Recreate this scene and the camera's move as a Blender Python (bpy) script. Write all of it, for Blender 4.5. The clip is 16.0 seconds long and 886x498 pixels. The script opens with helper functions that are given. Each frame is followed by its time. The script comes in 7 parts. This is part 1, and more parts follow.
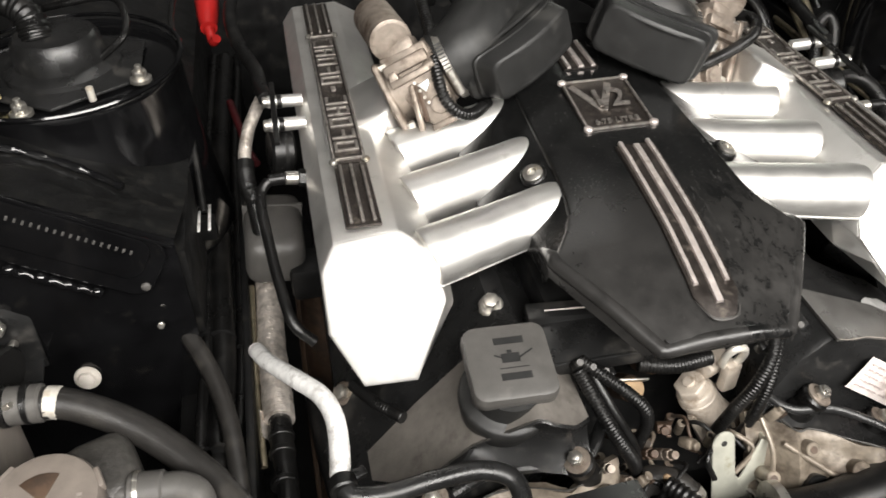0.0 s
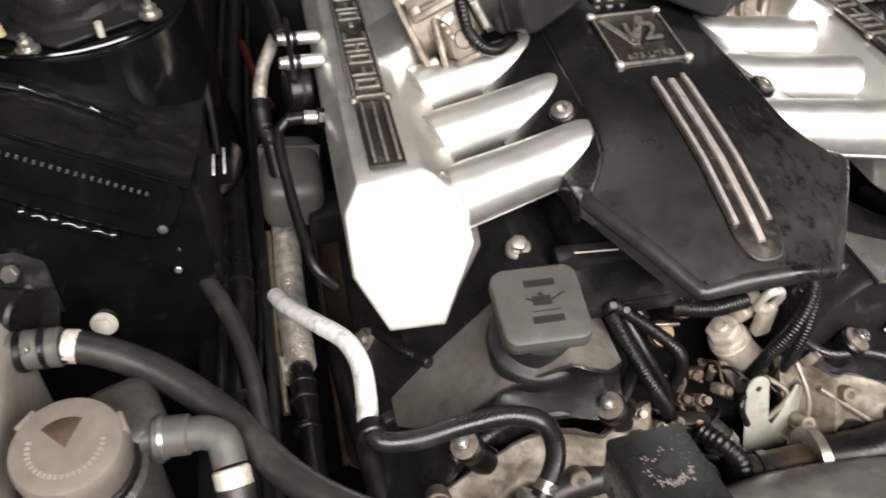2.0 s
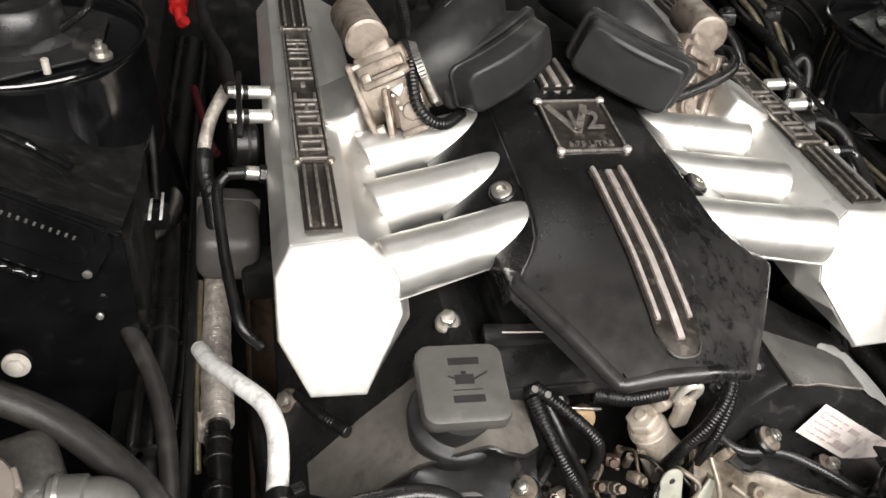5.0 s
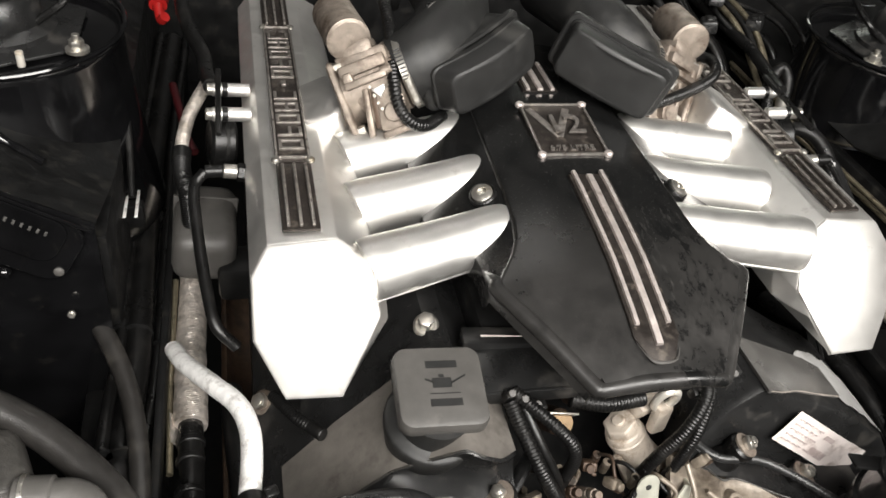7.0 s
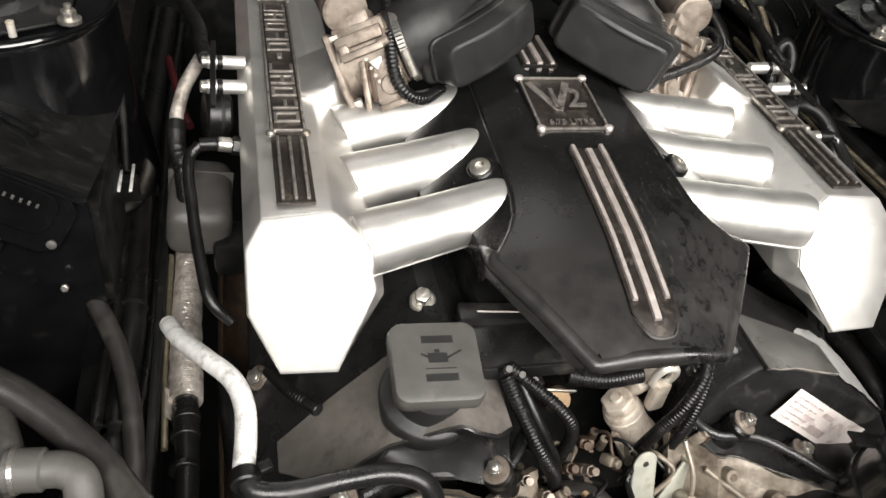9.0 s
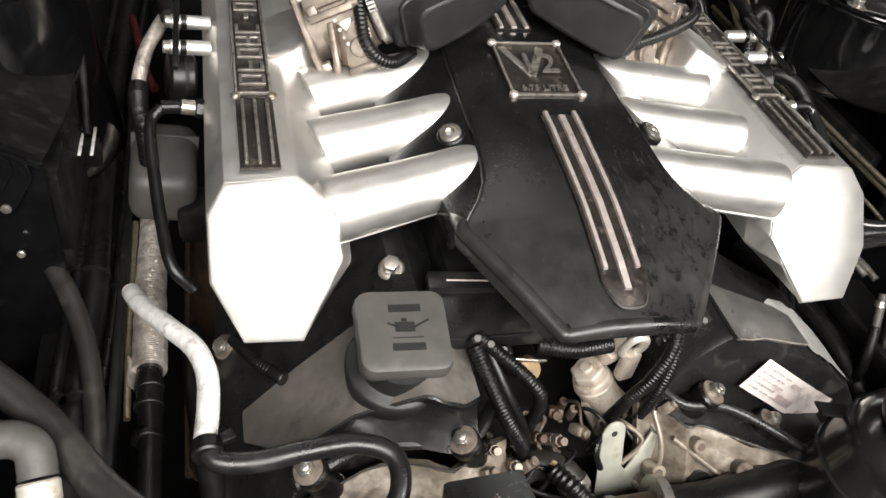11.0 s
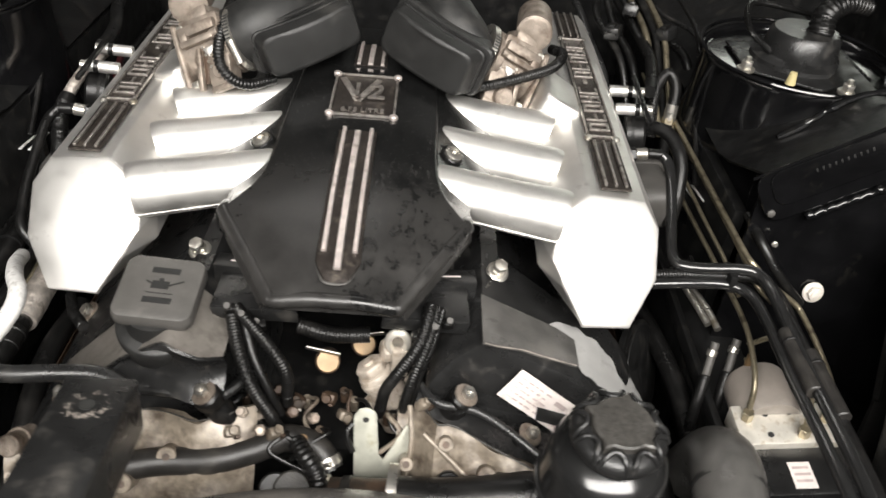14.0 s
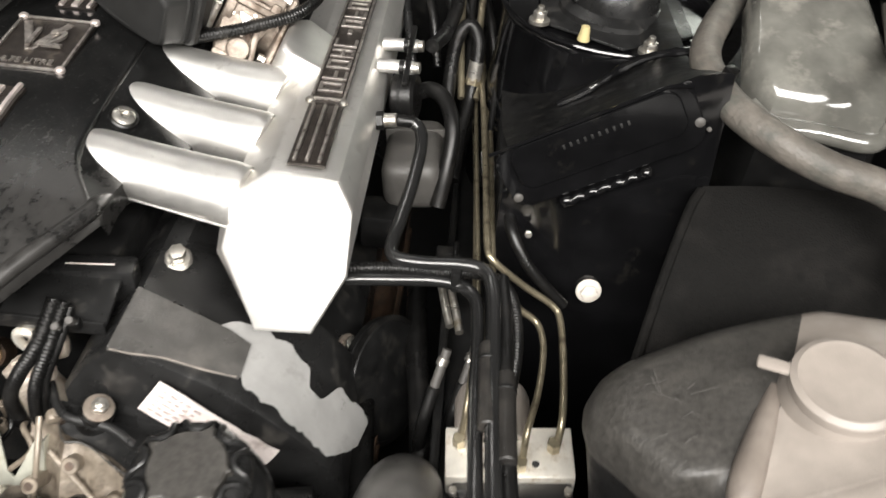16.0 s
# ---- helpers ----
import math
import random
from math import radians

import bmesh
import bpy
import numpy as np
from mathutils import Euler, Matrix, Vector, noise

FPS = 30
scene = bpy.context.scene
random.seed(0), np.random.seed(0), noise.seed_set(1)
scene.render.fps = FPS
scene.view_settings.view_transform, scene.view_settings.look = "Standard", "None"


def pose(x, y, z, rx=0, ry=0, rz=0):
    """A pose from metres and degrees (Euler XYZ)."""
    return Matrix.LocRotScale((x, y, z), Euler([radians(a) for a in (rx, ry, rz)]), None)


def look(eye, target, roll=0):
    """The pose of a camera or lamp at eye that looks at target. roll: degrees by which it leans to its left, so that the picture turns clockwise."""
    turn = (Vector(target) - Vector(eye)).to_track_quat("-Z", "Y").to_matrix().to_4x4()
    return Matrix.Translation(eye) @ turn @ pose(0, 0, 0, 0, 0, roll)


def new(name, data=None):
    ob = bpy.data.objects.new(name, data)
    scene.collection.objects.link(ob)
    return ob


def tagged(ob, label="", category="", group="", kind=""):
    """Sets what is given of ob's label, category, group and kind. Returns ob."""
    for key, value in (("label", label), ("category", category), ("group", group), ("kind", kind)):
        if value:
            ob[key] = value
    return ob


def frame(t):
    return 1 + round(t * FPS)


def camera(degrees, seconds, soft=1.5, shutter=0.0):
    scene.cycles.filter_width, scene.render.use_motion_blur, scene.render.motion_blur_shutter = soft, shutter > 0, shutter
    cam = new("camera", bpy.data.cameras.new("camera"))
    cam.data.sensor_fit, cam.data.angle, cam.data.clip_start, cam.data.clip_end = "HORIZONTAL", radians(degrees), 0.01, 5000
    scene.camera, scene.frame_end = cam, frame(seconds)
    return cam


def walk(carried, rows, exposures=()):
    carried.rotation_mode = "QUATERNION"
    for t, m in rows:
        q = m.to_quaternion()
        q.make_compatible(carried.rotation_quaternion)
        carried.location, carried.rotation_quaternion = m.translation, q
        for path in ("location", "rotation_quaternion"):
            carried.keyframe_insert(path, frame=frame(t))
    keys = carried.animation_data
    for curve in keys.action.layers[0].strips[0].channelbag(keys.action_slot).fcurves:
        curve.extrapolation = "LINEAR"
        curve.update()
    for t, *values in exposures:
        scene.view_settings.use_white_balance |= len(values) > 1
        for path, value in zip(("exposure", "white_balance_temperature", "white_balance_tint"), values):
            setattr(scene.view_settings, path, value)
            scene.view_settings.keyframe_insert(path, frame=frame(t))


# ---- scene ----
cam = camera(58.1, 16.0, soft=1.6, shutter=0.5)
PATH = [
    (0, (-0.43, -0.764, 1.541), (-0.113, 0.743, 0.265), -0.5),
    (0.5, (-0.473, -0.751, 1.537), (-0.185, 0.747, 0.243), 1.2),
    (1, (-0.522, -0.752, 1.525), (-0.282, 0.752, 0.228), 2.8),
    (1.5, (-0.48, -0.745, 1.523), (-0.2, 0.737, 0.209), 0.8),
    (2, (-0.453, -0.743, 1.505), (-0.164, 0.694, 0.145), -1.0),
    (2.5, (-0.393, -0.767, 1.501), (-0.029, 0.628, 0.114), -1.3),
    (3, (-0.401, -0.75, 1.491), (-0.001, 0.623, 0.093), 1.0),
    (3.5, (-0.4, -0.745, 1.504), (0.021, 0.637, 0.121), 2.4),
    (4, (-0.426, -0.746, 1.527), (0.017, 0.701, 0.22), 4.0),
    (4.2, (-0.429, -0.742, 1.533), (0.007, 0.74, 0.263), 4.4),
    (6.5, (-0.431, -0.728, 1.518), (0.033, 0.76, 0.266), 9.3),
    (7, (-0.428, -0.728, 1.522), (0.048, 0.76, 0.273), 8.8),
    (7.5, (-0.424, -0.726, 1.512), (0.057, 0.759, 0.263), 8.6),
    (8, (-0.423, -0.725, 1.512), (0.06, 0.744, 0.245), 8.9),
    (8.5, (-0.425, -0.726, 1.513), (0.046, 0.739, 0.235), 8.8),
    (9, (-0.42, -0.726, 1.509), (0.05, 0.733, 0.224), 9.1),
    (9.5, (-0.426, -0.725, 1.505), (0.064, 0.711, 0.202), 11.0),
    (10, (-0.422, -0.717, 1.493), (0.087, 0.688, 0.163), 12.3),
    (12.3, (-0.388, -0.729, 1.502), (0.142, 0.662, 0.166), 9.2),
    (12.5, (-0.386, -0.744, 1.502), (0.142, 0.666, 0.186), 8.9),
    (13, (-0.345, -0.819, 1.53), (0.184, 0.637, 0.265), 6.0),
    (13.5, (-0.225, -0.886, 1.546), (0.275, 0.602, 0.308), 7.9),
    (14, (0.085, -0.945, 1.526), (0.167, 0.659, 0.334), 5.9),
    (14.5, (0.192, -0.933, 1.528), (0.159, 0.632, 0.283), 3.5),
    (15, (0.242, -0.869, 1.522), (0.567, 0.654, 0.267), 8.7),
    (15.5, (0.374, -0.849, 1.507), (0.618, 0.678, 0.239), 9.6),
    (16, (0.527, -0.753, 1.479), (0.54, 0.776, 0.189), 6.1),
]
walk(cam, [(t, look(eye, target, roll)) for t, eye, target, roll in PATH], exposures=((0.0, 0.07), (14.5, 0.07), (15.5, 0.16), (16.0, 0.24)))

# ---- world, lamps ----
world = bpy.data.worlds.new("world")
scene.world = world
world.use_nodes = True
world.node_tree.nodes["Background"].inputs[0].default_value = (0.9, 0.95, 1.0, 1)
world.node_tree.nodes["Background"].inputs[1].default_value = 0.015


def area_lamp(name, eye, target, sx, sy, watts, colour):
    data = bpy.data.lights.new(name, "AREA")
    data.shape, data.size, data.size_y, data.energy, data.color = "RECTANGLE", sx, sy, watts, colour
    ob = new(name, data)
    ob.matrix_world = look(eye, target)
    return ob


# broad source ahead and above, inferred from the bright highlights
area_lamp("unseen_lamp", (0.3, -2.3, 2.95), (0.0, -0.1, 0.9), 4.0, 1.5, 410, (1.0, 0.965, 0.92))
area_lamp("window_light", (2.3, 4.52, 2.3), (1.0, 0.2, 1.6), 1.8, 1.6, 30, (0.97, 1.0, 0.9))
# weak overhead fill, added without a known source
area_lamp("unseen_lamp", (-0.4, 1.2, 3.15), (-0.4, 1.2, 0.0), 1.5, 0.25, 8, (1.0, 0.965, 0.92))


# ---- materials ----
def material(name, colour, rough=0.5, metal=0.0, grain=60.0, vary=0.25, dirt=None, dirt_amount=0.0, dirt_scale=9.0, bump=0.1, bump_scale=300.0, rough_vary=0.15, coat=0.0, spec=0.5):
    m = bpy.data.materials.new(name)
    m.use_nodes = True
    nt = m.node_tree
    bsdf = nt.nodes["Principled BSDF"]
    geo = nt.nodes.new("ShaderNodeTexCoord")
    fine = nt.nodes.new("ShaderNodeTexNoise")
    fine.inputs["Scale"].default_value, fine.inputs["Detail"].default_value = grain, 6
    nt.links.new(geo.outputs["Object"], fine.inputs["Vector"])
    ramp = nt.nodes.new("ShaderNodeMapRange")
    ramp.inputs["From Min"].default_value, ramp.inputs["From Max"].default_value = 0.3, 0.7
    ramp.inputs["To Min"].default_value, ramp.inputs["To Max"].default_value = 1 - vary, 1 + vary
    nt.links.new(fine.outputs["Fac"], ramp.inputs["Value"])
    mul = nt.nodes.new("ShaderNodeVectorMath")
    mul.operation = "SCALE"
    mul.inputs[0].default_value = colour
    nt.links.new(ramp.outputs["Result"], mul.inputs["Scale"])
    out = mul.outputs["Vector"]
    big = nt.nodes.new("ShaderNodeTexNoise")
    big.inputs["Scale"].default_value, big.inputs["Detail"].default_value, big.inputs["Roughness"].default_value = dirt_scale, 8, 0.65
    nt.links.new(geo.outputs["Object"], big.inputs["Vector"])
    mask = nt.nodes.new("ShaderNodeMapRange")
    mask.inputs["From Min"].default_value, mask.inputs["From Max"].default_value = 0.62 - 0.25 * dirt_amount, 0.72 - 0.1 * dirt_amount
    nt.links.new(big.outputs["Fac"], mask.inputs["Value"])
    if dirt:
        mix = nt.nodes.new("ShaderNodeMix")
        mix.data_type = "RGBA"
        nt.links.new(mask.outputs["Result"], mix.inputs["Factor"])
        nt.links.new(out, mix.inputs[6])
        mix.inputs[7].default_value = (*dirt, 1)
        out = mix.outputs[2]
    nt.links.new(out, bsdf.inputs["Base Color"])
    rr = nt.nodes.new("ShaderNodeMapRange")
    rr.inputs["From Min"].default_value, rr.inputs["From Max"].default_value = 0.3, 0.7
    rr.inputs["To Min"].default_value, rr.inputs["To Max"].default_value = max(0.03, rough - rough_vary), min(1, rough + rough_vary)
    nt.links.new(big.outputs["Fac"], rr.inputs["Value"])
    nt.links.new(rr.outputs["Result"], bsdf.inputs["Roughness"])
    bsdf.inputs["Metallic"].default_value = metal
    bsdf.inputs["Specular IOR Level"].default_value = spec
    bsdf.inputs["Coat Weight"].default_value = coat
    if bump:
        tex = nt.nodes.new("ShaderNodeTexNoise")
        tex.inputs["Scale"].default_value, tex.inputs["Detail"].default_value = bump_scale, 3
        nt.links.new(geo.outputs["Object"], tex.inputs["Vector"])
        b = nt.nodes.new("ShaderNodeBump")
        b.inputs["Strength"].default_value, b.inputs["Distance"].default_value = bump, 0.002
        nt.links.new(tex.outputs["Fac"], b.inputs["Height"])
        nt.links.new(b.outputs["Normal"], bsdf.inputs["Normal"])
    return m


M = dict(
    satin=material("satin_aluminium", (0.79, 0.775, 0.745), 0.48, 1.0, 25, 0.05, (0.62, 0.6, 0.57), 0.05, 40, 0.07, 700, 0.05),
    cast=material("cast_aluminium", (0.25, 0.212, 0.178), 0.48, 0.6, 60, 0.25, (0.09, 0.064, 0.046), 0.5, 26, 0.35, 500, 0.12),
    dirty=material("oily_cast_alloy", (0.170, 0.143, 0.112), 0.44, 0.2, 90, 0.3, (0.050, 0.036, 0.025), 0.55, 26, 0.3, 140, 0.16),
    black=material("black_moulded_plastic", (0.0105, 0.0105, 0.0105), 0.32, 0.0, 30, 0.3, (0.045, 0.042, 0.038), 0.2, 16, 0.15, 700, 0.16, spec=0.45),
    duct=material("grey_black_moulding", (0.0125, 0.0125, 0.0122), 0.46, 0.0, 40, 0.2, (0.03, 0.029, 0.027), 0.25, 10, 0.2, 900, 0.08, spec=0.4),
    paint=material("black_body_paint", (0.0035, 0.0035, 0.0038), 0.11, 0.0, 20, 0.3, (0.008, 0.0076, 0.007), 0.1, 30, 0.03, 150, 0.05, coat=0.2),
    rubber=material("black_rubber", (0.0048, 0.0047, 0.0046), 0.32, 0.0, 60, 0.3, (0.014, 0.013, 0.012), 0.3, 18, 0.2, 600, 0.1, spec=0.35),
    hose=material("dusty_rubber_hose", (0.0145, 0.0135, 0.0125), 0.38, 0.0, 60, 0.25, (0.034, 0.031, 0.027), 0.35, 18, 0.2, 600, 0.1, spec=0.4),
    chrome=material("worn_chrome", (0.8, 0.72, 0.68), 0.46, 0.85, 80, 0.15, (0.5, 0.42, 0.38), 0.25, 60, 0.1, 800, 0.1),
    plate=material("dark_nameplate_metal", (0.03, 0.025, 0.022), 0.42, 0.6, 120, 0.3, (0.1, 0.085, 0.07), 0.3, 60, 0.3, 900, 0.1),
    pewter=material("pewter_relief", (0.42, 0.39, 0.36), 0.4, 0.9, 120, 0.25, (0.12, 0.1, 0.09), 0.4, 70, 0.2, 900, 0.1),
    steel=material("zinc_plated_steel", (0.5, 0.48, 0.44), 0.34, 0.9, 60, 0.15, (0.24, 0.21, 0.16), 0.4, 40, 0.15, 500, 0.12),
    zinc=material("yellow_zinc_bracket", (0.5, 0.5, 0.43), 0.45, 0.6, 50, 0.12, (0.3, 0.28, 0.2), 0.35, 25, 0.1, 400, 0.12),
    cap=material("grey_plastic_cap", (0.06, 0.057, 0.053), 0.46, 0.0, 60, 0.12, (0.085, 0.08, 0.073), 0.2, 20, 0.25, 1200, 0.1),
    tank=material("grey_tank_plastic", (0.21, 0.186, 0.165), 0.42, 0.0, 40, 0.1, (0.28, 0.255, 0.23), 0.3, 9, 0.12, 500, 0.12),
    foil=material("wrinkled_foil_sleeve", (0.64, 0.585, 0.53), 0.38, 0.75, 90, 0.25, (0.3, 0.26, 0.22), 0.45, 40, 1.0, 160, 0.1),
    # near-white base colour carries the lamp's reflection on the foil
    white_tube=material("bright_foil_tube", (0.84, 0.83, 0.81), 0.4, 0.2, 90, 0.15, (0.42, 0.40, 0.38), 0.4, 60, 0.5, 250, 0.1),
    paper=material("pink_white_label", (0.72, 0.65, 0.62), 0.55, 0.0, 60, 0.08, (0.45, 0.38, 0.35), 0.3, 40, 0.05, 300, 0.1),
    plug=material("pale_plug", (0.50, 0.465, 0.42), 0.45, 0.0, 60, 0.15, (0.4, 0.36, 0.31), 0.3, 40, bump=0.1),
    bar=material("worn_stamping", (0.055, 0.053, 0.05), 0.45, 0.0, 400, 0.5, bump=0.2),
    pale_cap=material("dusty_pinkish_grey_cap", (0.135, 0.115, 0.099), 0.5, 0.0, 60, 0.12, (0.175, 0.152, 0.133), 0.35, 14, 0.25, 900, 0.1),
    ink=material("label_print", (0.46, 0.38, 0.365), 0.6, 0.0, 60, 0.2, bump=0),
    # dark colour for the shade inside holes, drawn as discs and slots
    hole_dark=material("dark_hole_fill", (0.015, 0.015, 0.014), 0.6, 0.0, 60, 0.2, bump=0),
    brass=material("brass_fitting", (0.19, 0.125, 0.062), 0.4, 0.35, 60, 0.2, (0.2, 0.13, 0.07), 0.5, 50, 0.2, 500, 0.1),
    red=material("red_cable_cover", (0.28, 0.010, 0.009), 0.4, 0.0, 40, 0.15, bump=0.05),
    yellow=material("yellow_plastic", (0.4, 0.34, 0.17), 0.5, 0.0, 40, 0.15, bump=0.05),
    cream=material("machined_valve_block", (0.8, 0.76, 0.68), 0.42, 0.6, 60, 0.1, (0.5, 0.42, 0.31), 0.3, 45, 0.1, 500, 0.1),
    felt=material("dark_felt_liner", (0.0035, 0.0033, 0.003), 0.8, 0.0, 200, 0.4, (0.010, 0.0092, 0.0085), 0.4, 12, 0.8, 500, 0.05, spec=0.12),
    tan=material("dusty_convoluted_hose", (0.100, 0.090, 0.078), 0.55, 0.0, 50, 0.25, (0.05, 0.053, 0.046), 0.5, 22, 0.6, 180, 0.1),
    grey=material("grey_primer_patch", (0.275, 0.272, 0.265), 0.42, 0.0, 40, 0.1, (0.20, 0.197, 0.19), 0.25, 20, bump=0.1),
    wall=material("painted_wall", (0.05, 0.05, 0.048), 0.8, 0.0, 3, 0.1, bump=0.1, bump_scale=40),
    ceiling=material("grey_ceiling", (0.045, 0.045, 0.045), 0.85, 0.0, 3, 0.1, bump=0.1, bump_scale=40),
    floor=material("concrete_floor", (0.07, 0.067, 0.063), 0.7, 0.0, 4, 0.15, (0.05, 0.05, 0.046), 0.4, 2, 0.1, 60),
    dim=material("grimy_black_steel", (0.006, 0.006, 0.006), 0.45, 0.0, 30, 0.4, (0.016, 0.015, 0.013), 0.3, 35, 0.2, 200, 0.15, spec=0.2),
    brown=material("brown_grimed_metal", (0.055, 0.034, 0.022), 0.55, 0.3, 40, 0.4, (0.02, 0.016, 0.012), 0.5, 25, 0.3, 200, 0.1),
    shroud=material("dusty_black_moulding", (0.066, 0.063, 0.059), 0.26, 0.0, 30, 0.15, (0.13, 0.123, 0.112), 0.3, 6, 0.15, 700, 0.1),
    # grey base and paler mottling paint bright reflections onto dark glossy plastic
    lid=material("glossy_lid_with_sheen", (0.105, 0.103, 0.092), 0.13, 0.0, 20, 0.3, (0.17, 0.163, 0.145), 0.35, 24, 1.0, 26, 0.08, coat=0.9),
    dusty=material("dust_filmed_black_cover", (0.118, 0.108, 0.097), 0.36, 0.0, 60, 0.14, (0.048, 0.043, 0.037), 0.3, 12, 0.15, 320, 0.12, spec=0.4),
    # on the washer tank this darker tone paints the shadowed part
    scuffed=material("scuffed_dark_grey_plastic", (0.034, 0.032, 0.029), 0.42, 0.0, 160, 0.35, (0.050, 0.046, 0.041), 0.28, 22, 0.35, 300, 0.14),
    slope=material("dull_grey_black_enamel", (0.055, 0.053, 0.05), 0.34, 0.0, 40, 0.25, (0.085, 0.08, 0.074), 0.4, 14, 0.2, 400, 0.12),
    putty=material("dull_putty_alloy", (0.44, 0.385, 0.325), 0.42, 0.1, 50, 0.2, (0.2, 0.15, 0.105), 0.4, 34, 0.3, 300, 0.12),
    # the cable's red again, darkened for the run in shadow
    shaded_red=material("shaded_red_cable", (0.028, 0.002, 0.003), 0.45, 0.0, 40, 0.15, bump=0.05),
    gloss=material("glossy_black_moulding", (0.010, 0.010, 0.010), 0.22, 0.0, 20, 0.2, (0.014, 0.0135, 0.013), 0.2, 24, 0.03, 300, 0.05, coat=0.3),
    brake=material("plated_brake_pipe", (0.30, 0.262, 0.185), 0.35, 0.8, 60, 0.15, (0.11, 0.09, 0.062), 0.4, 40, 0.1, 500, 0.1),
)


def cover_plastic():
    """Black moulding under an uneven film of dust, with drip stains, specks and rubbed patches."""
    m = bpy.data.materials.new("stained_black_cover_plastic")
    m.use_nodes = True
    nt = m.node_tree
    bsdf = nt.nodes["Principled BSDF"]
    co = nt.nodes.new("ShaderNodeTexCoord")

    def cloud(scale, lo, hi, detail=6.0, rough=0.6, stretch=(1, 1, 1), shift=0.0):
        mp = nt.nodes.new("ShaderNodeMapping")
        mp.inputs["Scale"].default_value = stretch
        mp.inputs["Location"].default_value = (shift, shift, 0)
        nt.links.new(co.outputs["Object"], mp.inputs["Vector"])
        n = nt.nodes.new("ShaderNodeTexNoise")
        n.inputs["Scale"].default_value, n.inputs["Detail"].default_value, n.inputs["Roughness"].default_value = scale, detail, rough
        nt.links.new(mp.outputs["Vector"], n.inputs["Vector"])
        r = nt.nodes.new("ShaderNodeMapRange")
        r.inputs["From Min"].default_value, r.inputs["From Max"].default_value = lo, hi
        nt.links.new(n.outputs["Fac"], r.inputs["Value"])
        return r.outputs["Result"]

    def calc(op, a, b):
        n = nt.nodes.new("ShaderNodeMath")
        n.operation, n.use_clamp = op, True
        for i, v in enumerate((a, b)):
            if isinstance(v, float):
                n.inputs[i].default_value = v
            else:
                nt.links.new(v, n.inputs[i])
        return n.outputs[0]

    split = nt.nodes.new("ShaderNodeSeparateXYZ")
    nt.links.new(co.outputs["Object"], split.inputs[0])
    nose = nt.nodes.new("ShaderNodeMapRange")  # the film gets stronger towards the nose
    nose.inputs["From Min"].default_value, nose.inputs["From Max"].default_value = 0.02, -0.20
    nose.inputs["To Min"].default_value = 0.12
    nt.links.new(split.outputs["Y"], nose.inputs["Value"])
    film = calc("MULTIPLY", cloud(6.0, 0.34, 0.66, 8.0, 0.68), nose.outputs["Result"])
    stains = cloud(55.0, 0.50, 0.64, 8.0, 0.72, (1, 0.6, 1))
    zone = cloud(6.0, 0.42, 0.60, 3.0, 0.5, shift=3.0)
    film = calc("SUBTRACT", film, calc("MULTIPLY", calc("MULTIPLY", stains, zone), 0.55))
    specks = calc("MULTIPLY", cloud(420.0, 0.66, 0.72, 2.0), 0.5)
    rub = calc("MULTIPLY", cloud(150.0, 0.56, 0.66, 4.0, 0.7, (1, 0.25, 1)), cloud(9.0, 0.56, 0.66, 3.0, 0.5, shift=7.0))
    dust = calc("ADD", film, calc("ADD", specks, calc("MULTIPLY", rub, 0.8)))
    mix = nt.nodes.new("ShaderNodeMix")
    mix.data_type = "RGBA"
    nt.links.new(dust, mix.inputs["Factor"])
    mix.inputs[6].default_value, mix.inputs[7].default_value = (0.0055, 0.0056, 0.0056, 1), (0.030, 0.0285, 0.027, 1)
    nt.links.new(mix.outputs[2], bsdf.inputs["Base Color"])
    rr = nt.nodes.new("ShaderNodeMapRange")
    rr.inputs["To Min"].default_value, rr.inputs["To Max"].default_value = 0.20, 0.50
    nt.links.new(dust, rr.inputs["Value"])
    nt.links.new(rr.outputs["Result"], bsdf.inputs["Roughness"])
    bsdf.inputs["Specular IOR Level"].default_value = 0.45
    tex = nt.nodes.new("ShaderNodeTexNoise")
    tex.inputs["Scale"].default_value, tex.inputs["Detail"].default_value = 500, 3
    nt.links.new(co.outputs["Object"], tex.inputs["Vector"])
    b = nt.nodes.new("ShaderNodeBump")
    b.inputs["Strength"].default_value, b.inputs["Distance"].default_value = 0.08, 0.002
    nt.links.new(tex.outputs["Fac"], b.inputs["Height"])
    nt.links.new(b.outputs["Normal"], bsdf.inputs["Normal"])
    return m


M["cover"] = cover_plastic()


# ---- mesh helpers ----
def finish(name, bm, mat, smooth=35):
    bmesh.ops.recalc_face_normals(bm, faces=bm.faces)
    for f in bm.faces:
        f.smooth = True
    for e in bm.edges:
        e.smooth = len(e.link_faces) != 2 or e.calc_face_angle() < radians(smooth)
    me = bpy.data.meshes.new(name)
    bm.to_mesh(me)
    bm.free()
    me.materials.append(M[mat])
    return me


def part(name, bm, mat, parent, label="", smooth=35):
    ob = new(name, finish(name, bm, mat, smooth))
    ob.parent = parent
    if parent is not None:
        ob.matrix_parent_inverse = parent.matrix_world.inverted()
    if label:
        tagged(ob, label)
    return ob


def thing(name, label, category, at=(0, 0, 0), group="", kind=""):
    ob = new(name)
    ob.empty_display_size = 0.02
    ob.location = at
    bpy.context.view_layer.update()
    return tagged(ob, label, category, group, kind)


def single(name, bm, mat, label, category, group="", kind="", smooth=35):
    return tagged(part(name, bm, mat, None, "", smooth), label, category, group, kind)


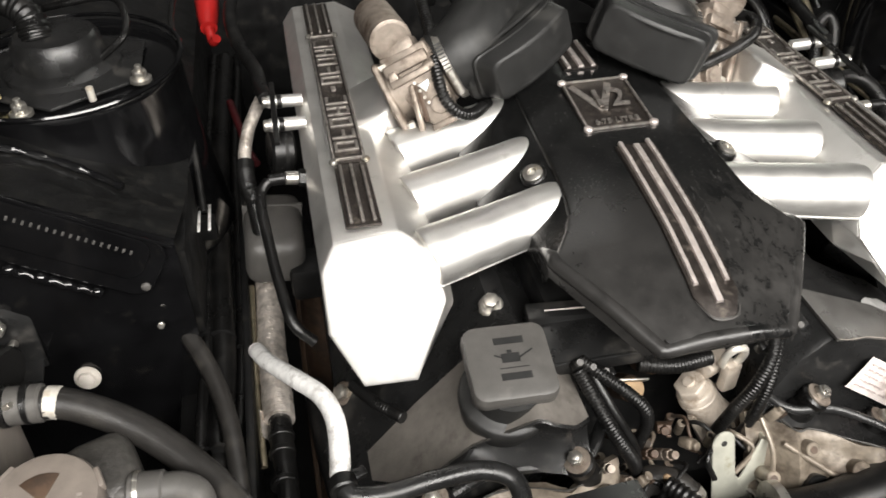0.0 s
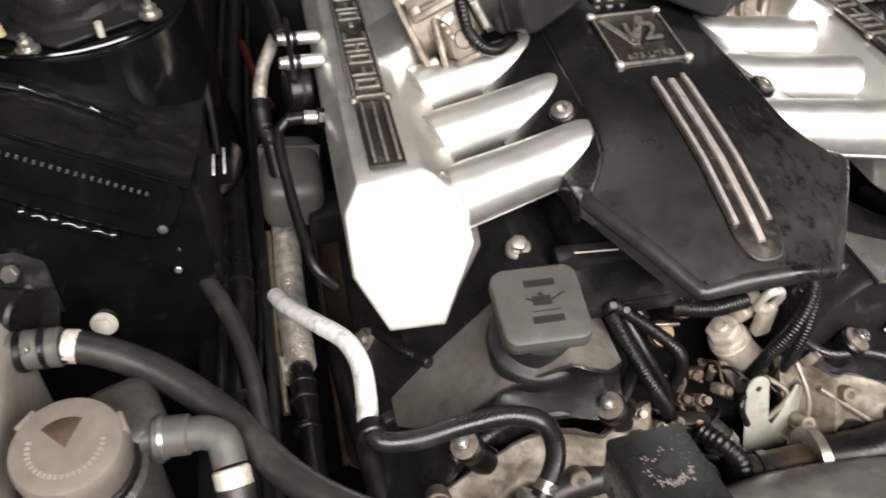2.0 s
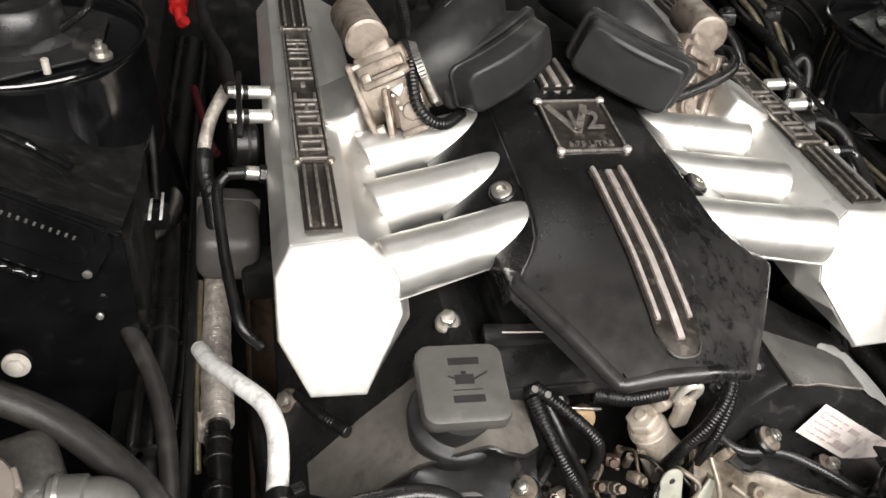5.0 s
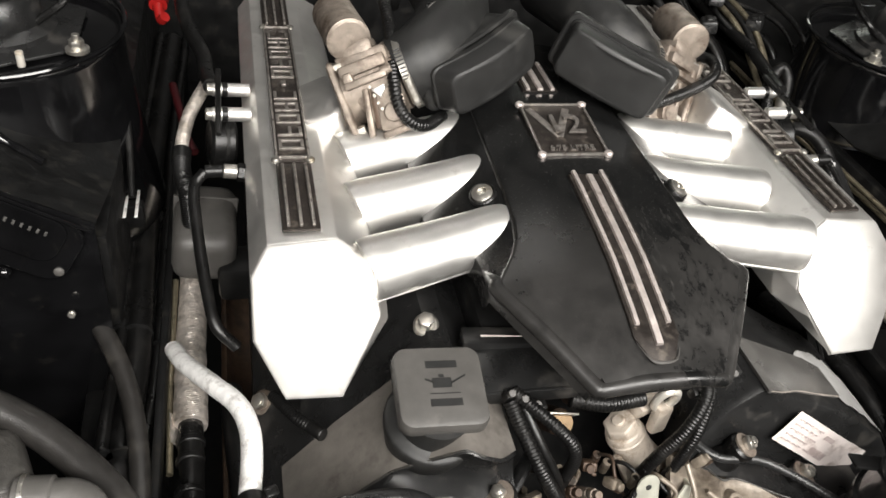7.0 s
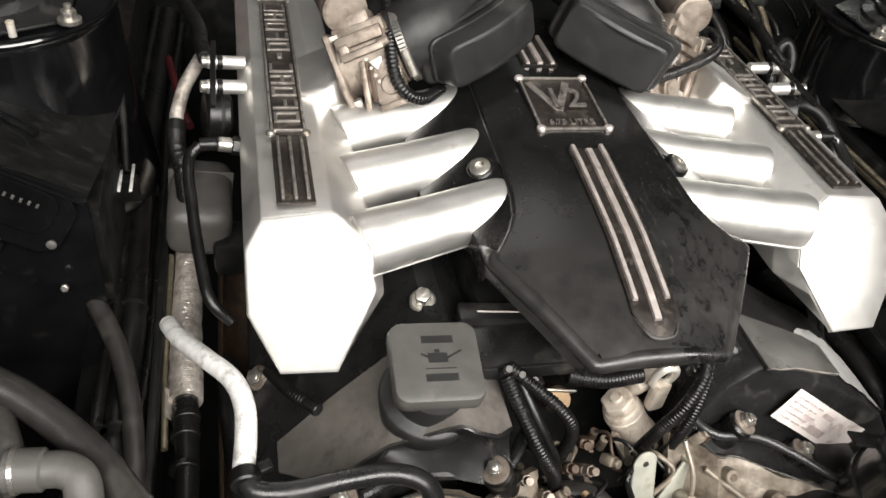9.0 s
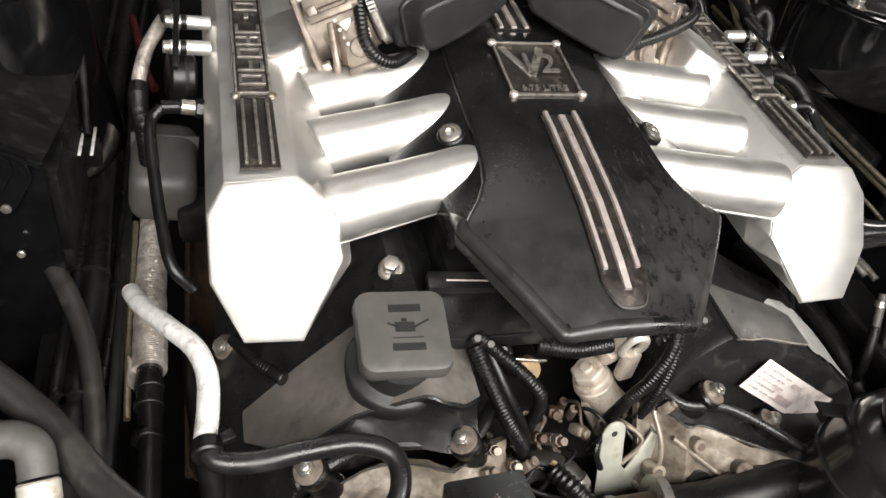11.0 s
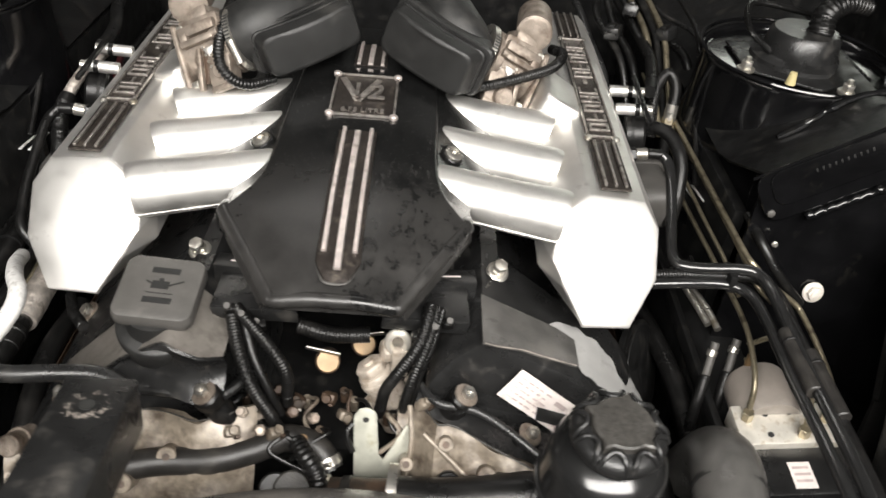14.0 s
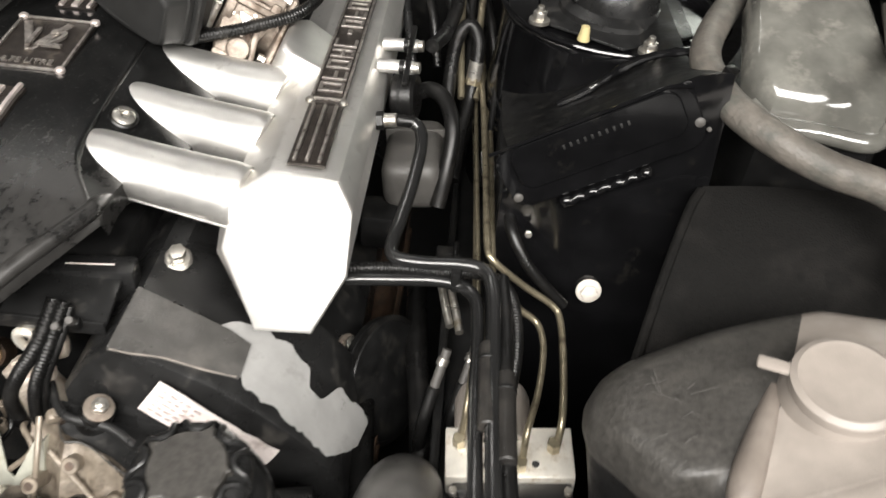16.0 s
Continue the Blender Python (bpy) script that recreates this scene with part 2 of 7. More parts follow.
def bevel(bm, width, seg=2, angle=25):
    es = [e for e in bm.edges if len(e.link_faces) == 2 and e.calc_face_angle() > radians(angle)]
    bmesh.ops.bevel(bm, geom=es, offset=width, segments=seg, affect="EDGES", profile=0.5)


def frame_to(p0, p1, up=(0, 0, 1)):
    d = (Vector(p1) - Vector(p0)).normalized()
    return d.to_track_quat("Z", "Y").to_matrix().to_4x4()


def box(size, m=Matrix(), bev=0.002, bm=None, seg=2):
    b = bmesh.new()
    bmesh.ops.create_cube(b, size=1)
    bmesh.ops.scale(b, vec=size, verts=b.verts)
    if bev:
        bevel(b, bev, seg)
    b.transform(m)
    return merge(bm, b)


def merge(bm, b):
    if bm is None:
        return b
    me = bpy.data.meshes.new("tmp")
    b.to_mesh(me)
    b.free()
    bm.from_mesh(me)
    bpy.data.meshes.remove(me)
    return bm


def lathe(profile, m=Matrix(), seg=32, bm=None, closed=True):
    """Rings of (radius, height) round the local z axis."""
    b = bmesh.new()
    rings = []
    for r, z in profile:
        rings.append([b.verts.new((r * math.cos(2 * math.pi * i / seg), r * math.sin(2 * math.pi * i / seg), z)) for i in range(seg)])
    for a, c in zip(rings, rings[1:]):
        for i in range(seg):
            j = (i + 1) % seg
            b.faces.new((a[i], a[j], c[j], c[i]))
    if closed:
        b.faces.new(rings[0][::-1])
        b.faces.new(rings[-1])
    b.transform(m)
    return merge(bm, b)


def rod(p0, p1, r, seg=20, bm=None, r2=None, edge=0.0):
    h = (Vector(p1) - Vector(p0)).length
    r2 = r if r2 is None else r2
    e = edge or min(r, r2, h) * 0.12
    return lathe([(r - e, 0), (r, e), (r2, h - e), (r2 - e, h)], Matrix.Translation(p0) @ frame_to(p0, p1), seg, bm)


def spline(pts, steps=10):
    P = [Vector(p) for p in pts]
    P = [2 * P[0] - P[1]] + P + [2 * P[-1] - P[-2]]
    out = []
    for i in range(1, len(P) - 2):
        a, b, c, d = P[i - 1:i + 3]
        for k in range(steps):
            t = k / steps
            out.append(0.5 * ((2 * b) + (c - a) * t + (2 * a - 5 * b + 4 * c - d) * t * t + (3 * b - a - 3 * c + d) * t ** 3))
    return out + [P[-2]]


def tube(pts, r, seg=14, steps=10, bm=None, rib=0.0, pitch=0.006, flat=1.0, wob=0.0):
    """A pipe along a smooth line through pts; rib: height of the rings of a corrugated conduit; r: a radius, or one for each point."""
    rr = list(r) if hasattr(r, "__len__") else [r] * len(pts)
    path = spline(pts, steps)
    rad = [v.x for v in spline([(q, 0, 0) for q in rr], steps)]
    if rib:
        dist = [0.0]
        for a, c in zip(path, path[1:]):
            dist.append(dist[-1] + (c - a).length)
        n = max(2, int(dist[-1] / pitch)) * 4
        fine, frad, k = [], [], 0
        for i in range(n + 1):
            s = dist[-1] * i / n
            while k < len(dist) - 2 and dist[k + 1] < s:
                k += 1
            t = (s - dist[k]) / max(1e-9, dist[k + 1] - dist[k])
            fine.append(path[k].lerp(path[k + 1], t))
            frad.append(rad[k] + (0, rib, rib, 0)[i % 4])
        path, rad = fine, frad
    b = bmesh.new()
    ref, rings = None, []
    for i, p in enumerate(path):
        d = (path[min(i + 1, len(path) - 1)] - path[max(i - 1, 0)]).normalized()
        if ref is None:
            ref = d.orthogonal().normalized()
        ref = (ref - d * ref.dot(d)).normalized()
        side = d.cross(ref)
        rw = rad[i] * (1 + wob * noise.noise(p * 60))
        rings.append([b.verts.new(p + rw * (math.cos(a) * ref + flat * math.sin(a) * side)) for a in (2 * math.pi * k / seg for k in range(seg))])
    for a, c in zip(rings, rings[1:]):
        for i in range(seg):
            j = (i + 1) % seg
            b.faces.new((a[i], a[j], c[j], c[i]))
    b.faces.new(rings[0][::-1])
    b.faces.new(rings[-1])
    return merge(bm, b)


def prism(outline, h, m=Matrix(), bev=0.002, bm=None, seg=2):
    """An outline in the local xy plane, pushed up by h."""
    b = bmesh.new()
    lo = [b.verts.new((x, y, 0)) for x, y in outline]
    hi = [b.verts.new((x, y, h)) for x, y in outline]
    n = len(lo)
    b.faces.new(lo[::-1])
    b.faces.new(hi)
    for i in range(n):
        j = (i + 1) % n
        b.faces.new((lo[i], lo[j], hi[j], hi[i]))
    bmesh.ops.recalc_face_normals(b, faces=b.faces)
    if bev:
        bevel(b, bev, seg)
    b.transform(m)
    return merge(bm, b)


def loft(rings, bm=None, caps=True):
    b = bmesh.new()
    vs = [[b.verts.new(p) for p in ring] for ring in rings]
    for a, c in zip(vs, vs[1:]):
        for i in range(len(a)):
            j = (i + 1) % len(a)
            b.faces.new((a[i], a[j], c[j], c[i]))
    if caps:
        b.faces.new(vs[0][::-1])
        b.faces.new(vs[-1])
    bmesh.ops.recalc_face_normals(b, faces=b.faces)
    return merge(bm, b)


def sheet(rows, thick, bm=None):
    """A sheet through a grid of points, thickened along its normals."""
    b = bmesh.new()
    vs = [[b.verts.new(p) for p in row] for row in rows]
    for a, c in zip(vs, vs[1:]):
        for i in range(len(a) - 1):
            b.faces.new((a[i], a[i + 1], c[i + 1], c[i]))
    bmesh.ops.recalc_face_normals(b, faces=b.faces)
    bmesh.ops.solidify(b, geom=b.faces[:], thickness=thick)
    return merge(bm, b)


def basis(origin, x, z):
    """A pose at origin whose z axis is z and whose x axis leans to x."""
    z = Vector(z).normalized()
    x = Vector(x)
    x = (x - z * x.dot(z)).normalized()
    y = z.cross(x)
    m = Matrix((x, y, z)).transposed().to_4x4()
    return Matrix.Translation(origin) @ m


def rounded(w, h, r, n=6):
    """A rectangle of half sides w and h with round corners."""
    out = []
    for cx, cy, a0 in ((w - r, h - r, 0), (-w + r, h - r, 90), (-w + r, -h + r, 180), (w - r, -h + r, 270)):
        out += [(cx + r * math.cos(radians(a0 + 90 * k / n)), cy + r * math.sin(radians(a0 + 90 * k / n))) for k in range(n + 1)]
    return out


def mirror(p):
    return (-p[0], p[1], p[2])


def side(p, s):
    return (s * p[0], p[1], p[2])


def hex_bolt(name, at, axis, r, label, washer=True, group="", mat="steel", h=0.011, category="bolt"):
    t = thing(name, label, category, at, group)
    m = Matrix.Translation(at) @ frame_to((0, 0, 0), axis)
    if washer:
        part("washer", lathe([(r * 1.45, 0), (r * 1.5, 0.001), (r * 1.4, 0.003), (r * 1.0, 0.0035)], m, 24), "cast" if mat == "steel" else mat, t)
    hexa = [(r * math.cos(k * math.pi / 3), r * math.sin(k * math.pi / 3)) for k in range(6)]
    b = prism(hexa, h, m @ Matrix.Translation((0, 0, 0.003)), r * 0.12)
    lathe([(r * 0.62, h + 0.002), (r * 0.62, h + 0.0042), (r * 0.5, h + 0.005)], m, 16, b)
    part("head", b, mat, t)
    return t


# ---- room ----
def slab(name, size, at, mat, label, category):
    return single(name, box(size, Matrix.Translation(at), 0), mat, label, category, kind="structure")


slab("floor", (9, 9, 0.1), (0, 0, -0.05), "floor", "grey concrete workshop floor", "floor")
# unseen ceiling, kept dark to reflect like the raised bonnet
slab("ceiling", (9, 9, 0.1), (0, 0, 3.45), "ceiling", "unseen ceiling, dark in place of the bonnet's underside", "ceiling")
# unseen wall, dark for the same reflections
nb = box((5.9, 0.1, 3.4), Matrix.Translation((-1.55, 4.55, 1.7)), 0)
box((1.3, 0.1, 3.4), Matrix.Translation((3.85, 4.55, 1.7)), 0, nb)
box((1.8, 0.1, 1.5), Matrix.Translation((2.3, 4.55, 0.75)), 0, nb)
box((1.8, 0.1, 0.3), Matrix.Translation((2.3, 4.55, 3.25)), 0, nb)
single("wall_north", nb, "ceiling", "unseen wall with a window opening, dark for the reflections", "wall", kind="structure")
slab("wall_south", (9, 0.1, 3.4), (0, -4.55, 1.7), "wall", "plain grey workshop wall", "wall")
slab("wall_east", (0.1, 9, 3.4), (4.55, 0, 1.7), "wall", "plain grey workshop wall", "wall")
slab("wall_west", (0.1, 9, 3.4), (-4.55, 0, 1.7), "wall", "plain grey workshop wall", "wall")

# ---- engine bay shell ----
slab("ground", (2.3, 2.4, 0.02), (0, 0.2, 0.26), "dim", "grimy black undertray below the engine", "undertray")
slab("wall_bulkhead", (2.3, 0.04, 1.0), (0, 1.12, 0.75), "dim", "black painted bulkhead behind the engine", "bulkhead")
for s, nm in ((-1, "wall_wing_west"), (1, "wall_wing_east")):
    slab(nm, (0.04, 2.4, 0.8), (s * 1.16, 0.2, 0.65), "dim", "black inner wing panel of the engine bay", "inner wing")
slab("wall_front", (2.3, 0.04, 0.42), (0, -0.62, 0.46), "dim", "black front panel of the engine bay", "front panel")


def wheelhouse(s):
    """The panel in front of the strut tower, with its number plate, and the tower behind it."""
    t = tagged(thing("trim_wheelhouse", "glossy black painted wheelhouse panel and strut tower", "strut tower", (s * 0.8, 0.2, 0.27)), kind="structure")
    base, rise = (0.926, 0.545) if s < 0 else (0.968, 0.60)
    # the raised panel ends short of the wing, where the metal drops away

    def ridge(x):
        return base + rise * (min(max(x, 0.60), 0.81) - 0.62) if x < 0.85 else 0.89

    xs = (0.600, 0.606, 0.62, 0.65, 0.70, 0.75, 0.80, 0.825, 0.837, 0.855, 0.95, 1.14)
    rows = []
    for f, y in ((0.0, 0.034), (0.45, 0.046), (0.66, 0.056), (0.8, 0.061), (0.9, 0.063), (0.985, 0.064), (1.0, 0.068)):
        rows.append([(s * x, y + 0.006 * max(0.0, x - 0.84) / 0.3, 0.27 + (ridge(x) - 0.27) * f) for x in xs])
    part("front_panel", sheet(rows, 0.006), "paint", t, smooth=60)
    rows = []
    for y in (0.072, 0.11, 0.16, 0.21, 0.26, 0.5, 1.1):
        rows.append([(s * x, y, ridge(x) - 0.001 - (0.30 if s < 0 else 0.42) * (min(y, 0.24) - 0.066)) for x in xs])
    part("shelf", sheet(rows, 0.005), "dim", t, smooth=60)
    part("inner_panel", box((0.02, 0.95, 0.58), Matrix.Translation((s * 0.612, 0.60, 0.56))), "dim", t)
    c = Vector((s * 0.757, 0.425, 0.0))
    part("tower", lathe([(0.2, 0.7), (0.178, 0.86), (0.17, 0.93), (0.168, 0.985), (0.170, 0.992), (0.169, 0.996), (0.165, 0.997), (0.161, 0.994), (0.158, 0.985), (0.06, 0.985)], Matrix.Translation(c), 64), "paint", t, smooth=50)
    pts = ((0.843, 0.206, 1.002), (0.804, 0.219, 0.982), (0.755, 0.221, 0.957), (0.713, 0.211, 0.937), (0.671, 0.192, 0.918)) if s < 0 else ((0.830, 0.205, 1.040), (0.784, 0.219, 1.022), (0.745, 0.221, 0.997), (0.708, 0.220, 0.962), (0.669, 0.214, 0.938))
    arc = [(s * x, y, z + 0.002) for x, y, z in pts]
    part("sealer_bead", tube(arc, 0.006, 10, 8, wob=0.6), "paint", t)
    return t


for s in (-1, 1):
    wheelhouse(s)


# ---- engine ----
def engine_block():
    t = thing("engine_block", "grimy black engine block on the undertray", "engine block", (0, 0.2, 0.27))
    part("crankcase", box((0.5, 0.9, 0.32), Matrix.Translation((0, 0.25, 0.44)), 0.03), "dim", t)
    for s in (-1, 1):
        part("cylinder_head", box((0.2, 0.8, 0.2), pose(s * 0.23, 0.28, 0.56, 0, s * 22, 0), 0.02), "dim", t)
    part("valley", box((0.3, 0.75, 0.06), Matrix.Translation((0, 0.3, 0.80)), 0.01), "dim", t)
    return t


engine_block()

OCT = [(0.407, 0.941), (0.327, 0.945), (0.289, 0.922), (0.280, 0.872), (0.270, 0.845), (0.328, 0.803), (0.393, 0.805), (0.427, 0.858), (0.427, 0.914)]


def intake_manifold(s):
    t = thing("intake_manifold", "satin silver aluminium intake manifold with faceted end", "intake manifold", (s * 0.35, 0.3, 0.8), "intake manifolds")
    front = [Vector((s * x, -0.024 + (z - 0.93) * 0.83, z)) for x, z in OCT]
    front[4] = front[3].lerp(front[5], 0.4)
    bulge = {2: (0.284, 0.922), 3: (0.268, 0.876), 4: (0.266, 0.845)}
    waist = [Vector((s * x, y + 0.045, z)) for (x, z), y in zip([bulge.get(k, v) for k, v in enumerate(OCT)], [v.y for v in front])]
    body = loft([[Vector((s * x, 0.70, z)) for x, z in OCT], waist, front])
    bevel(body, 0.0025, 2, 15)
    part("rail", body, "satin", t, smooth=20)
    n = Vector((0, -0.77, 0.64))
    rim = front[:4] + front[5:]
    mid = sum(rim, Vector()) / len(rim)
    face = [mid + (p - mid) * 0.985 + n * 0.0022 for p in rim]
    inner = [mid + (p - mid) * 0.95 + n * 0.0042 for p in rim]
    part("end_cap", loft([[p - n * 0.004 for p in rim], face, inner]), "satin", t, "bright silver faceted end cap", smooth=40)
    # the two banks are staggered, so the runners sweep back at different angles
    sweep, y0 = (0.280, -0.0330) if s < 0 else (0.18, -0.0227)
    steps = ((0.298, 0.909, 0.030), (0.296, 0.909, 0.0375), (0.291, 0.9095, 0.0388), (0.280, 0.911, 0.0392), (0.22, 0.914, 0.0375), (0.165, 0.9175, 0.0365), (0.130, 0.9205, 0.0360), (0.100, 0.922, 0.034), (0.080, 0.922, 0.030))
    for k in range(3):
        line = [Vector((s * x, y0 + 0.1161 * k + sweep * (0.296 - x), z)) for x, z, r in steps]
        rn = part("runner", tube(line, [r for x, z, r in steps], 40, 8), "satin", t, smooth=50)
        low = [p + Vector((0, -0.86, -0.51)) * r for p, (x, z, r) in zip(line[2:7], steps[2:7])]
        part("casting_seam", tube(low, 0.0026, 8, 6), "satin", rn)
    # throttle neck
    part("neck", prism([(-0.035, -0.044), (0.016, -0.060), (0.036, -0.036), (0.036, 0.048), (0.016, 0.060), (-0.035, 0.060)], 0.068, basis((s * 0.292, 0.285, 0.900), (-s * 0.9, 0.0, 0.42), (s * 0.42, 0, 0.9)), 0.008, seg=3), "satin", t)
    return t


for s in (-1, 1):
    intake_manifold(s)


def nameplate(s):
    x0, z0 = s * 0.3665, 0.9455
    t = thing("nameplate", "dark metal nameplate with raised ribs and lettering frame on silver manifold", "nameplate", (x0, 0.3, z0), "manifold nameplates")
    base = part("base", box((0.045, 0.40, 0.005), Matrix.Translation((x0, 0.34, z0 + 0.0025)), 0.0012), "plate", t)
    for dx in (-0.0205, 0.0205):
        part("border", box((0.0032, 0.39, 0.005), Matrix.Translation((x0 + dx, 0.34, z0 + 0.0065)), 0.001), "pewter", base)
    for y in (0.146, 0.534):
        part("border", box((0.044, 0.0034, 0.005), Matrix.Translation((x0, y, z0 + 0.0065)), 0.001), "pewter", base)
        for dx in (-0.0215, 0.0215):
            part("screw", lathe([(0.0062, 0), (0.0062, 0.003), (0.0038, 0.0052)], Matrix.Translation((x0 + dx, y + (0.004 if y > 0.3 else -0.004), z0 + 0.004)), 16), "steel", base)
    # raised relief along the plate
    for i in range(11):
        y, lift = 0.176 + i * 0.0325, z0 + 0.0070
        if i == 5:
            part("relief_bar", box((0.007, 0.013, 0.004), Matrix.Translation((x0, y + 0.004, lift)), 0.001), "pewter", base)
            continue
        b = box((0.033, 0.0046, 0.004), Matrix.Translation((x0, y - 0.009, lift)), 0.001)
        if i % 3 != 1:
            box((0.033, 0.0046, 0.004), Matrix.Translation((x0, y + 0.010, lift)), 0.001, b)
        for dx in (-0.0142, 0.0142) if i % 2 == 0 else (0.0142, 0.0):
            box((0.0046, 0.0215, 0.0038), Matrix.Translation((x0 + dx, y + 0.0005, lift)), 0.001, b)
        part("relief_frame", b, "pewter", base)
    for y0, y1 in ((0.0, 0.136), (0.545, 0.68)):
        strip = part("ribbed_strip", box((0.044, y1 - y0, 0.0045), Matrix.Translation((x0, (y0 + y1) / 2, z0 + 0.0022)), 0.001), "plate", t)
        for dx in (-0.0145, 0, 0.0145):
            part("rib", box((0.0042, y1 - y0 - 0.008, 0.0050), Matrix.Translation((x0 + dx, (y0 + y1) / 2, z0 + 0.0064)), 0.0014), "pewter", strip)
    return t


for s in (-1, 1):
    nameplate(s)

ROWS = [(0.42, 0.104, 0.986, 0.975, 0.095, 0.050), (0.28, 0.109, 0.984, 0.972, 0.095, 0.050), (0.16, 0.112, 0.980, 0.969, 0.095, 0.050), (0.08, 0.114, 0.977, 0.966, 0.095, 0.050),
        (0.03, 0.115, 0.974, 0.963, 0.090, 0.048), (-0.01, 0.117, 0.969, 0.959, 0.056, 0.034), (-0.038, 0.122, 0.966, 0.955, 0.041, 0.025), (-0.060, 0.132, 0.963, 0.950, 0.030, 0.018),
        (-0.094, 0.1540, 0.958, 0.943, 0.010, 0.012), (-0.103, 0.157, 0.956, 0.940, 0.006, 0.012), (-0.17, 0.121, 0.939, 0.927, 0.003, 0.012), (-0.226, 0.0862, 0.920, 0.911, 0.003, 0.010), (-0.232, 0.082, 0.9175, 0.909, 0.003, 0.010)]


def cover_height(y):
    ys = [r[0] for r in ROWS][::-1]
    return float(np.interp(y, ys, [r[2] for r in ROWS][::-1]))


def engine_cover():
    t = thing("engine_cover", "scuffed black plastic engine cover between the manifolds", "engine cover", (0, 0.1, 0.86))
    b = bmesh.new()
    rings = []
    for y, w, zc, ze, out, deep in ROWS:
        e = 0.007
        half = [(0, zc), (0.03, zc), (0.05, zc - 0.001), (w * 0.5 + 0.03, zc + (ze - zc) * 0.5), (w - 0.013, ze + 0.0008)]
        half += [(w - e + e * math.sin(q), ze - e + e * math.cos(q)) for q in (0, 0.4, 0.8, 1.2, 1.57)]
        half += [(w + out * 0.1, ze - e - deep * 0.1), (w + out * 0.5, ze - e - deep * 0.5), (w + out, ze - e - deep), (w + out + 0.001, ze - e - deep - (0.03 if y > -0.1 else 0.006))]
        row = [Vector((-x, y, z)) for x, z in half[::-1]] + [Vector((x, y, z)) for x, z in half[1:]]
        rings.append(row)
    last = rings[-1]
    rings.append([Vector((p.x * 0.985, p.y + 0.001, min(p.z - 0.008, 0.889))) for p in last])
    vs = [[b.verts.new(p) for p in r] for r in rings]
    for a, c in zip(vs, vs[1:]):
        for i in range(len(a) - 1):
            b.faces.new((a[i], a[i + 1], c[i + 1], c[i]))
    bmesh.ops.recalc_face_normals(b, faces=b.faces)
    part("shell", b, "cover", t, smooth=30)
    half = [(0.1600, -0.056, 0.9200), (0.1590, -0.066, 0.9245), (0.1570, -0.080, 0.9285), (0.1555, -0.094, 0.9320), (0.1535, -0.103, 0.9310), (0.1130, -0.170, 0.9190), (0.0790, -0.224, 0.9035), (0.0725, -0.2305, 0.9020), (0.0620, -0.2320, 0.9042), (0.03, -0.2325, 0.9090), (0.0, -0.2325, 0.9092)]
    part("rim", tube([(x, y, z) for x, y, z in half] + [(-x, y, z) for x, y, z in half[-2::-1]], [0.002, 0.005, 0.0085] + [0.0098] * (2 * len(half) - 7) + [0.0085, 0.005, 0.002], 18, 6), "cover", t, "rounded rim of the cover", smooth=60)
    part("underside", box((0.15, 0.52, 0.05), Matrix.Translation((0, 0.10, 0.885)), 0.01), "black", t)
    return t


engine_cover()


def trim_strip(y0, y1, zfun, name="trim_strip", mid_extra=0.028):
    t = thing(name, "three chrome bars on a dark strip along the engine cover", "trim strip", (0, (y0 + y1) / 2, zfun(y0)), "cover trim strips")

    def bar(x, ya, yb, w, h, lift):
        n = 14
        rings = []
        for i in range(n + 1):
            y = ya + (yb - ya) * i / n
            z = zfun(y) + lift
            rings.append([(x - w / 2, y, z), (x - w / 2 + 0.0008, y, z + h), (x + w / 2 - 0.0008, y, z + h), (x + w / 2, y, z)])
        return loft(rings)

    part("base", bar(0, y0, y1, 0.054, 0.003, 0.0005), "plate", t)
    for x in (-0.019, 0, 0.019):
        part("chrome_bar", bar(x, y0 + 0.004 if x else y0 - 0.004, y1 if x else y1 - mid_extra, 0.0062 if x else 0.009, 0.004, 0.003), "chrome", t)
    return t


strip = trim_strip(0.056, -0.178, cover_height, mid_extra=0.024)
part("tip", prism([(-0.027, 0.034), (0.027, 0.034), (0.027, 0.016), (0.013, -0.014), (-0.013, -0.014), (-0.027, 0.016)], 0.003, Matrix.Translation((0, -0.206, cover_height(-0.206) + 0.0005)) @ pose(0, 0, 0, 18, 0, 0), 0.001), "plate", strip)
zt = cover_height(-0.206) + 0.0025
part("worn_edge", tube([(-0.026, -0.196, zt + 0.004), (-0.022, -0.207, zt + 0.0015), (-0.014, -0.2195, zt - 0.0022), (0.0, -0.2225, zt - 0.0032), (0.014, -0.2195, zt - 0.0022), (0.022, -0.207, zt + 0.0015)], (0.0003, 0.0005, 0.0012, 0.0015, 0.0009, 0.0003), 10, 6, wob=0.7), "cap", strip, "bare pale worn edge")
trim_strip(0.34, 0.262, cover_height, mid_extra=0)


def text_mesh(body, size, depth):
    cu = bpy.data.curves.new("text", "FONT")
    cu.body, cu.size, cu.extrude, cu.align_x, cu.align_y = body, size, depth, "CENTER", "CENTER"
    ob = new("text", cu)
    me = ob.to_mesh()
    b = bmesh.new()
    b.from_mesh(me)
    ob.to_mesh_clear()
    bpy.data.objects.remove(ob)
    return b


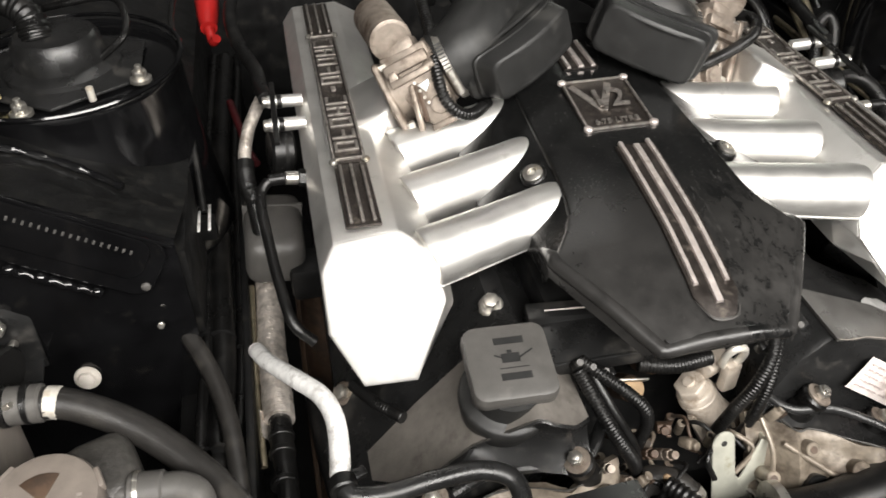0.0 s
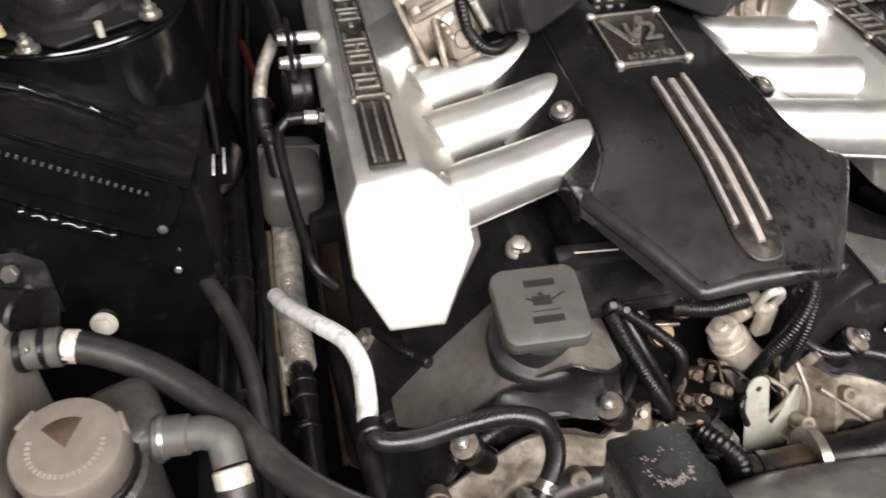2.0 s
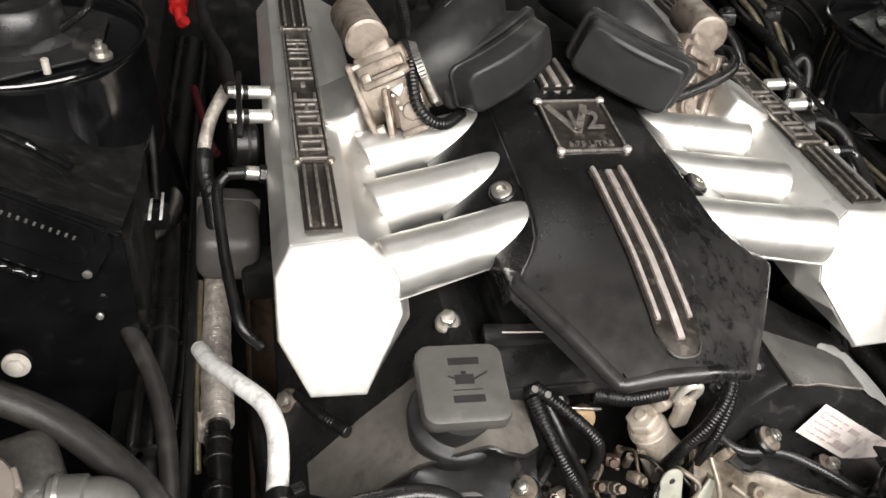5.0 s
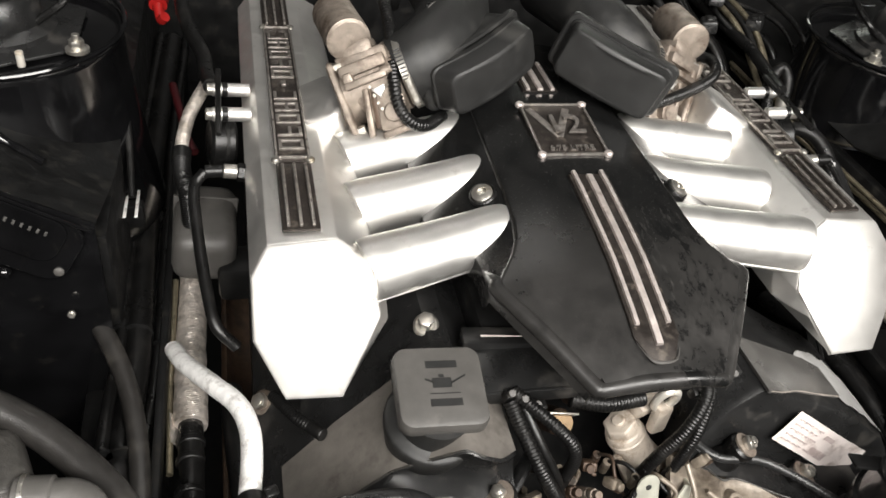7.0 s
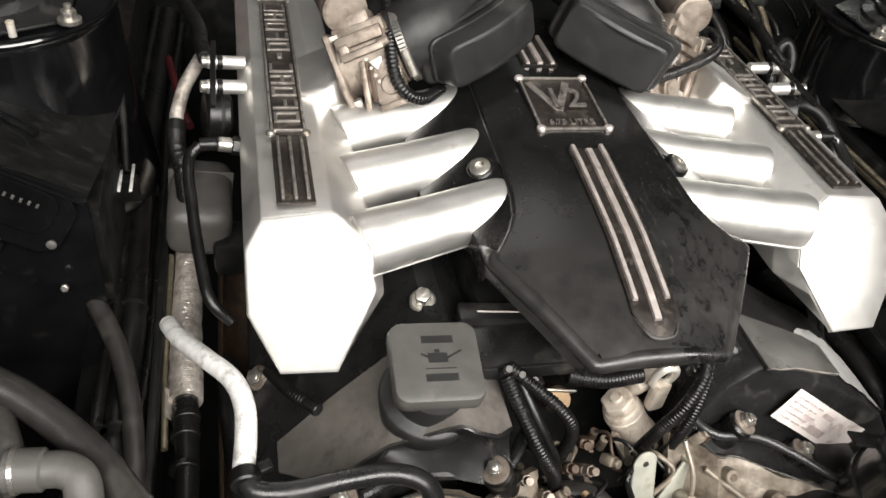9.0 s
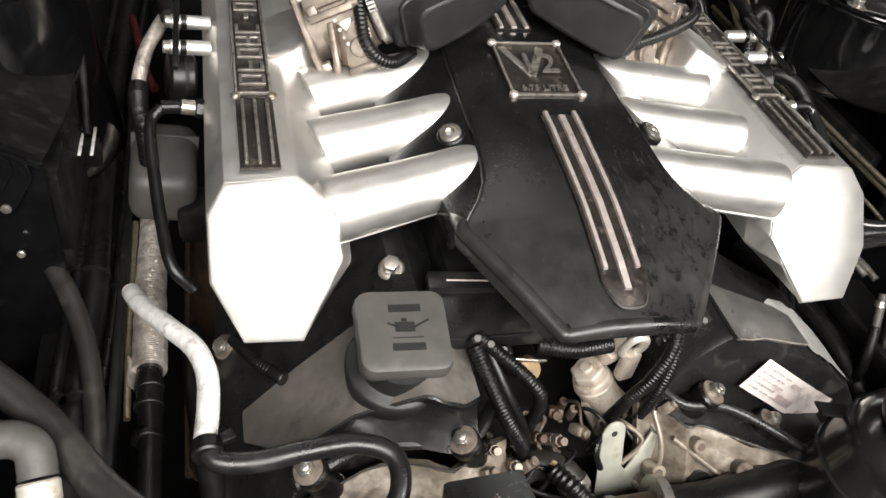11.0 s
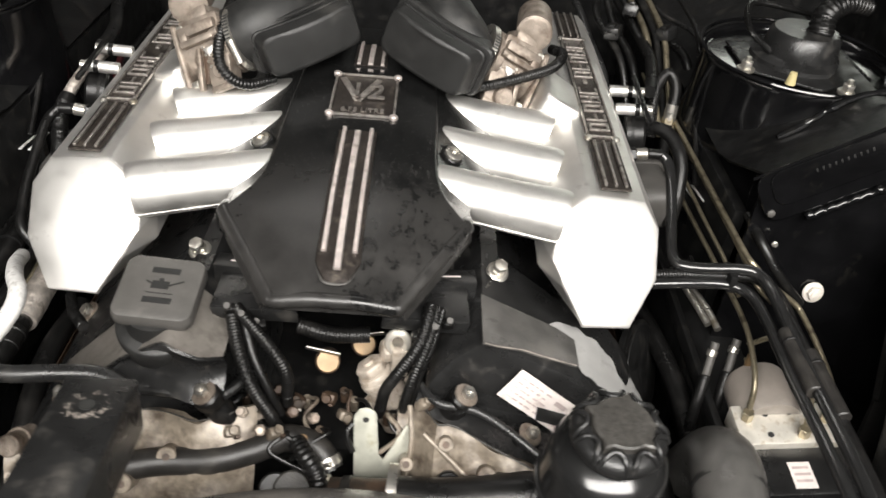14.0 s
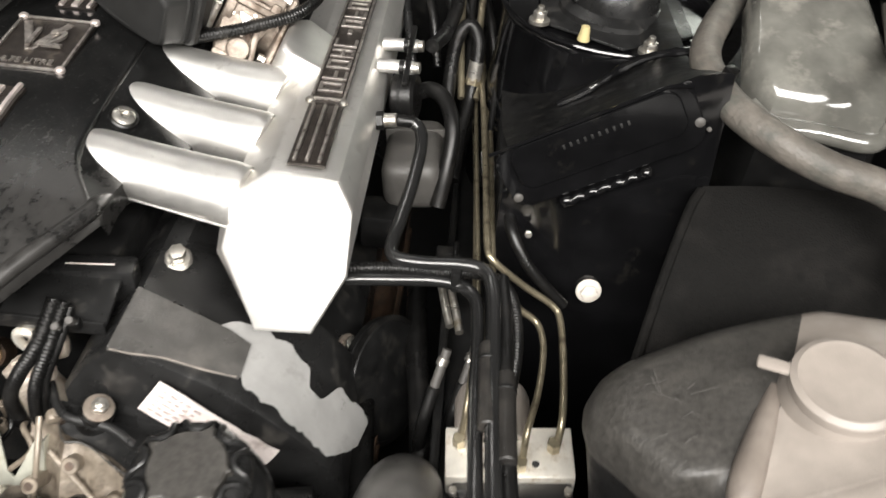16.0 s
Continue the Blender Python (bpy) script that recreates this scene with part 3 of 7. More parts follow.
def badge():
    t = thing("badge", "square dark metal badge with raised twelve and litre lettering", "badge", (0, 0.159, 0.98))
    m = Matrix.Translation((0, 0.159, 0.9785)) @ pose(0, 0, 0, 5.0, 0, 0)
    base = part("plate", box((0.098, 0.118, 0.005), m @ Matrix.Translation((0, 0, 0.002)), 0.0012), "plate", t)
    for dx in (-0.047, 0.047):
        part("border", box((0.0036, 0.118, 0.004), m @ Matrix.Translation((dx, 0, 0.006)), 0.001), "pewter", base)
    for dy in (-0.057, 0.057):
        part("border", box((0.098, 0.0036, 0.004), m @ Matrix.Translation((0, dy, 0.006)), 0.001), "pewter", base)
        for dx in (-0.047, 0.047):
            part("screw", lathe([(0.0062, 0), (0.0062, 0.004), (0.0036, 0.006)], m @ Matrix.Translation((dx, dy, 0.004)), 16), "chrome", base)
    for sg, x in ((1, -0.014), (-1, 0.014)):
        part("v_stroke", box((0.0105, 0.070, 0.002), m @ Matrix.Translation((x - 0.009, 0.016, 0.0050)) @ pose(0, 0, 0, 0, 0, sg * 24), 0.0006), "pewter", base)
    b = text_mesh("12", 0.058, 0.0018)
    b.transform(m @ Matrix.Translation((0.003, 0.005, 0.0090)))
    part("numeral", b, "pewter", base)
    b = text_mesh("6.75 LITRE", 0.0145, 0.0012)
    b.transform(m @ Matrix.Translation((0, -0.043, 0.006)))
    part("lettering", b, "pewter", base)
    return t


badge()


def intake_box(s):
    t = thing("air_duct", "dark grey moulded air intake elbow with box end", "air duct", (s * 0.1, 0.33, 0.97), "air ducts")
    a, c = Vector((s * 0.174, 0.222, 1.007)), Vector((s * 0.0354, 0.302, 1.054))
    d = (c - a).normalized()
    up = Vector((0, 0.105, 0.994))
    up = (up - d * up.dot(d)).normalized()
    nrm = d.cross(up).normalized()
    if nrm.y > 0:
        nrm = -nrm

    deep = 0.009 if s > 0 else 0.0

    def ring(off, half_h, shrink, lift, bow=0.010):
        pts = []
        length = (c - a).length * (1 - 2 * shrink)
        steps = [0.5 - 0.5 * math.cos(math.pi * i / 18) for i in range(19)]
        for side, order in ((1, steps), (-1, steps[::-1])):
            for f in order:
                e = min(min(f, 1 - f) * length, 0.013)
                drop = 0.013 - math.sqrt(max(0.0, 0.013 ** 2 - (0.013 - e) ** 2))
                p = a.lerp(c, shrink + (1 - 2 * shrink) * f) + nrm * (off + bow * math.sin(math.pi * f))
                pts.append(p + up * (side * (half_h - drop) + lift - (deep if side < 0 else 0.0)))
        return pts

    part("lid", loft([ring(-0.002, 0.0345, 0.0, 0), ring(0.006, 0.035, 0.0, 0), ring(0.008, 0.0335, 0.012, 0), ring(0.033, 0.0330, 0.035, 0), ring(0.0375, 0.0318, 0.041, 0), ring(0.0398, 0.0290, 0.052, 0), ring(0.0405, 0.0255, 0.07, 0)]), "duct", t, "dark lid with rounded rim", smooth=30)
    part("flange", loft([ring(-0.016, 0.0365, -0.035, 0.001), ring(-0.014, 0.0385, -0.045, 0.001), ring(-0.006, 0.0385, -0.045, 0.001), ring(-0.003, 0.0365, -0.03, 0.001)]), "duct", t, smooth=32)
    part("housing", loft([ring(-0.075, 0.026, 0.16, 0.0, 0), ring(-0.045, 0.032, 0.06, 0.0, 0), ring(-0.012, 0.035, 0.0, 0.0)]), "duct", t, smooth=32)
    mid = a.lerp(c, 0.5)
    if s < 0:
        line, radii = [(-0.210, 0.268, 1.012), (-0.175, 0.274, 1.034), (-0.135, 0.325, 1.052), (-0.112, 0.40, 1.056), (-0.10, 0.55, 1.03)], (0.050, 0.0505, 0.052, 0.054, 0.056)
    else:
        line, radii = [(0.166, 0.300, 1.008), (0.150, 0.304, 1.028), (0.118, 0.340, 1.050), (0.098, 0.42, 1.050), (0.092, 0.55, 1.03)], (0.036, 0.040, 0.045, 0.048, 0.050)
    part("elbow", tube(line, radii, 32, 8), "duct", t, smooth=50)
    if s > 0:
        return t
    ring_m = basis(mid - nrm * 0.050 + up * 0.052 - d * 0.01, (1, 0, 0), up * 0.8 + nrm * 0.6)
    boss = part("boss", lathe([(0.031, -0.01), (0.031, 0.008), (0.024, 0.012), (0.020, 0.006), (0.004, 0.006)], ring_m, 28), "rubber", t)
    part("boss_ring", lathe([(0.0255, 0.011), (0.0262, 0.0128), (0.024, 0.0128)], ring_m, 28), "cap", boss)
    return t


for s in (-1, 1):
    intake_box(s)


def throttle_body(s):
    at = Vector((-0.256, 0.272, 0.985)) if s < 0 else Vector((0.236, 0.338, 0.962))
    t = thing("throttle_body", "brown-stained cast aluminium throttle body with electric motor housing", "throttle body", at, "throttle bodies")
    ax = Vector((-s * 0.879, -0.103, 0.465)).normalized()
    fr = Vector((s * 0.332, -0.834, 0.441)).normalized()
    sd = Vector((-s * 0.343, -0.542, -0.767)).normalized()

    def at_uvw(u, v, w):
        return at + ax * u + sd * v + fr * w

    def face(u, v, w, turn=0.0):
        return Matrix.Translation(at_uvw(u, v, w)) @ Matrix((ax, sd, ax.cross(sd))).transposed().to_4x4() @ pose(0, 0, 0, 0, 0, turn)

    up_w = 1 if ax.cross(sd).dot(fr) > 0 else -1

    def plate(outline, w0, w1, bev=0.002):
        m = face(0, 0, w0)
        return prism(outline, (w1 - w0) * up_w, m, bev)

    part("bore", rod(at_uvw(-0.034, 0, 0), at_uvw(0.046, 0, 0), 0.046, 36), "cast", t)
    body = part("casting", plate([(-0.022, -0.048), (0.050, -0.044), (0.052, 0.028), (0.046, 0.070), (0.012, 0.074), (-0.004, 0.045), (-0.015, 0.010)], 0.012, 0.044, 0.005), "cast", t)
    part("band", box((0.066, 0.017, 0.018), face(0.013, -0.025, 0.046), 0.003), "cast", body)
    part("rib", box((0.060, 0.010, 0.018), face(0.012, -0.006, 0.050), 0.0025), "cast", body)
    part("rib_end", rod(at_uvw(0.036, -0.008, 0.052), at_uvw(0.050, -0.009, 0.052), 0.007, 14), "cast", body)
    part("step", box((0.014, 0.014, 0.016), face(-0.010, -0.016, 0.050), 0.003), "cast", body)
    part("side_bar", box((0.009, 0.066, 0.014), face(-0.001, 0.036, 0.044, -12 * up_w if s < 0 else 12), 0.003), "cast", body)
    part("slot", box((0.007, 0.050, 0.004), face(0.009, 0.036, 0.0436, -12 * up_w if s < 0 else 12), 0.001), "brown", body, "brown grimed groove")
    part("triangle_boss", plate([(0.013, 0.008), (0.033, 0.007), (0.031, 0.014), (0.022, 0.023)], 0.043, 0.050, 0.0015), "satin", body)
    for u, v in ((0.012, 0.004), (0.014, 0.017), (0.016, 0.028), (0.018, 0.037), (0.040, 0.014)):
        part("rivet", rod(at_uvw(u, v, 0.043), at_uvw(u, v, 0.0465), 0.0026, 10), "steel", body)
    p0 = at_uvw(0.031, 0.046, 0.049) if s < 0 else Vector((0.222, 0.258, 0.951))
    pb = part("plug_boss", rod(p0 - fr * 0.045, p0, 0.0135 if s < 0 else 0.0165, 24), "cast", body)
    part("plug_face", rod(p0, p0 + fr * 0.0015, 0.0105 if s < 0 else 0.0128, 22), "cast", pb)
    part("lower_lug", box((0.040, 0.010, 0.016), face(0.026, 0.072, 0.038), 0.003), "cast", body)
    fl = part("flange", box((0.012, 0.112, 0.100), face(-0.030, 0.010, 0.0), 0.008, seg=3), "cast", t)
    for v, w in ((-0.036, 0.040), (0.054, 0.040)):
        part("flange_bolt", rod(at_uvw(-0.026, v, w), at_uvw(-0.014, v, w), 0.0065, 6), "steel", fl)
    part("rim", rod(at_uvw(0.040, 0, 0), at_uvw(0.054, 0, 0), 0.050, 36), "cast", t)
    m0 = at_uvw(0.009, -0.062, 0.046)
    ma = Vector((-s * 0.10, -0.97, 0.06)).normalized()
    mm = Matrix.Translation(m0) @ frame_to((0, 0, 0), ma)
    mo = part("motor", lathe([(0.030, -0.10), (0.0305, -0.004), (0.030, -0.001), (0.028, 0.0)], mm, 36), "cast", t, "round motor can")
    part("motor_lid", lathe([(0.0275, -0.001), (0.0275, 0.001), (0.025, 0.002), (0.012, -0.0008), (0.006, 0.001), (0.002, 0.0012)], mm, 36), "cast", mo)
    part("motor_neck", box((0.046, 0.030, 0.05), face(0.012, -0.045, 0.018), 0.006), "cast", t)
    c0 = at_uvw(0.064, 0, 0)
    cl = part("hose_clamp", lathe([(0.051, -0.005), (0.053, -0.005), (0.053, 0.005), (0.051, 0.005)], basis(c0, sd, ax), 40), "steel", t, "bright steel hose clamp")
    part("clamp_screw", rod(c0 + fr * 0.050 + sd * 0.010, c0 + fr * 0.036 + sd * 0.046, 0.0065, 12), "steel", cl)
    for q in range(9):
        w = 0.25 - 0.1 * q
        part("clamp_slot", box((0.0022, 0.009, 0.0012), basis(c0 + fr * 0.0537 * math.cos(w) + sd * 0.0537 * math.sin(w), sd, fr), 0), "hole_dark", cl)
    return t


for s in (-1, 1):
    throttle_body(s)


def oil_cap():
    t = thing("oil_filler_cap", "square grey plastic oil filler cap with dark print", "filler cap", (-0.230, -0.17, 0.81))
    m = basis((-0.2275, -0.170, 0.856), (1, -0.03, 0), (0.03, -0.22, 0.975))

    top = rounded(0.0505, 0.0495, 0.015)
    rings = []
    for k, z in ((0.93, -0.022), (1.0, -0.016), (1.0, -0.004), (0.97, 0.002), (0.90, 0.0035)):
        rings.append([m @ Vector((x * k, y * k, z)) for x, y in top])
    lid = part("lid", loft(rings), "cap", t, smooth=40)
    part("neck", lathe([(0.036, -0.05), (0.036, -0.02)], m, 32), "black", t)
    part("print", box((0.036, 0.009, 0.0006), m @ Matrix.Translation((0.003, 0.026, 0.0036)), 0), "duct", lid, "dark printed mark")
    can = box((0.022, 0.012, 0.0006), m @ Matrix.Translation((0.001, 0.003, 0.0036)), 0)
    box((0.020, 0.0022, 0.0006), m @ Matrix.Translation((0.020, 0.007, 0.0036)) @ pose(0, 0, 0, 0, 0, 28), 0, can)
    box((0.010, 0.0022, 0.0006), m @ Matrix.Translation((-0.013, 0.006, 0.0036)) @ pose(0, 0, 0, 0, 0, -25), 0, can)
    box((0.006, 0.004, 0.0006), m @ Matrix.Translation((0.001, 0.0115, 0.0036)), 0, can)
    part("oil_can_symbol", can, "duct", lid)
    part("line", box((0.034, 0.0012, 0.0006), m @ Matrix.Translation((0.003, -0.010, 0.0036)), 0), "duct", lid)
    part("print", box((0.036, 0.009, 0.0006), m @ Matrix.Translation((0.003, -0.021, 0.0036)), 0), "duct", lid)
    return t


oil_cap()


# ---- front of the engine ----
def east_slope(x):
    """Height of the rounded shoulder of the east valve cover."""
    return float(np.interp(x, (0.19, 0.215, 0.30, 0.35, 0.394, 0.43, 0.455, 0.475), (0.818, 0.810, 0.783, 0.758, 0.725, 0.68, 0.638, 0.59)))


def valve_cover(s):
    t = thing("valve_cover", "black valve cover with oily dust and worn paint", "valve cover", (s * 0.27, 0.1, 0.6), "valve covers")
    prof = [(0.118, 0.60), (0.120, 0.742), (0.130, 0.758), (0.150, 0.785), (0.180, 0.812), (0.190, 0.820), (0.215, 0.818), (0.30, 0.742), (0.36, 0.690), (0.405, 0.648), (0.428, 0.622), (0.43, 0.55)]

    def yf(x, z):
        if s < 0:
            return -0.150 - 0.45 * max(-0.06, x - 0.2) - 0.4 * max(0.0, 0.81 - max(z, 0.70))
        return -0.188 - 0.12 * max(0.0, x - 0.2) - 0.15 * max(0.0, 0.79 - max(z, 0.66)) + 0.35 * max(0.0, x - 0.38)

    rings = [[(s * x, 0.62, z) for x, z in prof]]
    if s > 0:
        rings.append([(x, 0.0, z) for x, z in prof])
        prof = prof[:5] + [(0.190, 0.818), (0.215, 0.810), (0.30, 0.783), (0.35, 0.758), (0.394, 0.725), (0.43, 0.68), (0.462, 0.55)]
        rings.append([(x, -0.042, z) for x, z in prof])
    rings.append([(s * x, yf(x, z) + 0.012, z) for x, z in prof])
    cx, cz = 0.25, 0.66
    rings.append([(s * (x + (cx - x) * 0.03), yf(x, z) + 0.003, z + (cz - z) * 0.03) for x, z in prof])
    rings.append([(s * (x + (cx - x) * 0.08), yf(x, z), z + (cz - z) * 0.08) for x, z in prof])
    part("shell", loft(rings), "black", t, smooth=30)
    if s > 0:
        hood = []
        for f in (0, 0.02, 0.2, 0.4, 0.6, 0.8, 0.97, 1.0):
            x = 0.187 + 0.135 * f
            fr = float(np.interp(x, (0.187, 0.21, 0.24, 0.29, 0.322), (-0.194, -0.192, -0.185, -0.184, -0.178)))
            bk = float(np.interp(x, (0.187, 0.29, 0.322), (-0.098, -0.118, -0.128)))
            hood.append([(x, fr + (bk - fr) * g, east_slope(x) + 0.006 - 0.01 * max(0.0, 0.192 - x)) for g in (0, 0.04, 0.3, 0.6, 0.96, 1)])
        part("hood", sheet(hood, 0.005), "slope", t, "dull grey sloping hood", smooth=40)
        edge = [(x, y, east_slope(x) + 0.005) for x, y in ((0.190, -0.1945), (0.21, -0.1925), (0.24, -0.1855), (0.27, -0.185), (0.29, -0.1845), (0.318, -0.179))]
        part("chipped_edge", tube(edge, 0.0009, 8, 6, wob=0.9), "tank", t, "chipped pale paint edge")
        ledge = [[(0.105 + 0.25 * u, a + (b - a) * g, 0.728 - 0.012 * g - 0.045 * u) for g in (0, 0.5, 1)] for u, a, b in ((k / 10, yf(0.105 + 0.25 * k / 10, 0.72) + 0.004, float(np.interp(0.105 + 0.25 * k / 10, (0.085, 0.116, 0.135, 0.16, 0.197, 0.26, 0.345), (-0.20, -0.205, -0.236, -0.234, -0.254, -0.284, -0.325)))) for k in range(11))]
        part("ledge", sheet(ledge, 0.006), "black", t, "narrow black ledge below the front face")
    # flange round the foot of the front face
    fl = [(-0.105, -0.19, 0.745), (-0.15, -0.238, 0.735), (-0.20, -0.234, 0.735), (-0.263, -0.228, 0.731), (-0.315, -0.246, 0.729), (-0.35, -0.262, 0.727)] if s < 0 else [(s * 0.105, -0.185, 0.742), (s * 0.135, -0.222, 0.736), (s * 0.20, -0.236, 0.732), (s * 0.30, -0.305, 0.705), (s * 0.40, -0.375, 0.66)]
    part("flange", tube(fl, 0.009 if s < 0 else 0.0055, 10, 6, flat=0.8), "black", t)
    # stiffening ribs on the sloping front
    for k in range(3 if s < 0 else 0):
        x = 0.165 + 0.03 * k
        part("rib", box((0.004, 0.012, 0.05), pose(s * x, yf(x, 0.77) + 0.002, 0.765, -14, s * 8, 0), 0.0015), "black", t)
    return t


for s in (-1, 1):
    valve_cover(s)


def filler_housing():
    t = thing("filler_housing", "oil filler housing with dusty film over black moulding", "filler housing", (-0.25, -0.16, 0.76))
    m = basis((-0.2305, -0.172, 0.80), (1, -0.03, 0), (0.03, -0.22, 0.975))
    part("neck", lathe([(0.050, -0.045), (0.054, -0.022), (0.0575, -0.004), (0.0575, 0.004), (0.055, 0.008), (0.050, 0.009), (0.044, 0.012), (0.042, 0.04)], m, 40), "duct", t, smooth=50)

    def front(x):
        return float(np.interp(x, (0.14, 0.165, 0.192, 0.22, 0.282, 0.322, 0.36, 0.40), (-0.215, -0.236, -0.240, -0.231, -0.207, -0.207, -0.196, -0.155)))

    def ramp(x, y):
        return 0.822 - 0.895 * (max(x, 0.212) - 0.215) - 0.60 * max(0.0, 0.200 - x) + 0.008 * math.exp(-((x - 0.2305) ** 2 + (y + 0.165) ** 2) / 0.0042)

    def brow(x):
        return float(np.interp(x, (0.10, 0.14, 0.173, 0.224, 0.263, 0.35, 0.40), (-0.225, -0.246, -0.252, -0.232, -0.229, -0.262, -0.292)))

    xs = [0.142 + 0.256 * k / 30 for k in range(31)]

    def back(x):
        return float(np.interp(x, (0.14, 0.21, 0.261, 0.33, 0.40), (-0.135, -0.118, -0.088, -0.096, -0.112)))

    rows = []
    for f in [0.1 * j for j in range(11)]:
        rows.append([(-x, y, ramp(x, y)) for x, y in ((x, back(x) * (1 - f) + front(x) * f) for x in xs)])
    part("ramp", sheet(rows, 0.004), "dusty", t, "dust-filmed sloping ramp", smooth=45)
    rows = []
    for g in [j / 10 for j in range(11)]:
        row = []
        for x in xs:
            z1 = ramp(x, front(x)) - 0.001
            z2 = min(0.735, z1 - 0.012)
            row.append((-x, front(x) + (brow(x) - front(x)) * g + 0.020 * math.sin(math.pi * g), z1 + (z2 - z1) * g))
        rows.append(row)
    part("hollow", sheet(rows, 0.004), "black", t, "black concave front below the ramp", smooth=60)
    edge = [(-x, front(x) - 0.002, ramp(x, front(x)) - 0.0005) for x in (0.19 + 0.15 * k / 12 for k in range(13))]
    part("worn_edge", tube(edge, 0.0010, 8, 4, wob=0.8), "scuffed", t, "thin worn edge")
    return t


filler_housing()


def timing_cover(s):
    t = thing("timing_cover", "oily brown-stained cast alloy timing cover", "timing cover", (s * 0.18, -0.26, 0.5), "timing covers")

    def brow(x):
        if s < 0:
            return float(np.interp(x, (0.10, 0.14, 0.173, 0.224, 0.263, 0.35, 0.40), (-0.225, -0.250, -0.258, -0.238, -0.236, -0.270, -0.30)))
        return float(np.interp(x, (0.085, 0.116, 0.135, 0.16, 0.197, 0.26, 0.345), (-0.20, -0.205, -0.238, -0.236, -0.258, -0.29, -0.33)))

    wide = (0.10, 0.40) if s < 0 else (0.085, 0.345)
    rows = []
    for j in range(17):
        f = j / 16
        row = []
        for i in range(31):
            u = i / 30
            x = wide[0] + (wide[1] - wide[0]) * u
            top = Vector((x, brow(x), 0.718 - 0.03 * u))
            bot = Vector((x * 0.97, brow(x) - (0.085 if s < 0 else 0.065), 0.60))
            p = top.lerp(bot, f)
            bump = noise.noise(Vector((x * 26, f * 4.5, s)))
            p.y -= 0.010 * bump + 0.006 * math.sin(math.pi * f) + 0.006 * max(0, noise.noise(Vector((x * 60, f * 11, 3 + s))))
            row.append((s * p.x, p.y, p.z))
        rows.append(row)
    part("casting", sheet(rows, 0.012), "dirty", t, smooth=50)
    lip = [(s * x, brow(x) - 0.003, 0.722 - 0.03 * (x - wide[0]) / (wide[1] - wide[0])) for x in (wide[0] + 0.02 + (wide[1] - wide[0] - 0.04) * k / 14 for k in range(15))]
    part("gasket", tube(lip, 0.0012, 8, 4, wob=0.8), "scuffed", t, "thin gasket edge")
    for i, (x, y, z) in enumerate(((0.15, -0.254, 0.695), (0.205, -0.285, 0.675), (0.10, -0.262, 0.66), (0.255, -0.315, 0.655), (0.135, -0.285, 0.625), (0.18, -0.292, 0.64))):
        if s < 0 and i in (0, 2, 4):
            continue
        bo = part("boss", rod((s * x, y + 0.02, z - 0.015), (s * x, y - 0.010, z + 0.008), 0.010 + 0.003 * (i % 2), 16), "dirty", t)
        part("bore", rod((s * x, y - 0.010, z + 0.008), (s * x, y - 0.0105, z + 0.0085), 0.005, 12), "brown", bo)
    if s > 0:
        part("rib", tube([(0.12, -0.245, 0.70), (0.19, -0.288, 0.66), (0.26, -0.33, 0.62)], 0.0035, 10), "dirty", t)
        part("rib", tube([(0.10, -0.215, 0.72), (0.105, -0.25, 0.69), (0.10, -0.275, 0.64)], 0.0035, 10), "dirty", t)
    return t


for s in (-1, 1):
    timing_cover(s)


def isolator(at, label):
    t = thing("isolator_mount", label, "rubber mount", at, "rubber isolator mounts")
    ax = Vector((math.copysign(0.40, at[0]), -0.16, 0.9)).normalized()
    a = Vector(at)
    m = Matrix.Translation(a - ax * 0.042) @ frame_to((0, 0, 0), ax)
    part("rubber", lathe([(0.0185, -0.026), (0.0190, -0.020), (0.0182, -0.016), (0.0182, 0.010), (0.0160, 0.014), (0.0160, 0.020), (0.0188, 0.024), (0.0188, 0.036), (0.0155, 0.040)], m, 28), "rubber", t)
    part("foot_ring", lathe([(0.0195, -0.034), (0.0205, -0.031), (0.0195, -0.024)], m, 28), "putty", t)
    part("washer", lathe([(0.0165, 0.040), (0.0165, 0.0425), (0.0125, 0.0435)], m, 24), "cast", t)
    hexa = [(0.0095 * math.cos(k * math.pi / 3), 0.0095 * math.sin(k * math.pi / 3)) for k in range(6)]
    b = prism(hexa, 0.009, m @ Matrix.Translation((0, 0, 0.0435)), 0.001)
    lathe([(0.0055, 0.052), (0.0055, 0.056), (0.004, 0.057)], m, 14, b)
    part("bolt_head", b, "steel", t)
    return t


isolator((0.173, -0.216, 0.748), "bright bolt on black rubber mount at the valve cover edge")
isolator((0.262, -0.240, 0.706), "bright bolt on black rubber mount at the valve cover edge")
isolator((-0.163, -0.246, 0.752), "bright bolt on black rubber mount at the valve cover edge")
isolator((-0.335, -0.256, 0.744), "bright bolt on black rubber mount under the breather hose")


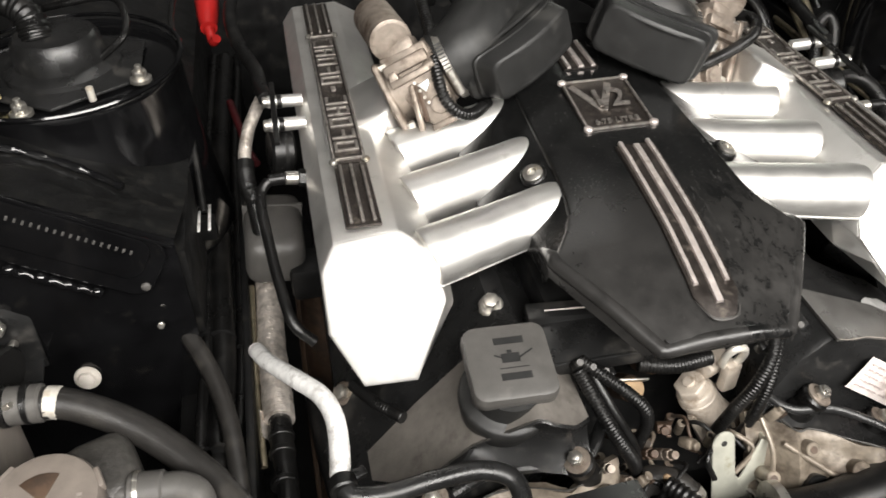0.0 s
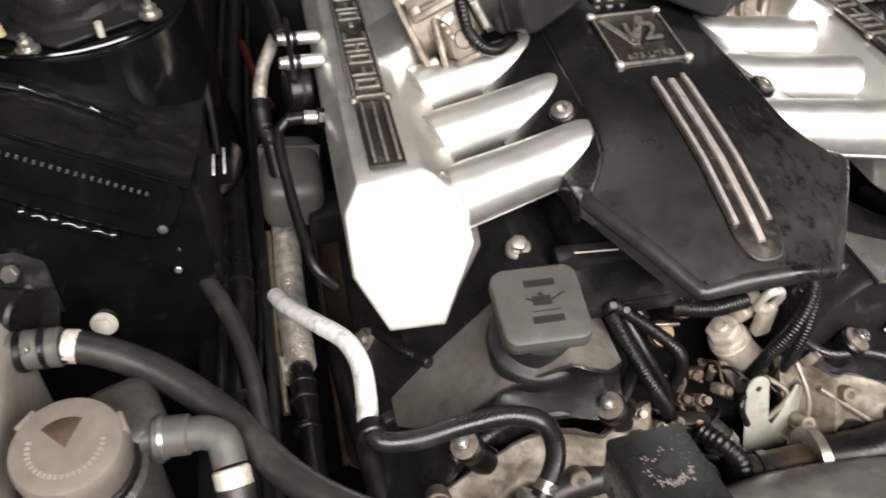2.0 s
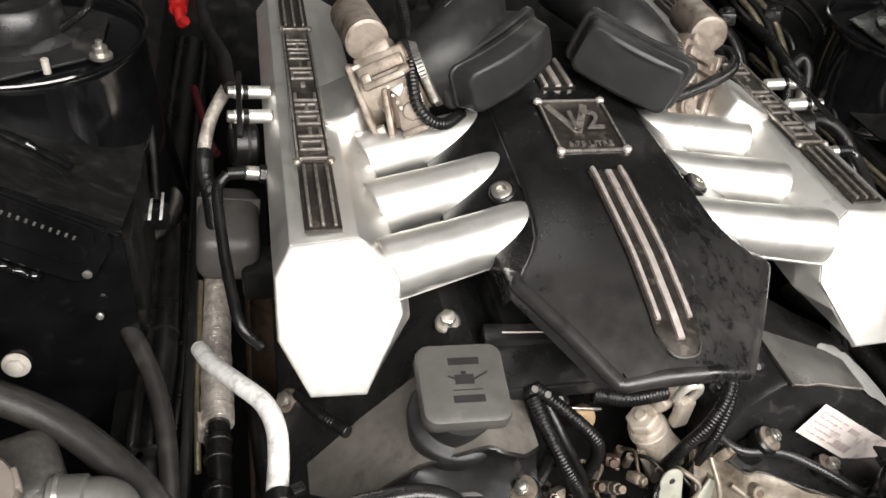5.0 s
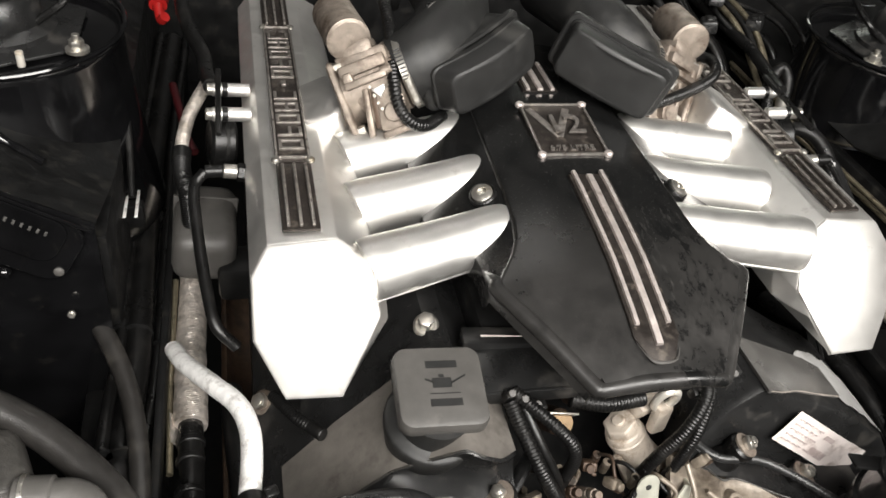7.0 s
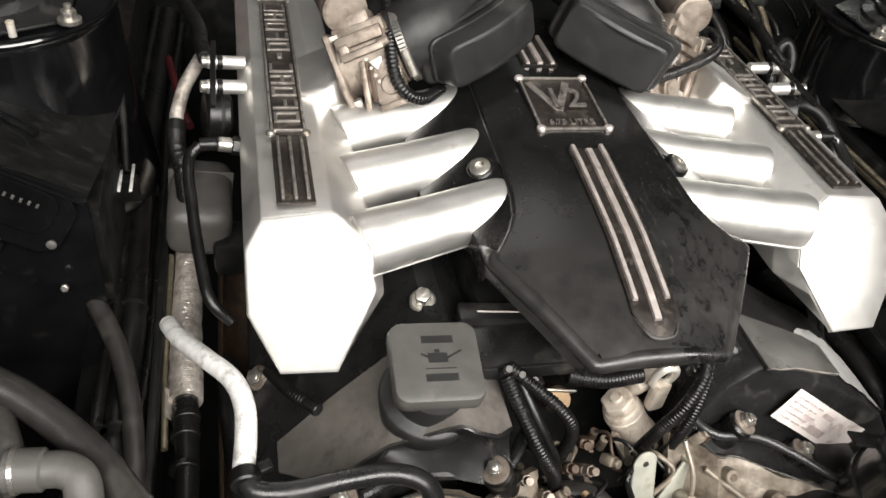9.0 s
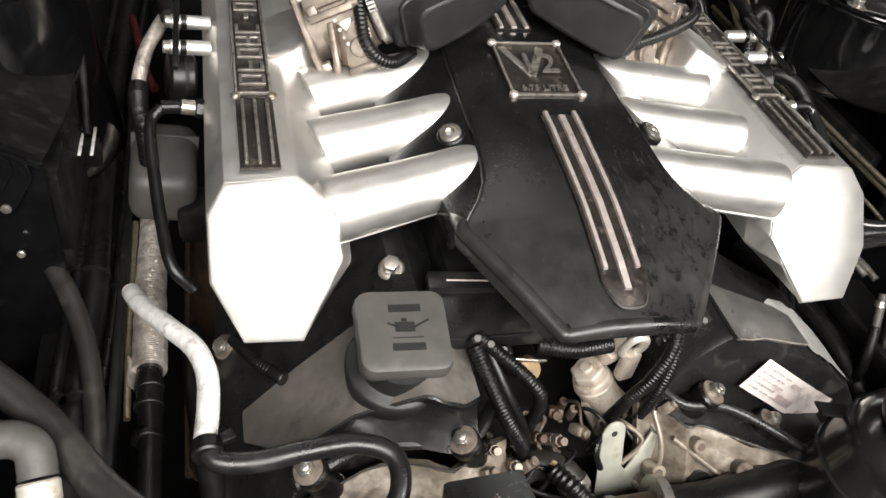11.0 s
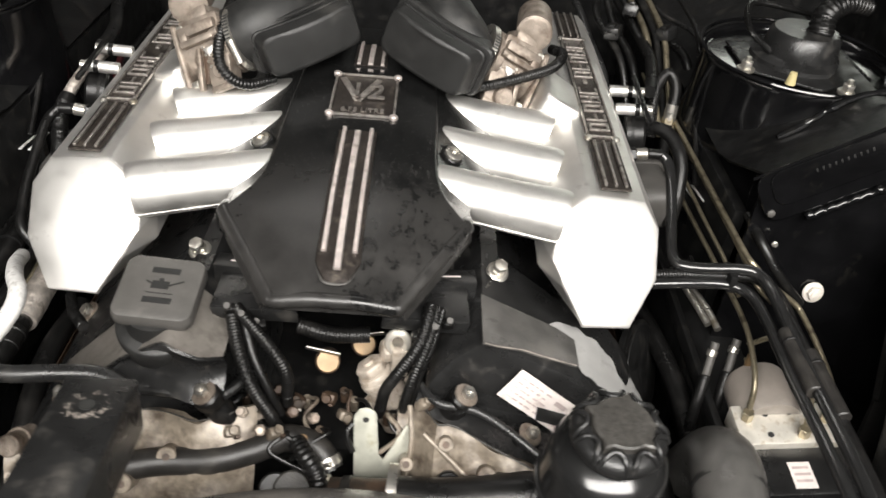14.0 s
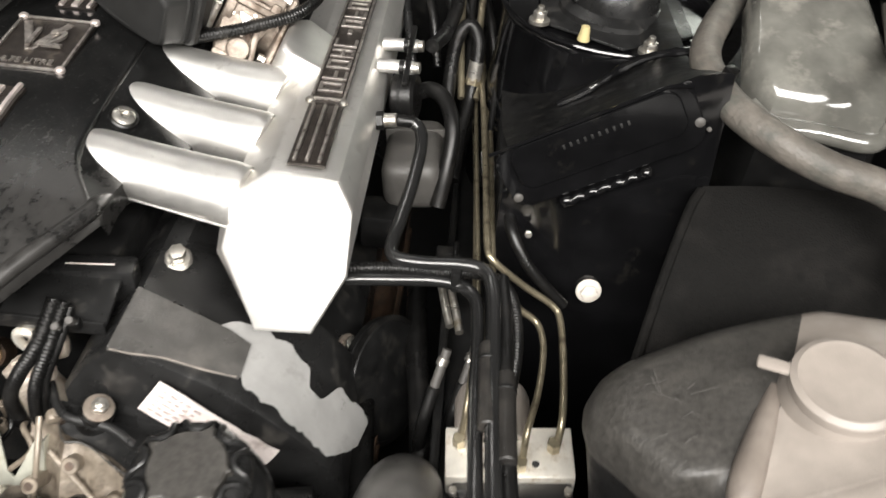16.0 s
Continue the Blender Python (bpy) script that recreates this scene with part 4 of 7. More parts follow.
def sticker():
    t = thing("label_sticker", "pinkish white paper label with unreadable print on black valve cover", "label", (0.255, -0.22, 0.77))
    o = Vector((0.233, -0.199, 0.797))
    ex = Vector((0.124, -0.018, -0.080))
    ey = Vector((0.031, 0.006, 0.045))
    ey = ey - ex * (ey.dot(ex) / ex.dot(ex)) * 0.75
    m = basis(o + ex / 2 - ey / 2 + ex.cross(ey).normalized() * 0.004, ex, ex.cross(ey))
    b = sheet([[m @ Vector((-0.062 + 0.0155 * i, -0.026 + 0.0104 * j, 0.0006 * math.sin(i * 1.3 + j * 0.5) + (0.0016 * math.sin(i * 2.3 + j) - 0.0003 * (i - 6) ** 2 if i > 6 else 0))) for i in range(11)] for j in range(6)], 0.0006)
    pap = part("paper", b, "paper", t, smooth=60)
    m = m @ Matrix.Translation((-0.010, 0, 0.0022))
    rnd = random.Random(12)
    for r in range(5):
        x = -0.045
        while x < 0.002:
            w = rnd.uniform(0.004, 0.011)
            part("print", box((w, 0.0022, 0.0004), m @ Matrix.Translation((x + w / 2, 0.018 - 0.0085 * r, 0.0008)), 0), "ink", pap)
            x += w + rnd.uniform(0.002, 0.006)
    part("print", box((0.018, 0.007, 0.0004), m @ Matrix.Translation((0.024, 0.014, 0.0008)), 0), "ink", pap)
    for k in range(9):
        part("barcode_bar", box((0.0014 + 0.0006 * (k % 3), 0.012, 0.0004), m @ Matrix.Translation((0.012 + 0.0036 * k, -0.012, 0.0008)), 0), "ink", pap)
    return t


sticker()


def primer_patch():
    """Bare grey streak where the black paint has come off the sloping cover."""
    b = bmesh.new()
    left, right = [], []
    n = 90
    for i in range(n + 1):
        f = i / n
        cx, cy = 0.284 + 0.172 * f, float(np.interp(f, (0, 0.3, 0.6, 0.85, 1.0), (-0.120, -0.140, -0.161, -0.160, -0.135)))
        w = float(np.interp(f, (0, 0.04, 0.12, 0.3, 0.6, 0.85, 0.95, 1.0), (0.006, 0.018, 0.030, 0.045, 0.044, 0.050, 0.044, 0.024)))
        bite = 0.030 * math.exp(-((f - 0.66) / 0.075) ** 4)
        for lst, sg, k in ((left, -1, 3), (right, 1, 8)):
            ww = w * (1 + 0.20 * noise.noise(Vector((f * 11, k, 0))) + 0.07 * noise.noise(Vector((f * 37, k, 4))))
            if sg > 0:
                ww -= bite
            x, y = cx + sg * 0.15 * ww, cy + sg * ww
            lst.append(b.verts.new((x, y, east_slope(x) + 0.003)))
    for i in range(n):
        b.faces.new((left[i], left[i + 1], right[i + 1], right[i]))
    bmesh.ops.recalc_face_normals(b, faces=b.faces)
    return single("paint_patch", b, "grey", "bare grey patch where black paint has peeled", "paint patch")


primer_patch()


def conduit(name, pts, r, label, category="conduit", group="", rib=0.0011, pitch=0.0042, mat="rubber", ends=True):
    t = thing(name, label, category, pts[0], group)
    part("sleeve", tube(pts, r, 12, 10, rib=rib, pitch=pitch), mat, t, smooth=60)
    if ends:
        d = (Vector(pts[-1]) - Vector(pts[-2])).normalized()
        part("plug", rod(Vector(pts[-1]) - d * 0.004, Vector(pts[-1]) + d * 0.018, r * 1.15, 14), mat, t)
    return t


def hose(name, pts, r, label, mat="hose", category="hose", clamps=(), group="", seg=18):
    t = thing(name, label, category, pts[0], group)
    part("pipe", tube(pts, r, seg, 12), mat, t, smooth=60)
    rr = max(r) if hasattr(r, "__len__") else r
    path = spline(pts, 12)
    for f in clamps:
        i = int(f * (len(path) - 2))
        d = path[i + 1] - path[i]
        cl = part("clamp", lathe([(rr * 1.0, -0.006), (rr * 1.12, -0.006), (rr * 1.12, 0.006), (rr * 1.0, 0.006)], basis(path[i], d.orthogonal(), d), 24), "steel", t, "steel hose clamp")
        part("clamp_screw", rod(path[i] + Vector((0, -rr * 0.8, rr * 0.75)), path[i] + Vector((0.008, -rr * 0.9, rr * 1.05)), 0.0035, 8), "steel", cl)
    return t


G = "corrugated wiring conduits"
conduit("conduit", [(-0.136, -0.160, 0.826), (-0.112, -0.182, 0.815), (-0.086, -0.203, 0.800), (-0.069, -0.214, 0.782), (-0.062, -0.216, 0.755), (-0.064, -0.212, 0.72)], 0.0072, "black corrugated conduit curving off the wiring clip", group=G)
conduit("conduit", [(-0.140, -0.168, 0.818), (-0.125, -0.205, 0.79), (-0.105, -0.232, 0.755), (-0.083, -0.240, 0.715), (-0.075, -0.235, 0.685)], 0.0078, "black corrugated conduit running down to a sensor", group=G)
hose("cable", [(-0.126, -0.166, 0.818), (-0.106, -0.205, 0.78), (-0.084, -0.225, 0.74), (-0.070, -0.226, 0.70)], 0.0058, "smooth black cable beside the conduits", "rubber", "cable")
conduit("conduit", [(0.118, -0.150, 0.845), (0.108, -0.186, 0.812), (0.085, -0.204, 0.775), (0.066, -0.204, 0.735), (0.06, -0.195, 0.69)], 0.0075, "black corrugated conduit behind the zinc bracket", group=G)
conduit("conduit", [(0.128, -0.150, 0.842), (0.118, -0.182, 0.808), (0.102, -0.205, 0.765), (0.092, -0.208, 0.715), (0.09, -0.20, 0.67)], 0.0062, "black corrugated conduit behind the zinc bracket", group=G)
hose("cable", [(0.134, -0.150, 0.835), (0.124, -0.178, 0.80), (0.11, -0.20, 0.76), (0.10, -0.205, 0.70)], 0.0045, "thin black cable beside the conduits", "rubber", "cable")
conduit("conduit", [(-0.405, -0.055, 0.73), (-0.380, -0.105, 0.745), (-0.362, -0.128, 0.750)], 0.0070, "black corrugated conduit with plug below the manifold end", group=G)
conduit("conduit", [(-0.055, -0.155, 0.795), (-0.01, -0.165, 0.792), (0.04, -0.162, 0.793)], 0.010, "ribbed black conduit under the engine cover lip", group=G, ends=False)


def cable_duct(s):
    t = thing("cable_duct", "black plastic cable duct beside the engine cover", "cable duct", (s * 0.12, -0.11, 0.78), "cable ducts")
    part("channel", box((0.13, 0.03, 0.05), pose(s * 0.115, -0.085, 0.815, 0, 0, s * 6), 0.004), "black", t)
    part("lid", box((0.115, 0.085, 0.008), pose(s * 0.112, -0.118, 0.826, 8, s * 4, s * 4), 0.003), "black", t)
    part("edge", box((0.115, 0.004, 0.022), pose(s * 0.112, -0.160, 0.815, 8, s * 4, s * 4), 0.001), "black", t)
    part("print", box((0.055, 0.0022, 0.0006), pose(s * 0.13, -0.086, 0.8405, 0, 0, s * 6), 0), "paper", t, "pale printed strip")
    for k in range(3):
        part("clip", box((0.014, 0.012, 0.016), pose(s * (0.142 - 0.02 * k), -0.166 - 0.003 * k, 0.826 - 0.01 * k, 20, 0, 15), 0.003), "rubber", t)
        part("stud", rod((s * (0.143 - 0.018 * k), -0.170, 0.832 - 0.012 * k), (s * (0.143 - 0.018 * k), -0.176, 0.841 - 0.012 * k), 0.0045, 10), "cap", t)
    return t


for s in (-1, 1):
    cable_duct(s)


def sensor_bolt(s):
    t = thing("sensor_post", "steel stud with coil washer on a black post", "stud", (s * 0.208, -0.01, 0.78), "studs beside the valve covers")
    a = Vector((s * 0.212, -0.033, 0.808))
    ax = Vector((0.15 * s, -0.35, 0.9)).normalized()
    part("post", rod(a - ax * 0.05, a, 0.015, 18), "rubber", t)
    for k in range(3):
        part("coil", lathe([(0.014, 0), (0.0165, 0.002), (0.014, 0.004)], Matrix.Translation(a + ax * 0.005 * k) @ frame_to((0, 0, 0), ax), 20), "steel", t)
    hexa = [(0.0105 * math.cos(k * math.pi / 3), 0.0105 * math.sin(k * math.pi / 3)) for k in range(6)]
    part("nut", prism(hexa, 0.016, Matrix.Translation(a + ax * 0.015) @ frame_to((0, 0, 0), ax), 0.001), "steel", t)
    part("arm", tube([a + Vector((0, -0.006, -0.004)), a + Vector((-s * 0.006, -0.03, -0.012)), a + Vector((-s * 0.008, -0.05, -0.03))], 0.004, 10), "rubber", t)
    return t


for s in (-1, 1):
    sensor_bolt(s)


def cover_bolt(s):
    t = thing("cover_fastener", "round steel fastener in a black rubber ring on the cover edge", "fastener", (s * 0.1365, 0.056, 0.94), "engine cover fasteners")
    m = basis((s * 0.1365, 0.056, 0.9515), (1, 0, 0), (s * 0.40, -0.22, 0.89))
    part("ring", lathe([(0.0175, -0.012), (0.0175, 0.001), (0.0155, 0.0025), (0.0135, 0.0)], m, 28), "rubber", t)
    part("head", lathe([(0.0135, -0.002), (0.0135, 0.004), (0.010, 0.006), (0.006, 0.0065), (0.0055, 0.003)], m, 24), "steel", t)
    part("lug", box((0.04, 0.05, 0.02), m @ Matrix.Translation((-s * 0.006, 0, -0.016)), 0.008), "cover", t)
    return t


for s in (-1, 1):
    cover_bolt(s)


def coolant_outlet():
    t = thing("coolant_outlet", "pale alloy coolant housing with large hex plug", "coolant housing", (0.05, -0.10, 0.62))
    a = Vector((0.041, -0.138, 0.712))
    ax = Vector((-0.52, 0.17, 0.83)).normalized()
    m = Matrix.Translation(a) @ frame_to((0, 0, 0), ax)
    part("housing", lathe([(0.034, -0.100), (0.031, -0.075), (0.027, -0.055), (0.0255, -0.028), (0.0262, -0.022), (0.0255, -0.012), (0.022, -0.009)], m, 32), "putty", t, smooth=50)
    part("collar", lathe([(0.0258, -0.030), (0.0275, -0.028), (0.0275, -0.022), (0.0258, -0.020)], m, 32), "putty", t)
    hexa = [(0.0235 * math.cos(k * math.pi / 3 + 0.3), 0.0235 * math.sin(k * math.pi / 3 + 0.3)) for k in range(6)]
    part("hex_plug", prism(hexa, 0.017, m @ Matrix.Translation((0, 0, -0.012)), 0.003, seg=3), "putty", t)
    part("plug_nub", rod(a + ax * 0.004, a + ax * 0.009, 0.0085, 16), "putty", t)
    part("cast_rib", box((0.010, 0.012, 0.055), m @ Matrix.Translation((0.020, -0.018, -0.065)), 0.003), "putty", t)
    part("arm", box((0.045, 0.03, 0.03), pose(0.075, -0.125, 0.735, 20, 0, 20), 0.008), "putty", t)
    return t


coolant_outlet()
lug = thing("lifting_eye", "bright steel lifting eye behind the coolant housing", "lifting eye", (0.08, -0.16, 0.75))
ringpts = [(0.078 + 0.013 * math.sin(a), -0.157 - 0.014 * math.cos(a) * 0.4, 0.778 + 0.023 * math.cos(a)) for a in (2 * math.pi * k / 10 for k in range(11))]
part("loop", tube(ringpts, 0.0055, 10, 4), "cream", lug)
part("foot", box((0.024, 0.016, 0.05), pose(0.082, -0.155, 0.74, 0, 0, 10), 0.005), "putty", lug)


def thermostat_stub(x, y, z, k):
    t = thing("brass_plug", "tarnished brass plug with spring clip under the cover", "plug", (x, y, z), "brass plugs")
    ax = Vector((0.1, -0.75, 0.65)).normalized()
    a = Vector((x, y, z))
    part("stub", rod(a - ax * 0.04, a, 0.019, 22), "brown", t)
    part("face", rod(a, a + ax * 0.006, 0.0165, 22), "brass", t)
    part("clip", box((0.05, 0.003, 0.012), pose(x - 0.006 * k, y - 0.004, z + 0.024, 30, 12 * k, 0), 0.001), "steel", t)
    return t


thermostat_stub(-0.024, -0.103, 0.680, 1)
thermostat_stub(0.026, -0.062, 0.680, -1)


def zinc_bracket():
    t = thing("zinc_bracket", "pale zinc-plated forked steel bracket with a hole", "bracket", (0.065, -0.24, 0.6))
    m = basis((0.030, -0.264, 0.600), (1, 0.1, 0), (0.05, -0.95, 0.3))
    arm = [(0.001, 0.0), (0.062, -0.004), (0.074, 0.045), (0.078, 0.098), (0.070, 0.102), (0.048, 0.062), (0.040, 0.048), (0.034, 0.056), (0.031, 0.112)]
    for k in range(9):
        a = math.pi * k / 8
        arm.append((0.016 + 0.0155 * math.cos(a), 0.112 + 0.0155 * math.sin(a)))
    arm.append((0.0, 0.112))
    part("plate", prism(arm, 0.003, m, 0.0006), "zinc", t)
    part("flange", box((0.003, 0.06, 0.022), m @ Matrix.Translation((0.0755, 0.070, -0.008)) @ pose(0, 0, 0, 0, 0, -6), 0.001), "zinc", t)
    part("hole", rod(m @ Vector((0.016, 0.110, -0.0005)), m @ Vector((0.016, 0.110, 0.0036)), 0.0042, 14), "hole_dark", t, "dark bolt hole")
    part("stud", rod(m @ Vector((0.055, 0.026, 0.002)), m @ Vector((0.062, 0.016, 0.024)), 0.0035, 12), "steel", t)
    part("stud", rod(m @ Vector((0.068, 0.042, 0.002)), m @ Vector((0.070, 0.042, 0.012)), 0.0045, 12), "steel", t)
    return t


zinc_bracket()


def cam_sensor(x, y, z, s):
    t = thing("cam_sensor", "dirty sensor with wire spring clips on the timing cover", "sensor", (x, y, z))
    ax = Vector((0, -0.7, 0.6)).normalized()
    a = Vector((x, y, z))
    part("body", rod(a - ax * 0.03, a + ax * 0.006, 0.017, 20), "rubber", t)
    for k, (dx, dz) in enumerate(((-0.014, 0.004), (0.016, -0.008))):
        c = a + Vector((dx, -0.008, dz))
        pts = [c, c + Vector((0.02, -0.004, 0.012)), c + Vector((0.042, -0.006, 0.008)), c + Vector((0.047, -0.008, -0.006)), c + Vector((0.03, -0.010, -0.012))]
        part("clip", tube(pts, 0.0055, 10, 6, flat=0.6), "brown", t)
    return t


cam_sensor(0.157, -0.286, 0.652, 1)
cam_sensor(0.118, -0.300, 0.605, 1)

# scattered small fittings in the oily valley
for i, (x, y, z, mname, lab) in enumerate((
        (-0.056, -0.220, 0.698, "brown", "small grimy hex fitting in the oily valley"), (-0.094, -0.250, 0.692, "cast", "pale oily pipe fitting by the timing cover"),
        (-0.118, -0.238, 0.712, "cast", "pale oily pipe fitting by the timing cover"), (-0.036, -0.238, 0.668, "brass", "brassy sensor fitting in the oily valley"),
        (-0.028, -0.222, 0.69, "cast", "small dull hex fitting in the oily valley"), (-0.08, -0.185, 0.70, "brown", "brown plastic connector in the valley"))):
    f = thing("fitting", lab, "fitting", (x, y, z), "small fittings in the valley")
    ax = Vector((0.2 - 0.1 * (i % 4), -0.6, 0.7)).normalized()
    a = Vector((x, y, z))
    hexa = [(0.008 * math.cos(k * math.pi / 3), 0.008 * math.sin(k * math.pi / 3)) for k in range(6)]
    part("hex", prism(hexa, 0.011, Matrix.Translation(a) @ frame_to((0, 0, 0), ax), 0.001), mname, f)
    part("stem", rod(a - ax * 0.03, a, 0.008, 14), mname, f)
    part("nipple", rod(a + ax * 0.010, a + ax * 0.020, 0.0055, 14), mname, f)

# wires, plugs and grimy lumps between the cylinder banks
rnd = random.Random(21)
for i in range(11):
    x, y = -0.125 + 0.021 * i + rnd.uniform(-0.006, 0.006), rnd.uniform(-0.235, -0.150)
    z = 0.665 + 0.02 * rnd.random()
    mname = ("rubber", "brown", "rubber", "rubber", "dirty")[i % 5]
    f = thing("wire", "thin grimy wire between the cylinder banks", "wire", (x, y, z), "wires in the valley")
    pts = [(x, y, z), (x + rnd.uniform(-0.02, 0.02), y - 0.018, z + 0.016), (x + rnd.uniform(-0.025, 0.035), y - 0.04, z + 0.006), (x + rnd.uniform(-0.02, 0.04), y - 0.052, z - 0.02)]
    part("core", tube(pts, rnd.uniform(0.002, 0.0045), 10, 8), mname, f)
    part("end", rod(Vector(pts[0]) - Vector((0, 0, 0.02)), Vector(pts[0]) + Vector((0, -0.003, 0.004)), 0.006, 12), "dirty" if i % 3 else "brown", f)
for i, (x, y, z, mname) in enumerate(((-0.108, -0.222, 0.690, "putty"), (-0.075, -0.252, 0.690, "dirty"), (-0.128, -0.262, 0.700, "dirty"), (-0.052, -0.196, 0.694, "brown"), (0.012, -0.205, 0.680, "dirty"), (-0.012, -0.178, 0.685, "brown"), (0.10, -0.188, 0.735, "putty"), (0.118, -0.214, 0.722, "dirty"))):
    f = thing("connector", "grimy plug connector between the cylinder banks", "connector", (x, y, z), "plugs in the valley")
    m = pose(x, y, z, rnd.uniform(20, 60), rnd.uniform(-30, 30), rnd.uniform(-60, 60))
    part("shell", box((0.020, 0.014, 0.020), m, 0.004), mname, f)
    part("collar", rod(m @ Vector((0, 0, 0.008)), m @ Vector((0, 0, 0.016)), 0.006, 12), mname, f)
    part("latch", box((0.006, 0.004, 0.016), m @ Matrix.Translation((0.006, -0.008, 0.003)), 0.001), "steel" if i % 3 == 0 else "brown", f)

# hoses at the front
hose("breather_hose", [(-0.436, -0.247, 0.792), (-0.424, -0.262, 0.788), (-0.388, -0.266, 0.786), (-0.338, -0.260, 0.786), (-0.285, -0.258, 0.786), (-0.250, -0.272, 0.780), (-0.246, -0.303, 0.768), (-0.266, -0.332, 0.750), (-0.292, -0.352, 0.730)], 0.0112,
     "black rubber breather hose with clamped end", "black", clamps=(0.88,))
conn = thing("hose_connector", "dusty grey connector with ribbed ends on the timing cover", "hose connector", (-0.32, -0.37, 0.70))
a, c = Vector((-0.262, -0.322, 0.756)), Vector((-0.322, -0.385, 0.690))
part("sleeve", rod(a.lerp(c, 0.25), a.lerp(c, 0.72), 0.019, 24), "hose", conn)
part("collar", rod(a.lerp(c, 0.18), a.lerp(c, 0.28), 0.0215, 24), "steel", conn)
part("collar", rod(a.lerp(c, 0.70), a.lerp(c, 0.80), 0.0205, 24), "steel", conn)
part("spout", rod(a.lerp(c, 0.78), a.lerp(c, 1.25), 0.016, 24), "cast", conn)
spig = thing("hose_spigot", "grey ribbed spigot on the alloy cover", "spigot", (-0.37, -0.31, 0.68))
part("post", rod((-0.372, -0.285, 0.70), (-0.376, -0.330, 0.73), 0.014, 20), "cast", spig)
part("ring", rod((-0.374, -0.303, 0.712), (-0.375, -0.310, 0.717), 0.0165, 20), "cast", spig)

tw = hose("bright_pipe", [(-0.530, 0.06, 0.705), (-0.512, 0.01, 0.73), (-0.476, -0.06, 0.765), (-0.447, -0.108, 0.782), (-0.434, -0.150, 0.787), (-0.433, -0.195, 0.789), (-0.437, -0.246, 0.792)], 0.0119, "bright silver foil-wrapped pipe bending down to the breather hose", "white_tube", "pipe")
part("collar", rod((-0.436, -0.240, 0.791), (-0.434, -0.258, 0.792), 0.0158, 20), "rubber", tw)
part("tag", box((0.014, 0.012, 0.01), pose(-0.415, -0.246, 0.805, 10, 0, 20), 0.002), "rubber", tw)

hose("coolant_hose", [(-0.275, -0.300, 0.660), (-0.215, -0.288, 0.665), (-0.150, -0.283, 0.668), (-0.100, -0.262, 0.668), (-0.060, -0.240, 0.668), (-0.020, -0.248, 0.660), (0.0, -0.268, 0.640)], 0.0185, "thick dusty black coolant hose over the timing cover", "hose", clamps=(0.97,))
conduit("conduit", [(-0.045, -0.262, 0.690), (-0.028, -0.288, 0.690), (-0.012, -0.305, 0.678), (-0.008, -0.322, 0.655)], 0.0105, "black ribbed conduit bending beside the radiator pipe", group=G, rib=0.0018, pitch=0.007)
rad = hose("radiator_hose", [(0.085, -0.312, 0.655), (0.16, -0.316, 0.658), (0.24, -0.308, 0.662), (0.32, -0.296, 0.668), (0.42, -0.28, 0.67)], (0.026, 0.029, 0.033, 0.036, 0.037), "large black radiator hose with steel clamp", "rubber", clamps=(0.02,))
part("metal_pipe", rod((-0.01, -0.306, 0.640), (0.095, -0.312, 0.655), 0.0225, 24), "brown", rad, "rusty brown metal pipe end")
part("collar", rod((0.02, -0.308, 0.644), (0.033, -0.309, 0.646), 0.0255, 24), "hose", rad)
part("collar", rod((-0.012, -0.306, 0.640), (0.004, -0.307, 0.642), 0.0265, 24), "steel", rad)
cap = thing("clear_cap", "pale plastic cap beside the black ribbed connector", "cap", (-0.05, -0.30, 0.64))
part("disc", rod((-0.050, -0.285, 0.612), (-0.046, -0.300, 0.640), 0.025, 24), "scuffed", cap)
part("rim", rod((-0.072, -0.282, 0.612), (-0.068, -0.300, 0.638), 0.022, 24), "rubber", cap)


def fan_shroud():
    t = thing("fan_shroud", "smooth dusty black plastic fan shroud", "fan shroud", (0.05, -0.48, 0.5))
    rows = []
    for y, z in ((-0.325, 0.60), (-0.330, 0.66), (-0.336, 0.697), (-0.350, 0.716), (-0.375, 0.727), (-0.41, 0.731), (-0.445, 0.728), (-0.452, 0.72), (-0.456, 0.70), (-0.47, 0.698), (-0.60, 0.71)):
        rows.append([(x, y - 0.55 * (x - 0.03) ** 2, z - 0.42 * (x - 0.03) ** 2) for x in (-0.42 + 0.9 * k / 24 for k in range(25))])
    part("moulding", sheet(rows, 0.005), "shroud", t, smooth=50)
    part("front_lip", tube([(x, -0.454 - 0.55 * (x - 0.03) ** 2, 0.727 - 0.42 * (x - 0.03) ** 2) for x in (-0.36 + 0.82 * k / 12 for k in range(13))], 0.005, 8, 4), "shroud", t)
    for k in range(5):
        x = -0.25 + 0.14 * k
        part("clip_lug", box((0.03, 0.014, 0.010), pose(x, -0.462 - 0.55 * (x - 0.03) ** 2, 0.716 - 0.42 * (x - 0.03) ** 2), 0.003), "black", t)
    return t


fan_shroud()


def slam_panel():
    t = thing("slam_panel", "black front crossmember in front of the fan shroud", "crossmember", (0, -0.58, 0.4))
    part("beam", box((2.1, 0.14, 0.07), pose(0, -0.60, 0.735, -4, 0, 0), 0.012), "dim", t)
    part("lip", box((2.1, 0.012, 0.025), pose(0, -0.475, 0.765, -4, 0, 0), 0.004), "black", t)
    hp = part("washer_tube", tube([(-0.1, -0.50, 0.79), (0.1, -0.50, 0.795), (0.3, -0.49, 0.79), (0.5, -0.48, 0.78)], 0.007, 12), "rubber", t)
    return t


slam_panel()


